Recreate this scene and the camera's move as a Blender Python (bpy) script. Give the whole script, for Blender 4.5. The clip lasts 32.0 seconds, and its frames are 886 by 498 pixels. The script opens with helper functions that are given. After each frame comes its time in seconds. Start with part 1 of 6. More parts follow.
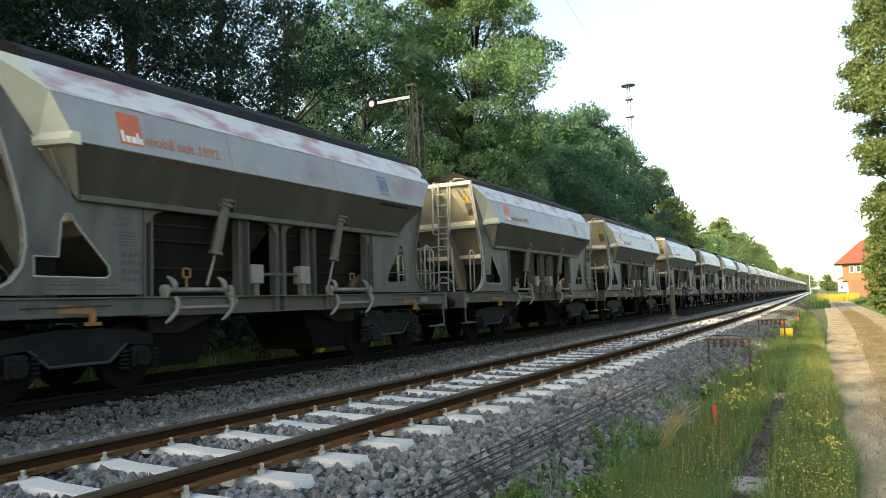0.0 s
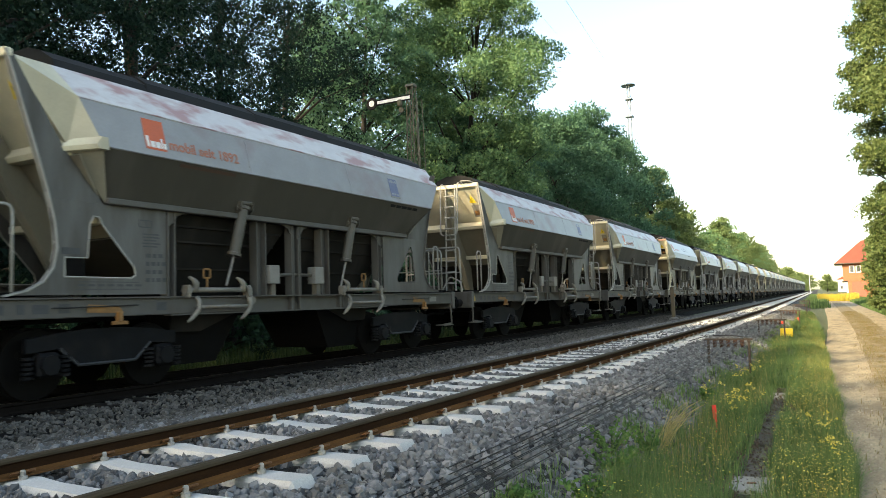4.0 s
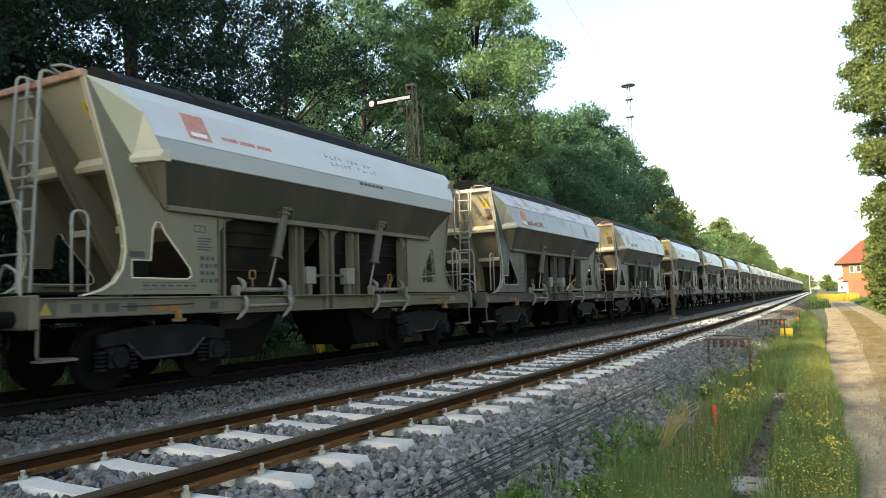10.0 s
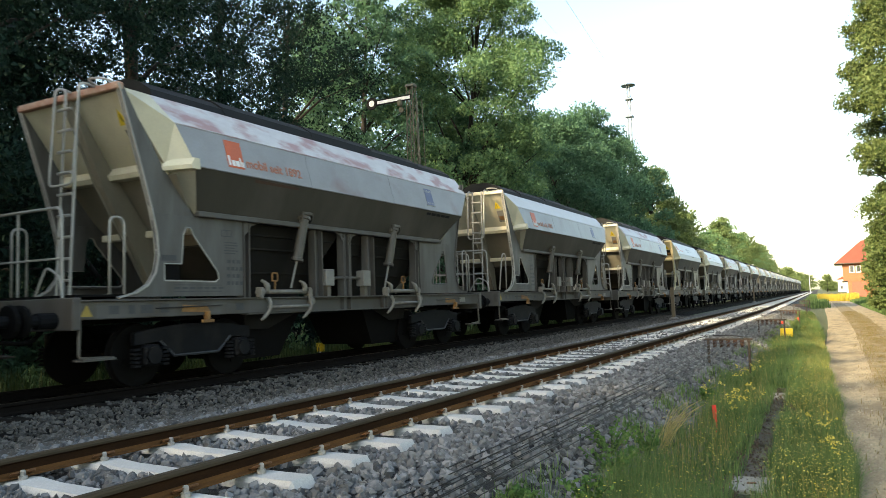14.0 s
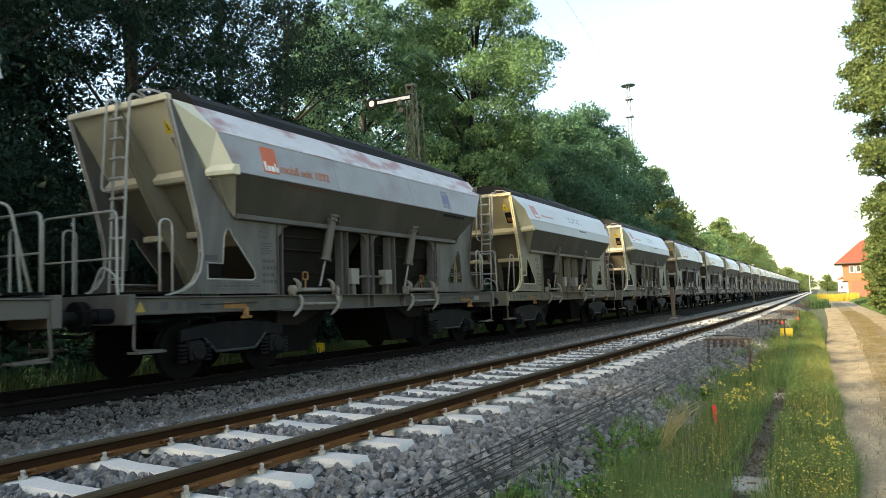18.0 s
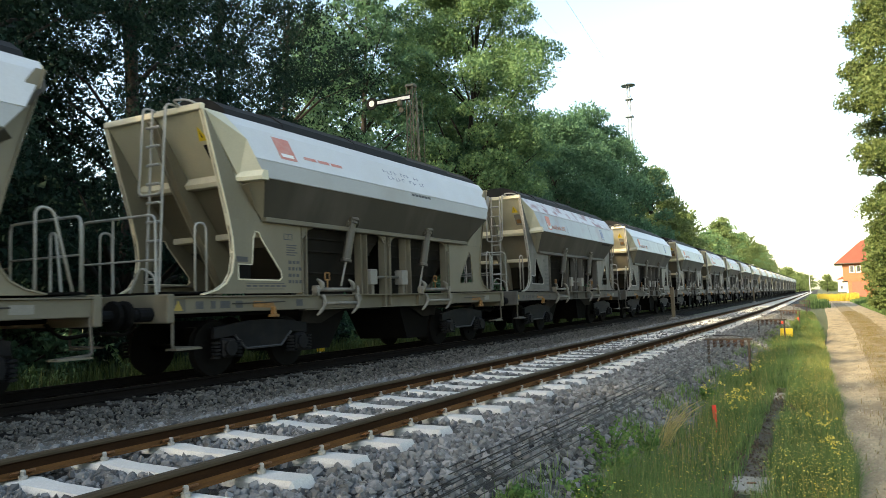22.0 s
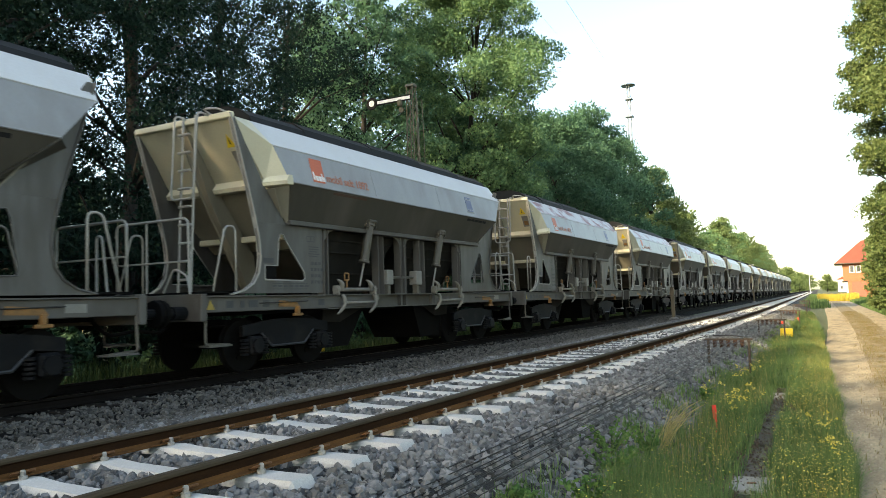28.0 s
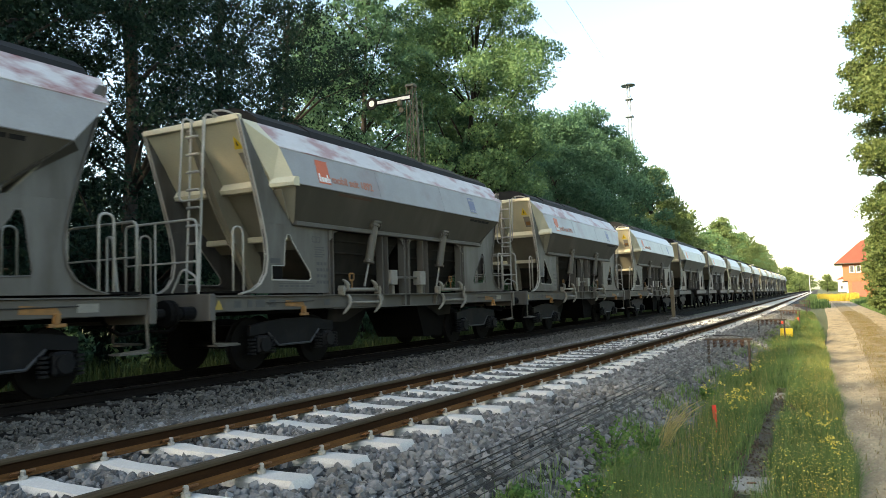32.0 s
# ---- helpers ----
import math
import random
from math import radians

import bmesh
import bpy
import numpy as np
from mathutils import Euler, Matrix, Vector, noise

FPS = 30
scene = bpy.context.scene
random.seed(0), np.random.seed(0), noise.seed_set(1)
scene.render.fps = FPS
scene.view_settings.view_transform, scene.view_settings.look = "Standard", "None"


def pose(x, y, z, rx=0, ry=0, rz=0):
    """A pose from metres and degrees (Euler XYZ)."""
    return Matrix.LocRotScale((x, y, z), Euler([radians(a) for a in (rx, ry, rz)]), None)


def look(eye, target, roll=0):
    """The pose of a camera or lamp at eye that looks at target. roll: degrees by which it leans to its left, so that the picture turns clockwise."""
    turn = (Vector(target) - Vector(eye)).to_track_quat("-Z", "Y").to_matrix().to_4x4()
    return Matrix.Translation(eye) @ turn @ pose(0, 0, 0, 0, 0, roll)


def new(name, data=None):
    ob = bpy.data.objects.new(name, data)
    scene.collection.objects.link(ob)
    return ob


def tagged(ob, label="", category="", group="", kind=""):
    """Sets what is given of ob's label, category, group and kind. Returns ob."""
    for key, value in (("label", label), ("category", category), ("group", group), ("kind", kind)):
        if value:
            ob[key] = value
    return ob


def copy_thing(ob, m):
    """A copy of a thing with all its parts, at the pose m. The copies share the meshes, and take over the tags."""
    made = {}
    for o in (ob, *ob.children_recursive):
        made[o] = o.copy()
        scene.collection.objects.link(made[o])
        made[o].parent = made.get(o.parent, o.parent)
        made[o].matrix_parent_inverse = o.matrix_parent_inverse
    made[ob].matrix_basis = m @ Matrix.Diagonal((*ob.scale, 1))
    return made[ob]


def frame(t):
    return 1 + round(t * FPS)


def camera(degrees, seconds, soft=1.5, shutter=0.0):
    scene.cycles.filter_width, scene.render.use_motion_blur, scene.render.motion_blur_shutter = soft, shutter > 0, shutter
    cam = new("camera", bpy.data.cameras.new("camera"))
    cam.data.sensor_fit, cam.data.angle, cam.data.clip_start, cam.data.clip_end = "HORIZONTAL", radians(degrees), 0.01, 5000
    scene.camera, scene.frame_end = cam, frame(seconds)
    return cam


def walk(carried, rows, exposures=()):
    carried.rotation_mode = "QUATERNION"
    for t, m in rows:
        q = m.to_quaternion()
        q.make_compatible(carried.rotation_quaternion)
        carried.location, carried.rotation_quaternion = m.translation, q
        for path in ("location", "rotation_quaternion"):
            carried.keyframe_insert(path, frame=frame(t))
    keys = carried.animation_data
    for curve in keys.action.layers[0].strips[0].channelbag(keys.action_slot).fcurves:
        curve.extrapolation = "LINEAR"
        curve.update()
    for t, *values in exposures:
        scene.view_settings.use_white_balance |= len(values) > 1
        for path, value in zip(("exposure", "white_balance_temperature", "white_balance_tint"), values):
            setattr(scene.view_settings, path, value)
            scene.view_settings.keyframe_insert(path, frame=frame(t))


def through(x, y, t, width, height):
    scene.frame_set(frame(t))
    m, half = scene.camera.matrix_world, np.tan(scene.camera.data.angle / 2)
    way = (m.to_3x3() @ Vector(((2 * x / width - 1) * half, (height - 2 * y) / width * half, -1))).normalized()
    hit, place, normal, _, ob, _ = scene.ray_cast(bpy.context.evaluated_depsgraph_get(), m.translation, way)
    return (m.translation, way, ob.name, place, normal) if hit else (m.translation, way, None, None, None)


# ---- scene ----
# The line: x to the right of the empty track, y along it, z = 0 at the rail bolts.
CURVE, CURVE_FROM, CURVE_LEN = 0.0008, 4.75, 39.0
EYE = (3.288, -2.932, 0.985)
WAY = (-0.47984624, 0.87446204, 0.07115981)
cam = camera(62.29, 32.0, soft=0.6, shutter=0.2)
STAND = look(EYE, [a + b for a, b in zip(EYE, WAY)], -1.887)
walk(cam, [(0.0, STAND), (32.0, STAND)], exposures=((0.0, 1.85, 7800, 5), (32.0, 1.85, 7800, 5)))

# ---- light ----
SUN_ELEV, SUN_AZ = 25.0, 205.0     # degrees; azimuth clockwise from +y
world = bpy.data.worlds.new("world")
scene.world = world
world.use_nodes = True
wn = world.node_tree.nodes
sky = wn.new("ShaderNodeTexSky")
sky.sky_type, sky.sun_disc = "NISHITA", False
sky.sun_elevation, sky.sun_rotation = radians(SUN_ELEV), radians(SUN_AZ)
sky.air_density, sky.dust_density, sky.ozone_density = 1.0, 1.6, 1.0
world.node_tree.links.new(sky.outputs[0], wn["Background"].inputs[0])
wn["Background"].inputs[1].default_value = 0.15
sun_data = bpy.data.lights.new("sun", "SUN")
sun_data.energy, sun_data.angle, sun_data.color = 3.2, radians(1.2), (1.0, 0.86, 0.66)
sun = new("sun", sun_data)
sun_dir = Vector((math.sin(radians(SUN_AZ)) * math.cos(radians(SUN_ELEV)),
                  math.cos(radians(SUN_AZ)) * math.cos(radians(SUN_ELEV)), math.sin(radians(SUN_ELEV))))
sun.rotation_mode = "QUATERNION"
sun.rotation_quaternion = sun_dir.to_track_quat("Z", "Y")
sun.location = sun_dir * 60


# ---- materials ----
def surface(name, base, other=None, rough=0.7, metal=0.0, scale=6.0, amount=0.5, fine=60.0, bump=0.15, dirt=None, dirt_amount=0.0,
            vary=0.0, island=False, spec=0.5, stretch=(1, 1, 1), dist=0.01, grit=0.3, dirt_from=0.5, dirt_span=0.18):
    """A surface with two scales of variation, dirt and fine relief."""
    m = bpy.data.materials.new(name)
    m.use_nodes = True
    nt = m.node_tree
    n, l = nt.nodes, nt.links
    bsdf = n["Principled BSDF"]
    tc = n.new("ShaderNodeTexCoord")
    mp = n.new("ShaderNodeMapping")
    mp.inputs["Scale"].default_value = stretch
    l.new(tc.outputs["Object"], mp.inputs["Vector"])
    big = n.new("ShaderNodeTexNoise")
    big.inputs["Scale"].default_value, big.inputs["Detail"].default_value = scale, 6.0
    l.new(mp.outputs[0], big.inputs["Vector"])
    small = n.new("ShaderNodeTexNoise")
    small.inputs["Scale"].default_value, small.inputs["Detail"].default_value = fine, 4.0
    l.new(mp.outputs[0], small.inputs["Vector"])
    other = other or tuple(c * 0.7 for c in base)
    ramp = n.new("ShaderNodeMapRange")
    ramp.inputs["From Min"].default_value, ramp.inputs["From Max"].default_value = 0.35, 0.65
    l.new(big.outputs["Fac"], ramp.inputs["Value"])
    scaled = n.new("ShaderNodeMath")
    scaled.operation = "MULTIPLY"
    scaled.inputs[1].default_value = amount
    l.new(ramp.outputs[0], scaled.inputs[0])
    mix = n.new("ShaderNodeMix")
    mix.data_type = "RGBA"
    mix.inputs["A"].default_value, mix.inputs["B"].default_value = (*base, 1), (*other, 1)
    l.new(scaled.outputs[0], mix.inputs["Factor"])
    colour = mix.outputs["Result"]
    grain = n.new("ShaderNodeMix")
    grain.data_type, grain.blend_type = "RGBA", "MULTIPLY"
    gr = n.new("ShaderNodeMapRange")
    gr.inputs["To Min"].default_value, gr.inputs["To Max"].default_value = 1 - grit, 1 + grit
    l.new(small.outputs["Fac"], gr.inputs["Value"])
    grain.inputs["Factor"].default_value = 1.0
    l.new(colour, grain.inputs["A"])
    l.new(gr.outputs[0], grain.inputs["B"])
    colour = grain.outputs["Result"]
    if dirt:
        dn = n.new("ShaderNodeTexNoise")
        dn.inputs["Scale"].default_value, dn.inputs["Detail"].default_value = scale * 0.45, 8.0
        off = n.new("ShaderNodeVectorMath")
        oi = n.new("ShaderNodeObjectInfo")
        mul = n.new("ShaderNodeMath")
        mul.operation, mul.inputs[1].default_value = "MULTIPLY", 40.0
        l.new(oi.outputs["Random"], mul.inputs[0])
        l.new(mp.outputs[0], off.inputs[0])
        l.new(mul.outputs[0], off.inputs[1])
        l.new(off.outputs[0], dn.inputs["Vector"])
        dr = n.new("ShaderNodeMapRange")
        dr.inputs["From Min"].default_value, dr.inputs["From Max"].default_value = dirt_from, dirt_from + dirt_span
        dr.inputs["To Max"].default_value = dirt_amount
        l.new(dn.outputs["Fac"], dr.inputs["Value"])
        dm = n.new("ShaderNodeMix")
        dm.data_type = "RGBA"
        l.new(dr.outputs[0], dm.inputs["Factor"])
        l.new(colour, dm.inputs["A"])
        dm.inputs["B"].default_value = (*dirt, 1)
        colour = dm.outputs["Result"]
    if vary:
        if island:
            src = n.new("ShaderNodeNewGeometry").outputs["Random Per Island"]
        else:
            src = n.new("ShaderNodeObjectInfo").outputs["Random"]
        vr = n.new("ShaderNodeMapRange")
        vr.inputs["To Min"].default_value, vr.inputs["To Max"].default_value = 1 - vary, 1 + vary
        l.new(src, vr.inputs["Value"])
        vm = n.new("ShaderNodeMix")
        vm.data_type, vm.blend_type = "RGBA", "MULTIPLY"
        vm.inputs["Factor"].default_value = 1.0
        l.new(colour, vm.inputs["A"])
        l.new(vr.outputs[0], vm.inputs["B"])
        colour = vm.outputs["Result"]
    l.new(colour, bsdf.inputs["Base Color"])
    bsdf.inputs["Roughness"].default_value, bsdf.inputs["Metallic"].default_value = rough, metal
    bsdf.inputs["Specular IOR Level"].default_value = spec
    if bump:
        b = n.new("ShaderNodeBump")
        b.inputs["Strength"].default_value, b.inputs["Distance"].default_value = bump, dist
        l.new(small.outputs["Fac"], b.inputs["Height"])
        l.new(b.outputs[0], bsdf.inputs["Normal"])
    return m


def leafy(name, base, other, rough=0.6, through=0.25, spec=0.2):
    """Leaves and blades: each one differs a little, and light passes through."""
    m = bpy.data.materials.new(name)
    m.use_nodes = True
    n, l = m.node_tree.nodes, m.node_tree.links
    bsdf = n["Principled BSDF"]
    geo = n.new("ShaderNodeNewGeometry")
    mix = n.new("ShaderNodeMix")
    mix.data_type = "RGBA"
    mix.inputs["A"].default_value, mix.inputs["B"].default_value = (*base, 1), (*other, 1)
    l.new(geo.outputs["Random Per Island"], mix.inputs["Factor"])
    l.new(mix.outputs["Result"], bsdf.inputs["Base Color"])
    bsdf.inputs["Roughness"].default_value = rough
    bsdf.inputs["Specular IOR Level"].default_value = spec
    trans = n.new("ShaderNodeBsdfTranslucent")
    l.new(mix.outputs["Result"], trans.inputs["Color"])
    ms = n.new("ShaderNodeMixShader")
    ms.inputs["Fac"].default_value = through
    l.new(bsdf.outputs[0], ms.inputs[1])
    l.new(trans.outputs[0], ms.inputs[2])
    l.new(ms.outputs[0], n["Material Output"].inputs["Surface"])
    return m


# Bed far darker than its stones: shade in the gaps, put into the colour.
M_BALLAST = surface("ballast_bed", (0.024, 0.023, 0.022), (0.014, 0.013, 0.012), 0.9, scale=14, fine=40, bump=0.9, dist=0.05)
M_STONE = surface("ballast_stone", (0.142, 0.146, 0.148), (0.082, 0.078, 0.069), 0.85, scale=3, fine=45, bump=0.25, vary=0.55, island=True)
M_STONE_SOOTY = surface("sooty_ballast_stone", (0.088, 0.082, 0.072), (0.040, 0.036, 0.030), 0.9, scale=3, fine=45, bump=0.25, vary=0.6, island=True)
M_STONE_OLD = surface("old_ballast_stone", (0.165, 0.160, 0.150), (0.100, 0.093, 0.082), 0.9, scale=3, fine=45, bump=0.25, vary=0.65, island=True)
M_GRIT = surface("pale_grit", (0.30, 0.26, 0.19), (0.20, 0.17, 0.12), 0.9, scale=3, fine=45, bump=0.2, vary=0.35, island=True)
M_DIRT = surface("trodden_dirt", (0.075, 0.066, 0.054), (0.045, 0.039, 0.031), 0.95, scale=1.5, fine=50, bump=0.5, dist=0.02)
M_SOIL = surface("meadow_soil", (0.085, 0.10, 0.04), (0.05, 0.06, 0.025), 0.95, scale=0.8, fine=25, bump=0.6, dist=0.05)
M_ROAD = surface("sandy_track", (0.35, 0.285, 0.18), (0.22, 0.175, 0.11), 0.95, scale=3.4, amount=0.9, fine=28, bump=0.7, grit=0.45, dist=0.02, dirt=(0.12, 0.095, 0.06), dirt_amount=0.7, stretch=(1.6, 0.5, 1))
# Rail web: the shadow below the head is put into this dark rust.
M_RAIL = surface("shaded_rusty_rail_web", (0.034, 0.016, 0.007), (0.013, 0.0075, 0.0045), 0.9, spec=0.08, scale=7, fine=90, bump=0.3, stretch=(1, 0.3, 1))
M_RAILFOOT = surface("orange_rust_rail_foot", (0.135, 0.062, 0.022), (0.070, 0.033, 0.014), 0.9, spec=0.08, scale=7, fine=90, bump=0.3, stretch=(1, 0.5, 1))
M_RAILTOP = surface("rail_head", (0.056, 0.043, 0.026), (0.034, 0.024, 0.014), 0.7, spec=0.12, scale=9, fine=120, bump=0.1, stretch=(1, 0.1, 1))
# Rails below the train: its shade is put into this near-black base.
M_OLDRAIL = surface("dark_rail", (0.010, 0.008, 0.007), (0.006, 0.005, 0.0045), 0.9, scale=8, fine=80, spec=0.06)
M_SLEEPER = surface("new_concrete", (0.50, 0.495, 0.47), (0.42, 0.405, 0.37), 0.85, scale=5, fine=80, bump=0.2, vary=0.06)
# Old sleepers: dark wood, darkened further for the train's shade.
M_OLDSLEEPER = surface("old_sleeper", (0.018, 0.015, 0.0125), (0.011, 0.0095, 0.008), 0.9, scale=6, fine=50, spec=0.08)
M_BOLT = surface("galvanised_bolt", (0.42, 0.40, 0.36), (0.25, 0.22, 0.19), 0.5, metal=0.6, scale=20, fine=120)
M_CLIP = surface("rusty_clip", (0.17, 0.072, 0.023), (0.075, 0.034, 0.014), 0.7, metal=0.3, scale=20, fine=120)
M_SIDE = surface("grey_wagon_paint", (0.102, 0.099, 0.094), (0.062, 0.057, 0.050), 0.55, scale=2.2, amount=0.8, fine=35, bump=0.06, grit=0.14, dirt=(0.040, 0.033, 0.025), dirt_amount=0.7, vary=0.08, stretch=(1.6, 1.9, 0.45))
M_FRAME = surface("dusty_grey_steel", (0.088, 0.083, 0.075), (0.062, 0.056, 0.047), 0.65, scale=1.6, fine=40, bump=0.1, grit=0.10, dirt=(0.05, 0.038, 0.027), dirt_amount=0.65, vary=0.1, stretch=(2, 1.5, 0.8))
M_CREAM_PLATE = surface("dusty_tan_plate", (0.185, 0.164, 0.114), (0.130, 0.113, 0.077), 0.6, scale=1.2, fine=40, bump=0.08, grit=0.12, dirt=(0.14, 0.115, 0.075), dirt_amount=0.6, stretch=(1, 1, 0.4))
# Duller than the end wall: grime, and shade under the hopper, in one colour.
M_GREY_PLATE = surface("dusty_shaded_plate", (0.235, 0.215, 0.165), (0.17, 0.152, 0.113), 0.6, scale=1.2, fine=40, bump=0.08, grit=0.12, dirt=(0.10, 0.085, 0.06), dirt_amount=0.6, stretch=(1, 1, 0.4))
# Belly: grime, with the shade inside the openings put into the dark base.
M_BELLY = surface("grimy_shaded_hopper_plate", (0.014, 0.0125, 0.0105), (0.006, 0.0052, 0.0044), 0.8, scale=2.0, fine=40, bump=0.1, grit=0.15, dirt=(0.034, 0.028, 0.022), dirt_amount=0.6, stretch=(1.5, 1.5, 0.4), spec=0.2)
M_GEAR = surface("pale_dusty_gear", (0.21, 0.195, 0.165), (0.12, 0.106, 0.085), 0.55, scale=8, fine=60, dirt=(0.10, 0.08, 0.06), dirt_amount=0.6)
# Paler than the bogie: the highlight on the frame's lower edge, as colour.
M_FLANGE = surface("highlight_edge_steel", (0.034, 0.036, 0.040), (0.018, 0.018, 0.019), 0.6, scale=6, fine=60)
M_RUSTY_BEAM = surface("rust_red_beam", (0.36, 0.17, 0.11), (0.52, 0.44, 0.34), 0.7, scale=7, fine=60)
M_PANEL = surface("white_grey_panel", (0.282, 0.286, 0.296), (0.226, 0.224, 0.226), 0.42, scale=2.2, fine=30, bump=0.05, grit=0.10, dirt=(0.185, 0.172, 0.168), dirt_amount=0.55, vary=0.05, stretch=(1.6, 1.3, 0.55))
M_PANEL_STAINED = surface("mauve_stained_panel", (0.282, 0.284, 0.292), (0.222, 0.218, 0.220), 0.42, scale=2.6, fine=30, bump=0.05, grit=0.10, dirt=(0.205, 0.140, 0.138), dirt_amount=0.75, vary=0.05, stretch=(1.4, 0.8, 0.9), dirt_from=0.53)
# Up-tilted facets: white made paler than the panels, sky light put into it.
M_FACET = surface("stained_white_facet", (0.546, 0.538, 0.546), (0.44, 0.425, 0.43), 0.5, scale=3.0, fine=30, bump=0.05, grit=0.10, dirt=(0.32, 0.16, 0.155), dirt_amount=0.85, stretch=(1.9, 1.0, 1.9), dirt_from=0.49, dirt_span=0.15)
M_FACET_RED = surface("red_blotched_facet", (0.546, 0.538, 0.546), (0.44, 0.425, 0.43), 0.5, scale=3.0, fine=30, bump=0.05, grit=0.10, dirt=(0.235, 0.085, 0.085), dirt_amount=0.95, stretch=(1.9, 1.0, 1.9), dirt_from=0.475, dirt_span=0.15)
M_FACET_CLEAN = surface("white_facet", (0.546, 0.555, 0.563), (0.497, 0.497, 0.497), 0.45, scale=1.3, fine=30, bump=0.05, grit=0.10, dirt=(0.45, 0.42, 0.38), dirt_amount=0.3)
# Brown dust, plus the shade of a down-facing slope put into the base.
M_LOWER = surface("brown_dusted_shaded_slope", (0.044, 0.038, 0.027), (0.028, 0.024, 0.017), 0.75, scale=1.2, fine=40, bump=0.08, grit=0.10, dirt=(0.10, 0.085, 0.07), dirt_amount=0.5, stretch=(1.5, 1.8, 0.5))
M_END = surface("cream_end_paint", (0.66, 0.605, 0.445), (0.56, 0.51, 0.37), 0.55, scale=1.2, fine=35, bump=0.06, grit=0.10, dirt=(0.25, 0.22, 0.17), dirt_amount=0.55, vary=0.05)
M_CREAM = surface("cream_side_paint", (0.352, 0.354, 0.342), (0.300, 0.296, 0.278), 0.5, scale=1.0, fine=35, bump=0.06, grit=0.10, dirt=(0.30, 0.27, 0.21), dirt_amount=0.45)
M_YELLOW_END = surface("yellow_cream_paint", (0.60, 0.515, 0.31), (0.50, 0.425, 0.25), 0.55, scale=1.2, fine=35, bump=0.06, grit=0.10, dirt=(0.25, 0.20, 0.12), dirt_amount=0.5)
M_CREAM_FRAME = surface("dusty_cream_steel", (0.142, 0.126, 0.090), (0.100, 0.087, 0.061), 0.65, scale=1.6, fine=40, bump=0.1, grit=0.10, dirt=(0.16, 0.13, 0.09), dirt_amount=0.55)
M_COVER = surface("black_roof_cover", (0.011, 0.0115, 0.012), (0.018, 0.018, 0.018), 0.75, scale=3, fine=60, spec=0.2)
# Bogies and underframe: near-black bases also hold the shade beneath the wagons.
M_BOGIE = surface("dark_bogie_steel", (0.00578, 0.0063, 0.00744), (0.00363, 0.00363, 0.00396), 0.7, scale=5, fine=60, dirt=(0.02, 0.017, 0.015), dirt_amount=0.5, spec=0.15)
M_DARK = surface("undershade_steel", (0.00405, 0.00364, 0.00324), (0.00243, 0.00216, 0.00202), 0.9, scale=4, fine=50, spec=0.15)
M_RAILING = surface("grey_handrail", (0.324, 0.317, 0.291), (0.243, 0.23, 0.203), 0.5, scale=6, fine=60, bump=0.05)
M_LEVER = surface("dusty_lever_steel", (0.125, 0.108, 0.084), (0.08, 0.068, 0.052), 0.6, scale=7, fine=60)
M_CYL = surface("dusty_cylinder", (0.078, 0.070, 0.056), (0.048, 0.042, 0.033), 0.5, scale=5, fine=60)
M_BOX = surface("light_grey_box", (0.21, 0.20, 0.18), (0.16, 0.15, 0.13), 0.55, scale=5, fine=60)
M_LOGO = surface("orange_red_patch", (0.55, 0.11, 0.035), (0.48, 0.10, 0.04), 0.5, scale=4, fine=60, bump=0.03)
M_SLOGAN = surface("faded_orange_lettering", (0.40, 0.135, 0.075), (0.33, 0.16, 0.11), 0.5, scale=9, fine=60, bump=0.0)
M_LOGO_FADED = surface("faded_red_patch", (0.50, 0.16, 0.11), (0.50, 0.30, 0.26), 0.5, scale=6, fine=60, bump=0.03)
M_WHITE = surface("white_paint", (0.75, 0.74, 0.72), (0.66, 0.65, 0.62), 0.5, scale=6, fine=60, bump=0.03)
M_FAINT = surface("faint_blue_grey_paint", (0.17, 0.19, 0.25), (0.26, 0.27, 0.31), 0.6, scale=14, fine=60, bump=0.0)
M_INK = surface("grey_lettering", (0.042, 0.043, 0.047), (0.065, 0.065, 0.066), 0.6, scale=8, fine=60, bump=0.0)
M_BLUE = surface("blue_grey_placard", (0.10, 0.12, 0.22), (0.16, 0.18, 0.26), 0.5, scale=8, fine=60, bump=0.0)
M_ORANGE = surface("orange_tow_hook", (0.26, 0.125, 0.035), (0.13, 0.07, 0.03), 0.6, scale=9, fine=60)
M_YELLOW = surface("yellow_paint", (0.75, 0.55, 0.03), (0.65, 0.45, 0.03), 0.5, scale=9, fine=60)
M_OLD_YELLOW = surface("dirty_yellow_paint", (0.34, 0.235, 0.045), (0.24, 0.165, 0.04), 0.6, scale=9, fine=60)
M_BLACK = surface("black_paint", (0.011, 0.011, 0.012), (0.017, 0.017, 0.017), 0.8, spec=0.15, scale=9, fine=60, bump=0.03)
M_ENAMEL = surface("white_enamel", (0.66, 0.67, 0.68), (0.55, 0.55, 0.55), 0.35, scale=6, fine=60, bump=0.02)
M_MAST = surface("olive_lattice_steel", (0.115, 0.108, 0.072), (0.075, 0.07, 0.048), 0.7, scale=5, fine=60)
M_WOOD = surface("weathered_post", (0.13, 0.105, 0.07), (0.085, 0.068, 0.046), 0.9, scale=5, fine=50, stretch=(4, 4, 0.5))
M_TROUGH = surface("mossy_concrete_lid", (0.066, 0.060, 0.050), (0.038, 0.034, 0.027), 0.95, scale=4, fine=50, bump=0.4, dirt=(0.045, 0.048, 0.02), dirt_amount=0.85, vary=0.35)
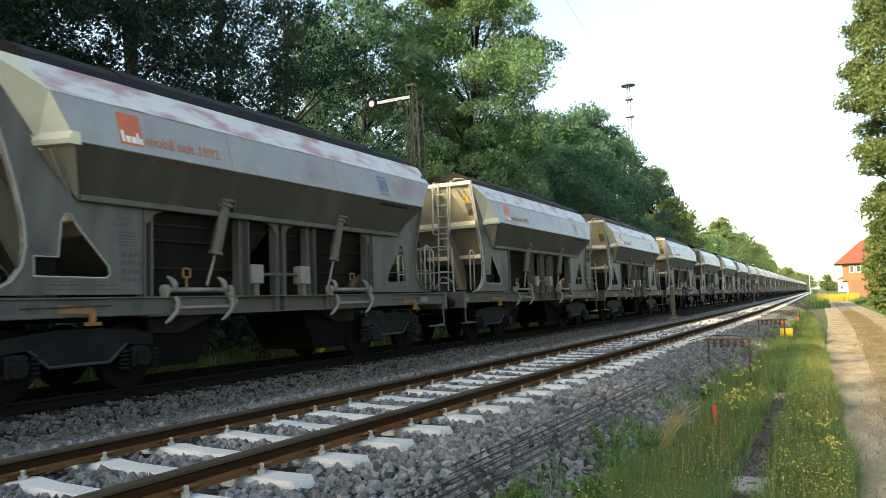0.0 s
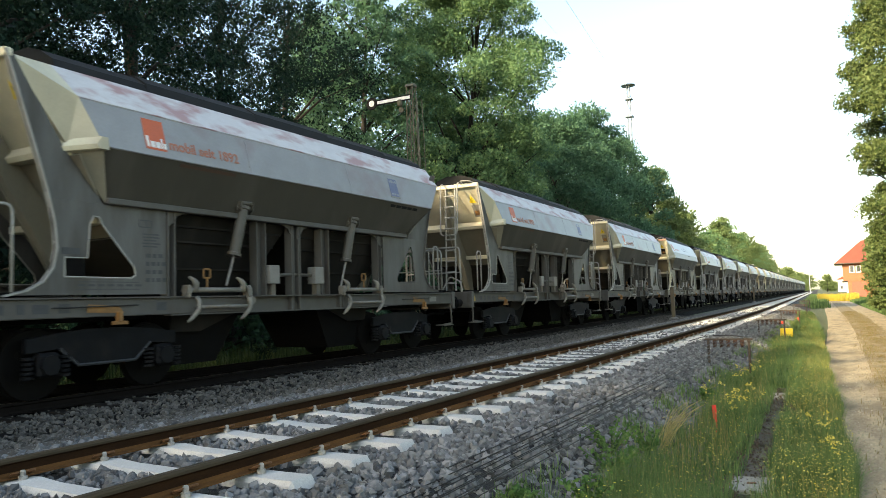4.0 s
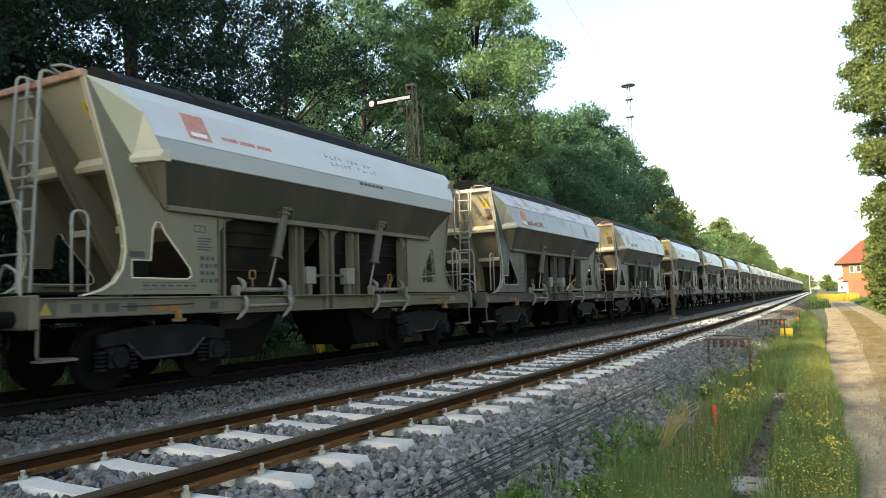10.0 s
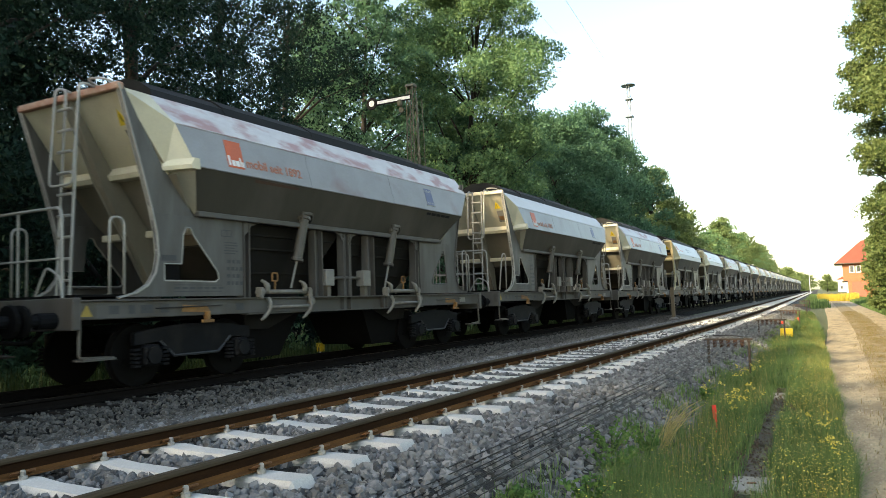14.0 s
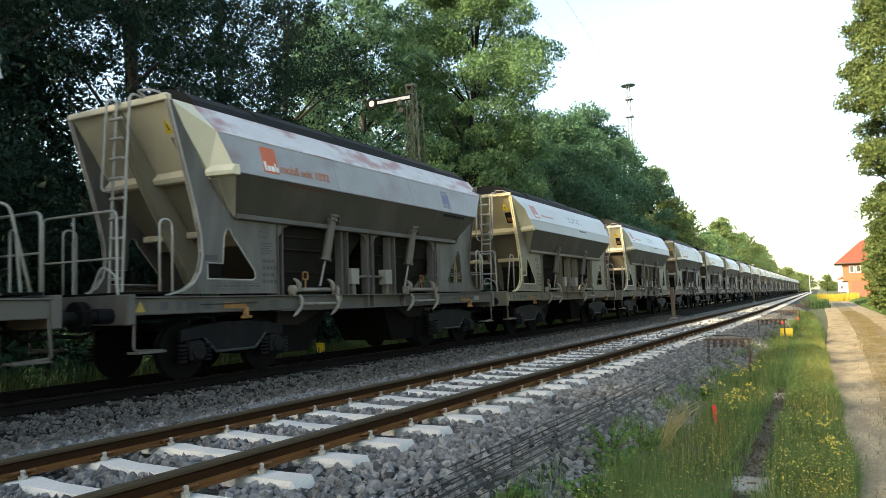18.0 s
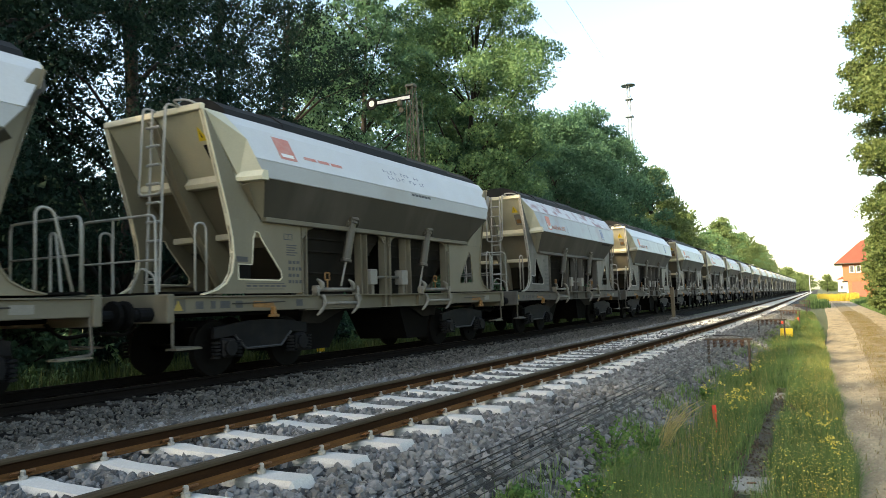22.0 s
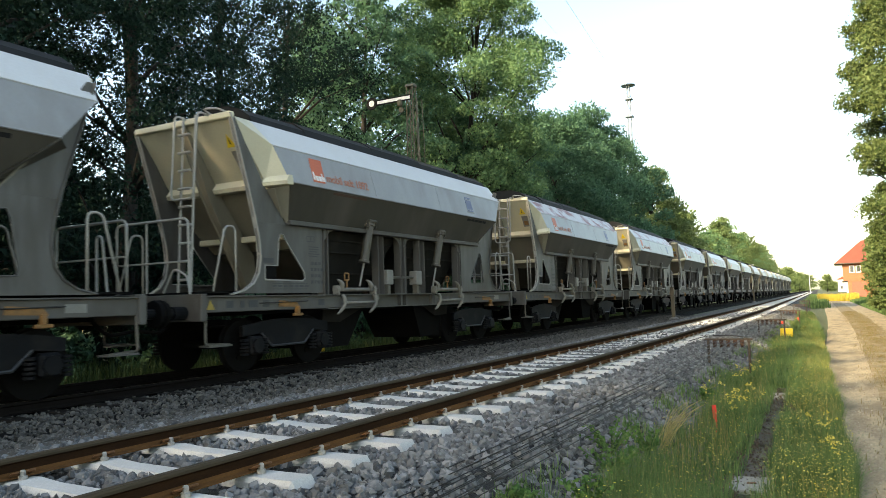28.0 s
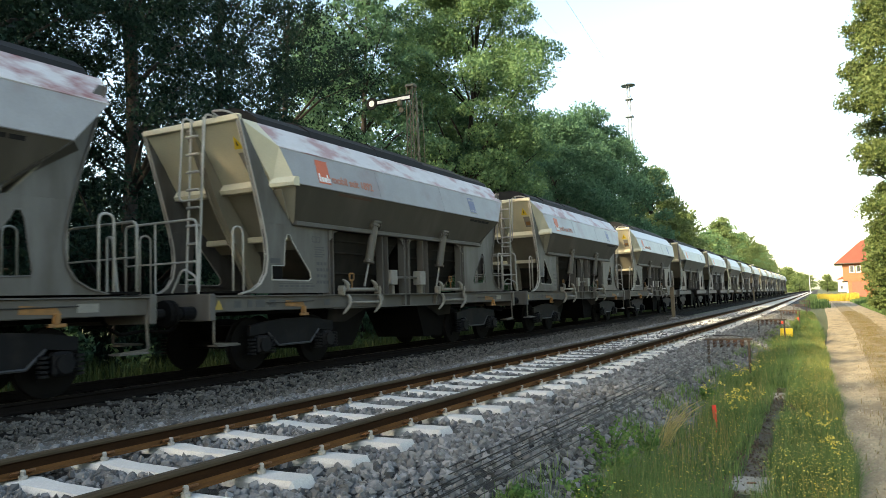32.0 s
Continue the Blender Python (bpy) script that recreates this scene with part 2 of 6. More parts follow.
M_LITTER = surface("brown_litter", (0.075, 0.055, 0.035), (0.04, 0.03, 0.02), 0.95, scale=3, fine=45, vary=0.5, island=True)
M_LID = surface("pale_concrete_lid", (0.27, 0.265, 0.24), (0.19, 0.18, 0.16), 0.9, scale=4, fine=60, bump=0.2)
M_WIRE = surface("black_wire", (0.013, 0.012, 0.011), (0.022, 0.018, 0.015), 0.55, metal=0.3, scale=9, fine=60)
M_RUST = surface("rusty_iron", (0.080, 0.038, 0.022), (0.048, 0.024, 0.015), 0.8, metal=0.1, scale=9, fine=70)
M_FRAME_IRON = surface("brown_frame_iron", (0.050, 0.036, 0.025), (0.030, 0.021, 0.015), 0.8, scale=9, fine=70)
M_RED = surface("red_plastic", (0.70, 0.05, 0.03), (0.60, 0.05, 0.03), 0.45, scale=9, fine=60, bump=0.02)
M_BARK = surface("rough_bark", (0.026, 0.022, 0.018), (0.016, 0.013, 0.0105), 0.95, scale=4, fine=30, bump=0.7, dist=0.03, stretch=(3, 3, 0.6))
M_BRICK = surface("red_brick", (0.32, 0.125, 0.062), (0.25, 0.095, 0.048), 0.85, scale=1.5, fine=12, bump=0.2)
M_TILE = surface("red_roof_tile", (0.20, 0.058, 0.034), (0.15, 0.044, 0.028), 0.8, scale=1.5, fine=14, bump=0.3)
M_GLASS = surface("dark_window_pane", (0.06, 0.07, 0.085), (0.09, 0.10, 0.11), 0.15, scale=2, fine=10, bump=0.0)
M_TOWER = surface("pale_blue_tower_steel", (0.13, 0.18, 0.25), (0.10, 0.14, 0.20), 0.6, scale=3, fine=20)
# Bed below the train: soot plus the train's shade, both in the colour.
M_OLD_BED = surface("sooty_shaded_ballast_bed", (0.016, 0.0145, 0.0135), (0.010, 0.009, 0.008), 0.95, scale=12, fine=40, bump=0.8, dist=0.04, spec=0.06)
M_GALV = surface("pale_galvanised", (0.50, 0.53, 0.56), (0.42, 0.45, 0.48), 0.5, scale=3, fine=20)
# Near-black green: the wood's own shade is put into this leaf colour.
M_SHADE_LEAF = leafy("shaded_leaf", (0.0065, 0.018, 0.014), (0.020, 0.044, 0.029), spec=0.08)
M_LEAF = leafy("green_leaf", (0.066, 0.142, 0.074), (0.180, 0.290, 0.125), through=0.35)
M_LEAF_MID = leafy("mid_green_leaf", (0.048, 0.108, 0.066), (0.100, 0.198, 0.110), through=0.32)
# Sunlit leaf copy: sun and haze on the far trees put into the colour.
M_LEAF_LIGHT = leafy("sunlit_leaf", (0.085, 0.13, 0.045), (0.14, 0.19, 0.075))
M_LEAF_HEDGE = leafy("olive_leaf", (0.050, 0.088, 0.028), (0.150, 0.190, 0.068))
M_GRASS = leafy("grass_blade", (0.050, 0.106, 0.036), (0.182, 0.262, 0.088), through=0.38)
# Shaded copy of the grass: tree and train shade put into its colour.
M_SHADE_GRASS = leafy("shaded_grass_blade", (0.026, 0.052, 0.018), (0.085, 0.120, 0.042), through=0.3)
M_HERB = leafy("herb_leaf", (0.05, 0.115, 0.03), (0.115, 0.20, 0.05), through=0.3)
M_VERGE = surface("dry_brown_turf", (0.15, 0.108, 0.048), (0.26, 0.21, 0.13), 0.95, scale=5, amount=0.9, fine=60, dirt=(0.08, 0.075, 0.03), dirt_amount=0.7, bump=0.6, dist=0.02)
M_DRYTURF = leafy("dry_turf_blade", (0.20, 0.14, 0.06), (0.13, 0.12, 0.045), through=0.2)
M_STRAW = leafy("dry_grass_blade", (0.40, 0.33, 0.13), (0.26, 0.23, 0.09), through=0.3)
M_FIELD = leafy("ripe_yellow_stalk", (0.55, 0.42, 0.06), (0.42, 0.34, 0.07), through=0.3)
M_GATE = surface("red_painted_board", (0.38, 0.085, 0.05), (0.30, 0.07, 0.045), 0.6, scale=2, fine=20)
M_FLOWER = leafy("yellow_petal", (0.66, 0.53, 0.06), (0.74, 0.66, 0.20), through=0.3)


# ---- building blocks ----
def along(s, lat):
    """A place on the line: s metres along, lat metres to the right of the rail bolts. Gives x, y and the heading in radians."""
    th = CURVE * min(max(s - CURVE_FROM, 0.0), CURVE_LEN)
    if s <= CURVE_FROM:
        x, y = 0.0, s
    else:
        u = min(s - CURVE_FROM, CURVE_LEN)
        x, y = -(1 - math.cos(CURVE * u)) / CURVE, CURVE_FROM + math.sin(CURVE * u) / CURVE
        rest = max(s - CURVE_FROM - CURVE_LEN, 0.0)
        x, y = x - rest * math.sin(th), y + rest * math.cos(th)
    return x + lat * math.cos(th), y + lat * math.sin(th), th


def along_many(s, lat):
    """The same for arrays."""
    u = np.clip(s - CURVE_FROM, 0.0, CURVE_LEN)
    th = CURVE * u
    rest = np.clip(s - CURVE_FROM - CURVE_LEN, 0.0, None)
    x = -(1 - np.cos(th)) / CURVE - rest * np.sin(th)
    y = np.minimum(s, CURVE_FROM) + np.sin(th) / CURVE + rest * np.cos(th)
    return x + lat * np.cos(th), y + lat * np.sin(th), th


def train_along(s, lat):
    """The same along the train's own track, whose bend is a little flatter."""
    u = min(max(s - TRAIN_FROM, 0.0), TRAIN_LEN)
    th, rest = TRAIN_CURVE * u, max(s - TRAIN_FROM - TRAIN_LEN, 0.0)
    x = -(1 - math.cos(th)) / TRAIN_CURVE - rest * math.sin(th)
    y = min(s, TRAIN_FROM) + math.sin(th) / TRAIN_CURVE + rest * math.cos(th)
    return x + lat * math.cos(th), y + lat * math.sin(th), th


def place(s, lat, z=0.0, turn=0.0):
    x, y, th = along(s, lat)
    return pose(x, y, z, 0, 0, math.degrees(th) + turn)


def finish(bm, name, material, smooth=False):
    bmesh.ops.recalc_face_normals(bm, faces=bm.faces)
    me = bpy.data.meshes.new(name)
    bm.to_mesh(me)
    bm.free()
    me.materials.append(material)
    if smooth:
        me.polygons.foreach_set("use_smooth", [True] * len(me.polygons))
    return me


def part(name, bm, material, parent=None, label="", smooth=False, at=None):
    """Links a bmesh (or a mesh) as ONE mesh object under a thing or a part."""
    me = finish(bm, name, material, smooth) if isinstance(bm, bmesh.types.BMesh) else bm
    ob = new(name, me)
    ob.parent = parent
    if at is not None:
        ob.matrix_basis = at
    if label:
        tagged(ob, label)
    return ob


def thing(name, label, category, group="", kind="", at=None):
    ob = new(name)
    ob.empty_display_size = 0.1
    tagged(ob, label, category, group, kind)
    if at is not None:
        ob.matrix_basis = at
    return ob


def block(x0, x1, y0, y1, z0, z1, bevel=0.0, bm=None):
    own = bmesh.new()
    v = [own.verts.new((x, y, z)) for z in (z0, z1) for y in (y0, y1) for x in (x0, x1)]
    for f in ((0, 2, 3, 1), (4, 5, 7, 6), (0, 1, 5, 4), (2, 6, 7, 3), (0, 4, 6, 2), (1, 3, 7, 5)):
        own.faces.new([v[i] for i in f])
    if bevel:
        bmesh.ops.bevel(own, geom=own.edges[:], offset=bevel, segments=1, affect="EDGES")
    return merge(bm, own)


def merge(bm, own):
    if bm is None:
        return own
    me = bpy.data.meshes.new("tmp")
    own.to_mesh(me)
    own.free()
    bm.from_mesh(me)
    bpy.data.meshes.remove(me)
    return bm


def prism(outline, a, b, axis="x", bm=None):
    """A closed outline pushed from a to b along an axis. The outline is in the two other axes, in their order."""
    own = bm or bmesh.new()
    def put(p, w):
        return {"x": (w, p[0], p[1]), "y": (p[0], w, p[1]), "z": (p[0], p[1], w)}[axis]
    va = [own.verts.new(put(p, a)) for p in outline]
    vb = [own.verts.new(put(p, b)) for p in outline]
    own.faces.new(va)
    own.faces.new(vb[::-1])
    k = len(outline)
    for i in range(k):
        own.faces.new((va[i], vb[i], vb[(i + 1) % k], va[(i + 1) % k]))
    return own


def ring_plate(outer, inner, a, b, axis="x"):
    """A plate with one hole; outer and inner have the same number of points, matched in order."""
    own = bmesh.new()
    def put(p, w):
        return {"x": (w, p[0], p[1]), "y": (p[0], w, p[1]), "z": (p[0], p[1], w)}[axis]
    sets = [[own.verts.new(put(p, w)) for p in pts] for w in (a, b) for pts in (outer, inner)]
    oa, ia, ob_, ib = sets
    k = len(outer)
    for i in range(k):
        j = (i + 1) % k
        own.faces.new((oa[i], oa[j], ia[j], ia[i]))
        own.faces.new((ob_[i], ib[i], ib[j], ob_[j]))
        own.faces.new((oa[i], ob_[i], ob_[j], oa[j]))
        own.faces.new((ia[i], ia[j], ib[j], ib[i]))
    return own


def tube(points, r, sides=8, bm=None, caps=True):
    """A bent round bar through points."""
    own = bm or bmesh.new()
    pts = [Vector(p) for p in points]
    rings = []
    for i, p in enumerate(pts):
        d = (pts[min(i + 1, len(pts) - 1)] - pts[max(i - 1, 0)]).normalized()
        a = d.orthogonal().normalized() if i == 0 else (a - d * a.dot(d)).normalized()
        b = d.cross(a)
        rr = r[i] if isinstance(r, (list, tuple)) else r
        rings.append([own.verts.new(p + (a * math.cos(t) + b * math.sin(t)) * rr)
                      for t in (2 * math.pi * k / sides for k in range(sides))])
    for q, w in zip(rings, rings[1:]):
        for k in range(sides):
            own.faces.new((q[k], q[(k + 1) % sides], w[(k + 1) % sides], w[k]))
    if caps:
        own.faces.new(rings[0][::-1])
        own.faces.new(rings[-1])
    return own


def bend(points, r=0.08, steps=4):
    """Rounds the inner corners of a line of points."""
    pts = [Vector(p) for p in points]
    out = [pts[0]]
    for a, b, c in zip(pts, pts[1:], pts[2:]):
        ra = min(r, (a - b).length * 0.49, (c - b).length * 0.49)
        p, q = b + (a - b).normalized() * ra, b + (c - b).normalized() * ra
        for i in range(steps + 1):
            t = i / steps
            out.append((1 - t) ** 2 * p + 2 * t * (1 - t) * b + t * t * q)
    return out + [pts[-1]]


def array_mesh(name, verts, tris, material, size=3):
    """A big mesh from numpy arrays; all faces have the same number of corners."""
    me = bpy.data.meshes.new(name)
    nv, nf = len(verts), len(tris)
    me.vertices.add(nv)
    me.vertices.foreach_set("co", np.asarray(verts, np.float32).ravel())
    me.loops.add(nf * size)
    me.loops.foreach_set("vertex_index", np.asarray(tris, np.int32).ravel())
    me.polygons.add(nf)
    me.polygons.foreach_set("loop_start", np.arange(0, nf * size, size, dtype=np.int32))
    me.update(calc_edges=True)
    me.polygons.foreach_set("use_smooth", [False] * nf)
    me.materials.append(material)
    return me


# ---- ground, beds and tracks ----
TRAIN_CURVE, TRAIN_FROM, TRAIN_LEN = 0.000537, 0.37, 43.99
TRAIN_LAT, TRAIN_Z = -6.9, -0.13      # middle of the train's track, top of its rails
TRACK_LAT, GAUGE = -0.83, 1.507       # middle of the empty track, rail to rail
CANT = 0.024


def ground_z(lat):
    return np.interp(lat, [-40, -9.6, -8.9, -2.9, -2.3, 0.9, 1.75, 2.2, 3.1, 3.4, 5.6, 6.4, 14, 60],
                     [-0.7, -0.55, -0.40, -0.40, -0.36, -0.40, -0.54, -0.52, -0.54, -0.58, -0.58, -0.44, -0.45, -0.5])


S_STEPS = np.concatenate([np.arange(-40, 40, 1.0), np.arange(40, 120, 4.0), np.arange(120, 520, 20.0), np.array([560, 700, 1000, 1600, 2500])])


def strip(name, lats, heights, material, steps=S_STEPS, wobble=0.0, label="", kind="structure", category="", skirt=0.0):
    """A sheet along the line, from a cross-section."""
    lats, heights = np.array(lats, float), np.array(heights, float)
    n = len(lats)
    verts = []
    for s in steps:
        w = np.array([noise.noise(Vector((s * 0.35, l * 1.7, 3.0))) for l in lats]) * wobble
        x, y, _ = along_many(np.full(n, s), lats + w)
        verts.append(np.stack([x, y, heights + w * 0.15], 1))
    verts = np.concatenate(verts)
    quads = []
    for i in range(len(steps) - 1):
        for j in range(n - 1):
            a = i * n + j
            quads.append((a, a + 1, a + n + 1, a + n))
    me = array_mesh(name, verts, quads, material, 4)
    me.polygons.foreach_set("use_smooth", [True] * len(me.polygons))
    return tagged(new(name, me), label, category, kind=kind)


g_lats = np.concatenate([[-2500, -900, -300, -120, -60], np.arange(-40, -10, 3.0), np.arange(-10, 8, 0.3), [9, 12, 16, 24, 40, 80, 200, 600, 2500]])
strip("ground", g_lats, ground_z(g_lats), M_SOIL, label="rough meadow ground beside a railway line", category="ground")
strip("ballast_bed", [-2.95, -2.5, -2.2, -1.6, -0.8, 0.0, 0.75, 1.05, 1.45, 1.85], [-0.40, -0.20, -0.145, -0.140, -0.145, -0.118, -0.118, -0.15, -0.34, -0.54],
      M_BALLAST, wobble=0.08, label="grey crushed-stone ballast bed of the empty track", category="ballast")
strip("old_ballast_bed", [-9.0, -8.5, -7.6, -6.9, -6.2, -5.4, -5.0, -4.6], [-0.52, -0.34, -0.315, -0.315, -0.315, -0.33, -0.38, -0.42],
      M_OLD_BED, wobble=0.08, label="old sooty ballast bed under the train, darkened for its shade", category="ballast")
strip("path", [-4.75, -4.3, -3.6, -3.1, -2.7], [-0.42, -0.355, -0.345, -0.35, -0.42], M_DIRT, wobble=0.12,
      label="trodden brown dirt path between the two tracks", category="path")
ROAD_LATS, ROAD_Z = [2.6, 2.85, 3.15, 3.5, 3.8, 4.2, 4.5, 4.9, 5.3, 5.65], [-0.60, -0.49, -0.505, -0.475, -0.46, -0.455, -0.475, -0.50, -0.475, -0.60]
strip("road", ROAD_LATS, ROAD_Z, M_ROAD, steps=S_STEPS[S_STEPS < 100], wobble=0.04,
      label="sandy unpaved service road with worn wheel ruts", category="road")
strip("road_crown", [3.42, 3.62, 3.9, 4.2, 4.4, 4.58], [-0.50, -0.462, -0.448, -0.446, -0.462, -0.50], M_VERGE, steps=S_STEPS[S_STEPS < 100], wobble=0.06,
      label="dry brown turf between the wheel ruts of the road", category="road")


def rail_profile(top, h, head=0.067, foot=0.125, web=0.016):
    """Half-round flat-bottomed rail section, as x, z."""
    hh, fh = h * 0.25, h * 0.12
    r = [(foot / 2, top - h), (foot / 2, top - h + fh * 0.5), (web / 2 + 0.012, top - h + fh), (web / 2, top - h + fh + 0.02), (web / 2, top - hh - 0.012),
         (head / 2, top - hh + 0.004), (head / 2, top - 0.012), (head / 2 - 0.012, top)]
    return r + [(-x, z) for x, z in reversed(r)]


def rail_line(name, lat, top, h, material, s0, s1, label, line=along):
    prof = rail_profile(top, h)
    k = len(prof)
    steps = np.concatenate([np.arange(s0, 60, 2.0), np.arange(60, s1 + 1, 10.0)])
    verts, quads = [], []
    for s in steps:
        for px, pz in prof:
            x, y, _ = line(s, lat + px)
            verts.append((x, y, pz))
    for i in range(len(steps) - 1):
        for j in range(k):
            quads.append((i * k + j, i * k + (j + 1) % k, (i + 1) * k + (j + 1) % k, (i + 1) * k + j))
    me = array_mesh(name, verts, quads, material, 4)
    me.materials.append(M_RAILTOP)
    ids = np.zeros(len(quads), np.int32)
    ids[7::k] = 1
    if material is M_RAIL:
        me.materials.append(M_RAILFOOT)
        for j in (0, 1, 2, 12, 13, 14):
            ids[j::k] = 2
        for j in (5, 6, 8, 9):
            ids[j::k] = 1
    me.polygons.foreach_set("material_index", ids)
    return tagged(new(name, me), label, "rail", "rails", "structure")


rail_line("rail", -0.078, 0.09, 0.128, M_RAIL, -12, 520, "rust-brown flat-bottomed steel rail on concrete sleepers")
rail_line("rail", -0.078 - GAUGE, 0.09 - CANT * GAUGE, 0.128, M_RAIL, -12, 520, "rust-brown flat-bottomed steel rail on concrete sleepers")
for side in (-1, 1):
    rail_line("rail", TRAIN_LAT + side * GAUGE / 2, TRAIN_Z, 0.15, M_OLDRAIL, -25, 520, "worn steel rail under the train, darkened for its shade", train_along)


def sleeper_mesh():
    """A prestressed sleeper: sloped sides, dished middle, raised rail seats."""
    bm = bmesh.new()
    xs = [-1.24, -1.19, -1.15, -0.62, -0.40, 0.0, 0.40, 0.62, 1.15, 1.19, 1.24]
    top = [-0.20, -0.12, -0.062, -0.050, -0.068, -0.082, -0.068, -0.050, -0.062, -0.12, -0.20]
    half = [0.09, 0.10, 0.105, 0.105, 0.092, 0.088, 0.092, 0.105, 0.105, 0.10, 0.09]
    rows = []
    for x, t, h in zip(xs, top, half):
        rows.append([bm.verts.new(p) for p in ((x, -h - 0.024, -0.26), (x, -h - 0.01, t - 0.03), (x, -h + 0.012, t),
                                               (x, h - 0.012, t), (x, h + 0.01, t - 0.03), (x, h + 0.024, -0.26))])
    for a, b in zip(rows, rows[1:]):
        for i in range(6):
            bm.faces.new((a[i], a[(i + 1) % 6], b[(i + 1) % 6], b[i]))
    bm.faces.new(rows[0])
    bm.faces.new(rows[-1][::-1])
    return finish(bm, "sleeper", M_SLEEPER)


def bolt_mesh():
    bm = tube([(0, 0, -0.050), (0, 0, -0.028), (0, 0, -0.022)], [0.030, 0.030, 0.022], 8)
    tube([(0, 0, -0.023), (0, 0, 0.004), (0, 0, 0.012)], [0.019, 0.018, 0.013], 6, bm)
    return finish(bm, "bolt", M_BOLT)


def clip_mesh():
    pts = bend([(-0.045, -0.06, -0.020), (0.02, -0.080, 0.004), (0.02, -0.03, 0.006), (-0.035, -0.02, -0.014), (-0.035, 0.02, -0.014),
                (0.02, 0.03, 0.006), (0.02, 0.080, 0.004), (-0.045, 0.06, -0.020)], 0.03, 3)
    return finish(tube(pts, 0.008, 5), "clip", M_CLIP, True)


ME_SLEEPER, ME_BOLT, ME_CLIP = sleeper_mesh(), bolt_mesh(), clip_mesh()
track = thing("track_panel", "pale new concrete sleepers with bolted rust-brown clips", "track", kind="structure")
FAR_SLEEPER = []
for i in range(-14, 560):
    s = i * 0.6
    x, y, th = along(s, TRACK_LAT)
    m = Matrix.Translation((x, y, -CANT * GAUGE / 2)) @ pose(0, 0, 0, 0, math.degrees(-math.atan(CANT)), math.degrees(th))
    if i < 140:
        sl = part("sleeper", ME_SLEEPER, None, track, at=m)
        if i < 30:
            for lat, z in ((0.0, 0.0), (-GAUGE, -CANT * GAUGE), (-0.156, 0.0), (-GAUGE - 0.156, -CANT * GAUGE)):
                x, y, th = along(s, lat)
                flip = 180 if lat in (-0.156, -GAUGE - 0.156) else 0
                part("bolt", ME_BOLT, None, track, at=pose(x, y, z, 0, 0, math.degrees(th) + flip))
                part("clip", ME_CLIP, None, track, at=pose(x, y, z, 0, 0, math.degrees(th) + flip))
    else:
        FAR_SLEEPER.append(m)
base = np.array([v.co for v in ME_SLEEPER.vertices])
fv, fq = [], []
for m in FAR_SLEEPER:
    mm = np.array(m)
    fv.append(base @ mm[:3, :3].T + mm[:3, 3])
far_mesh = bpy.data.meshes.new("far_sleepers")
fv = np.concatenate(fv)
fq = [tuple(int(i) + k * len(base) for i in p.vertices) for k in range(len(FAR_SLEEPER)) for p in ME_SLEEPER.polygons]
far_mesh.from_pydata(fv.tolist(), [], fq)
far_mesh.materials.append(M_SLEEPER)
tagged(part("far_sleepers", far_mesh, None, track), kind="stuff")
old = thing("old_track_panel", "old sleepers under the train, darkened for its shade", "track", kind="structure")
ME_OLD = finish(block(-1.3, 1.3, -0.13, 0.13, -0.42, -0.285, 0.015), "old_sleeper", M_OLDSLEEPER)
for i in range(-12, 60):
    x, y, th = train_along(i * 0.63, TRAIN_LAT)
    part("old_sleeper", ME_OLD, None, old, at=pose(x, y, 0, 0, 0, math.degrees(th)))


# ---- loose stones ----
ICO = bmesh.new()
bmesh.ops.create_icosphere(ICO, subdivisions=1, radius=1.0)
ICO_V = np.array([v.co for v in ICO.verts])
ICO_F = np.array([[v.index for v in f.verts] for f in ICO.faces])
ICO.free()

def random_turns(rng, n):
    q = rng.normal(size=(n, 4))
    q /= np.linalg.norm(q, axis=1)[:, None]
    w, x, y, z = q.T
    return np.stack([np.stack([1 - 2 * (y * y + z * z), 2 * (x * y - z * w), 2 * (x * z + y * w)], 1),
                     np.stack([2 * (x * y + z * w), 1 - 2 * (x * x + z * z), 2 * (y * z - x * w)], 1),
                     np.stack([2 * (x * z - y * w), 2 * (y * z + x * w), 1 - 2 * (x * x + y * y)], 1)], 1)


OCTA_V = np.array([(1, 0, 0), (-1, 0, 0), (0, 1, 0), (0, -1, 0), (0, 0, 1), (0, 0, -1)], float)
OCTA_F = np.array([(0, 2, 4), (2, 1, 4), (1, 3, 4), (3, 0, 4), (2, 0, 5), (1, 2, 5), (3, 1, 5), (0, 3, 5)])


def stones(name, rng, s, lat, z, size, material, label, base=ICO_V, faces=ICO_F):
    """Broken stones, each with its own uneven corners."""
    n = len(s)
    x, y, _ = along_many(s, lat)
    k = len(base)
    v = base[None] + rng.normal(0, 0.22, (n, k, 3))
    v = v * (size * rng.uniform(0.5, 1.5, n))[:, None, None] * rng.uniform(0.6, 1.2, (n, 1, 3))
    v = np.einsum("nij,nkj->nki", random_turns(rng, n), v)
    v += np.stack([x, y, z], 1)[:, None]
    f = faces[None] + (np.arange(n) * k)[:, None, None]
    return tagged(new(name, array_mesh(name, v.reshape(-1, 3), f.reshape(-1, 3), material)), label, "ballast", kind="stuff")


def bed_z(lat):
    return np.interp(lat, [-2.95, -2.5, -2.2, -1.6, -0.8, 0.0, 0.75, 1.05, 1.45, 1.85], [-0.40, -0.20, -0.145, -0.140, -0.145, -0.118, -0.118, -0.15, -0.34, -0.54])


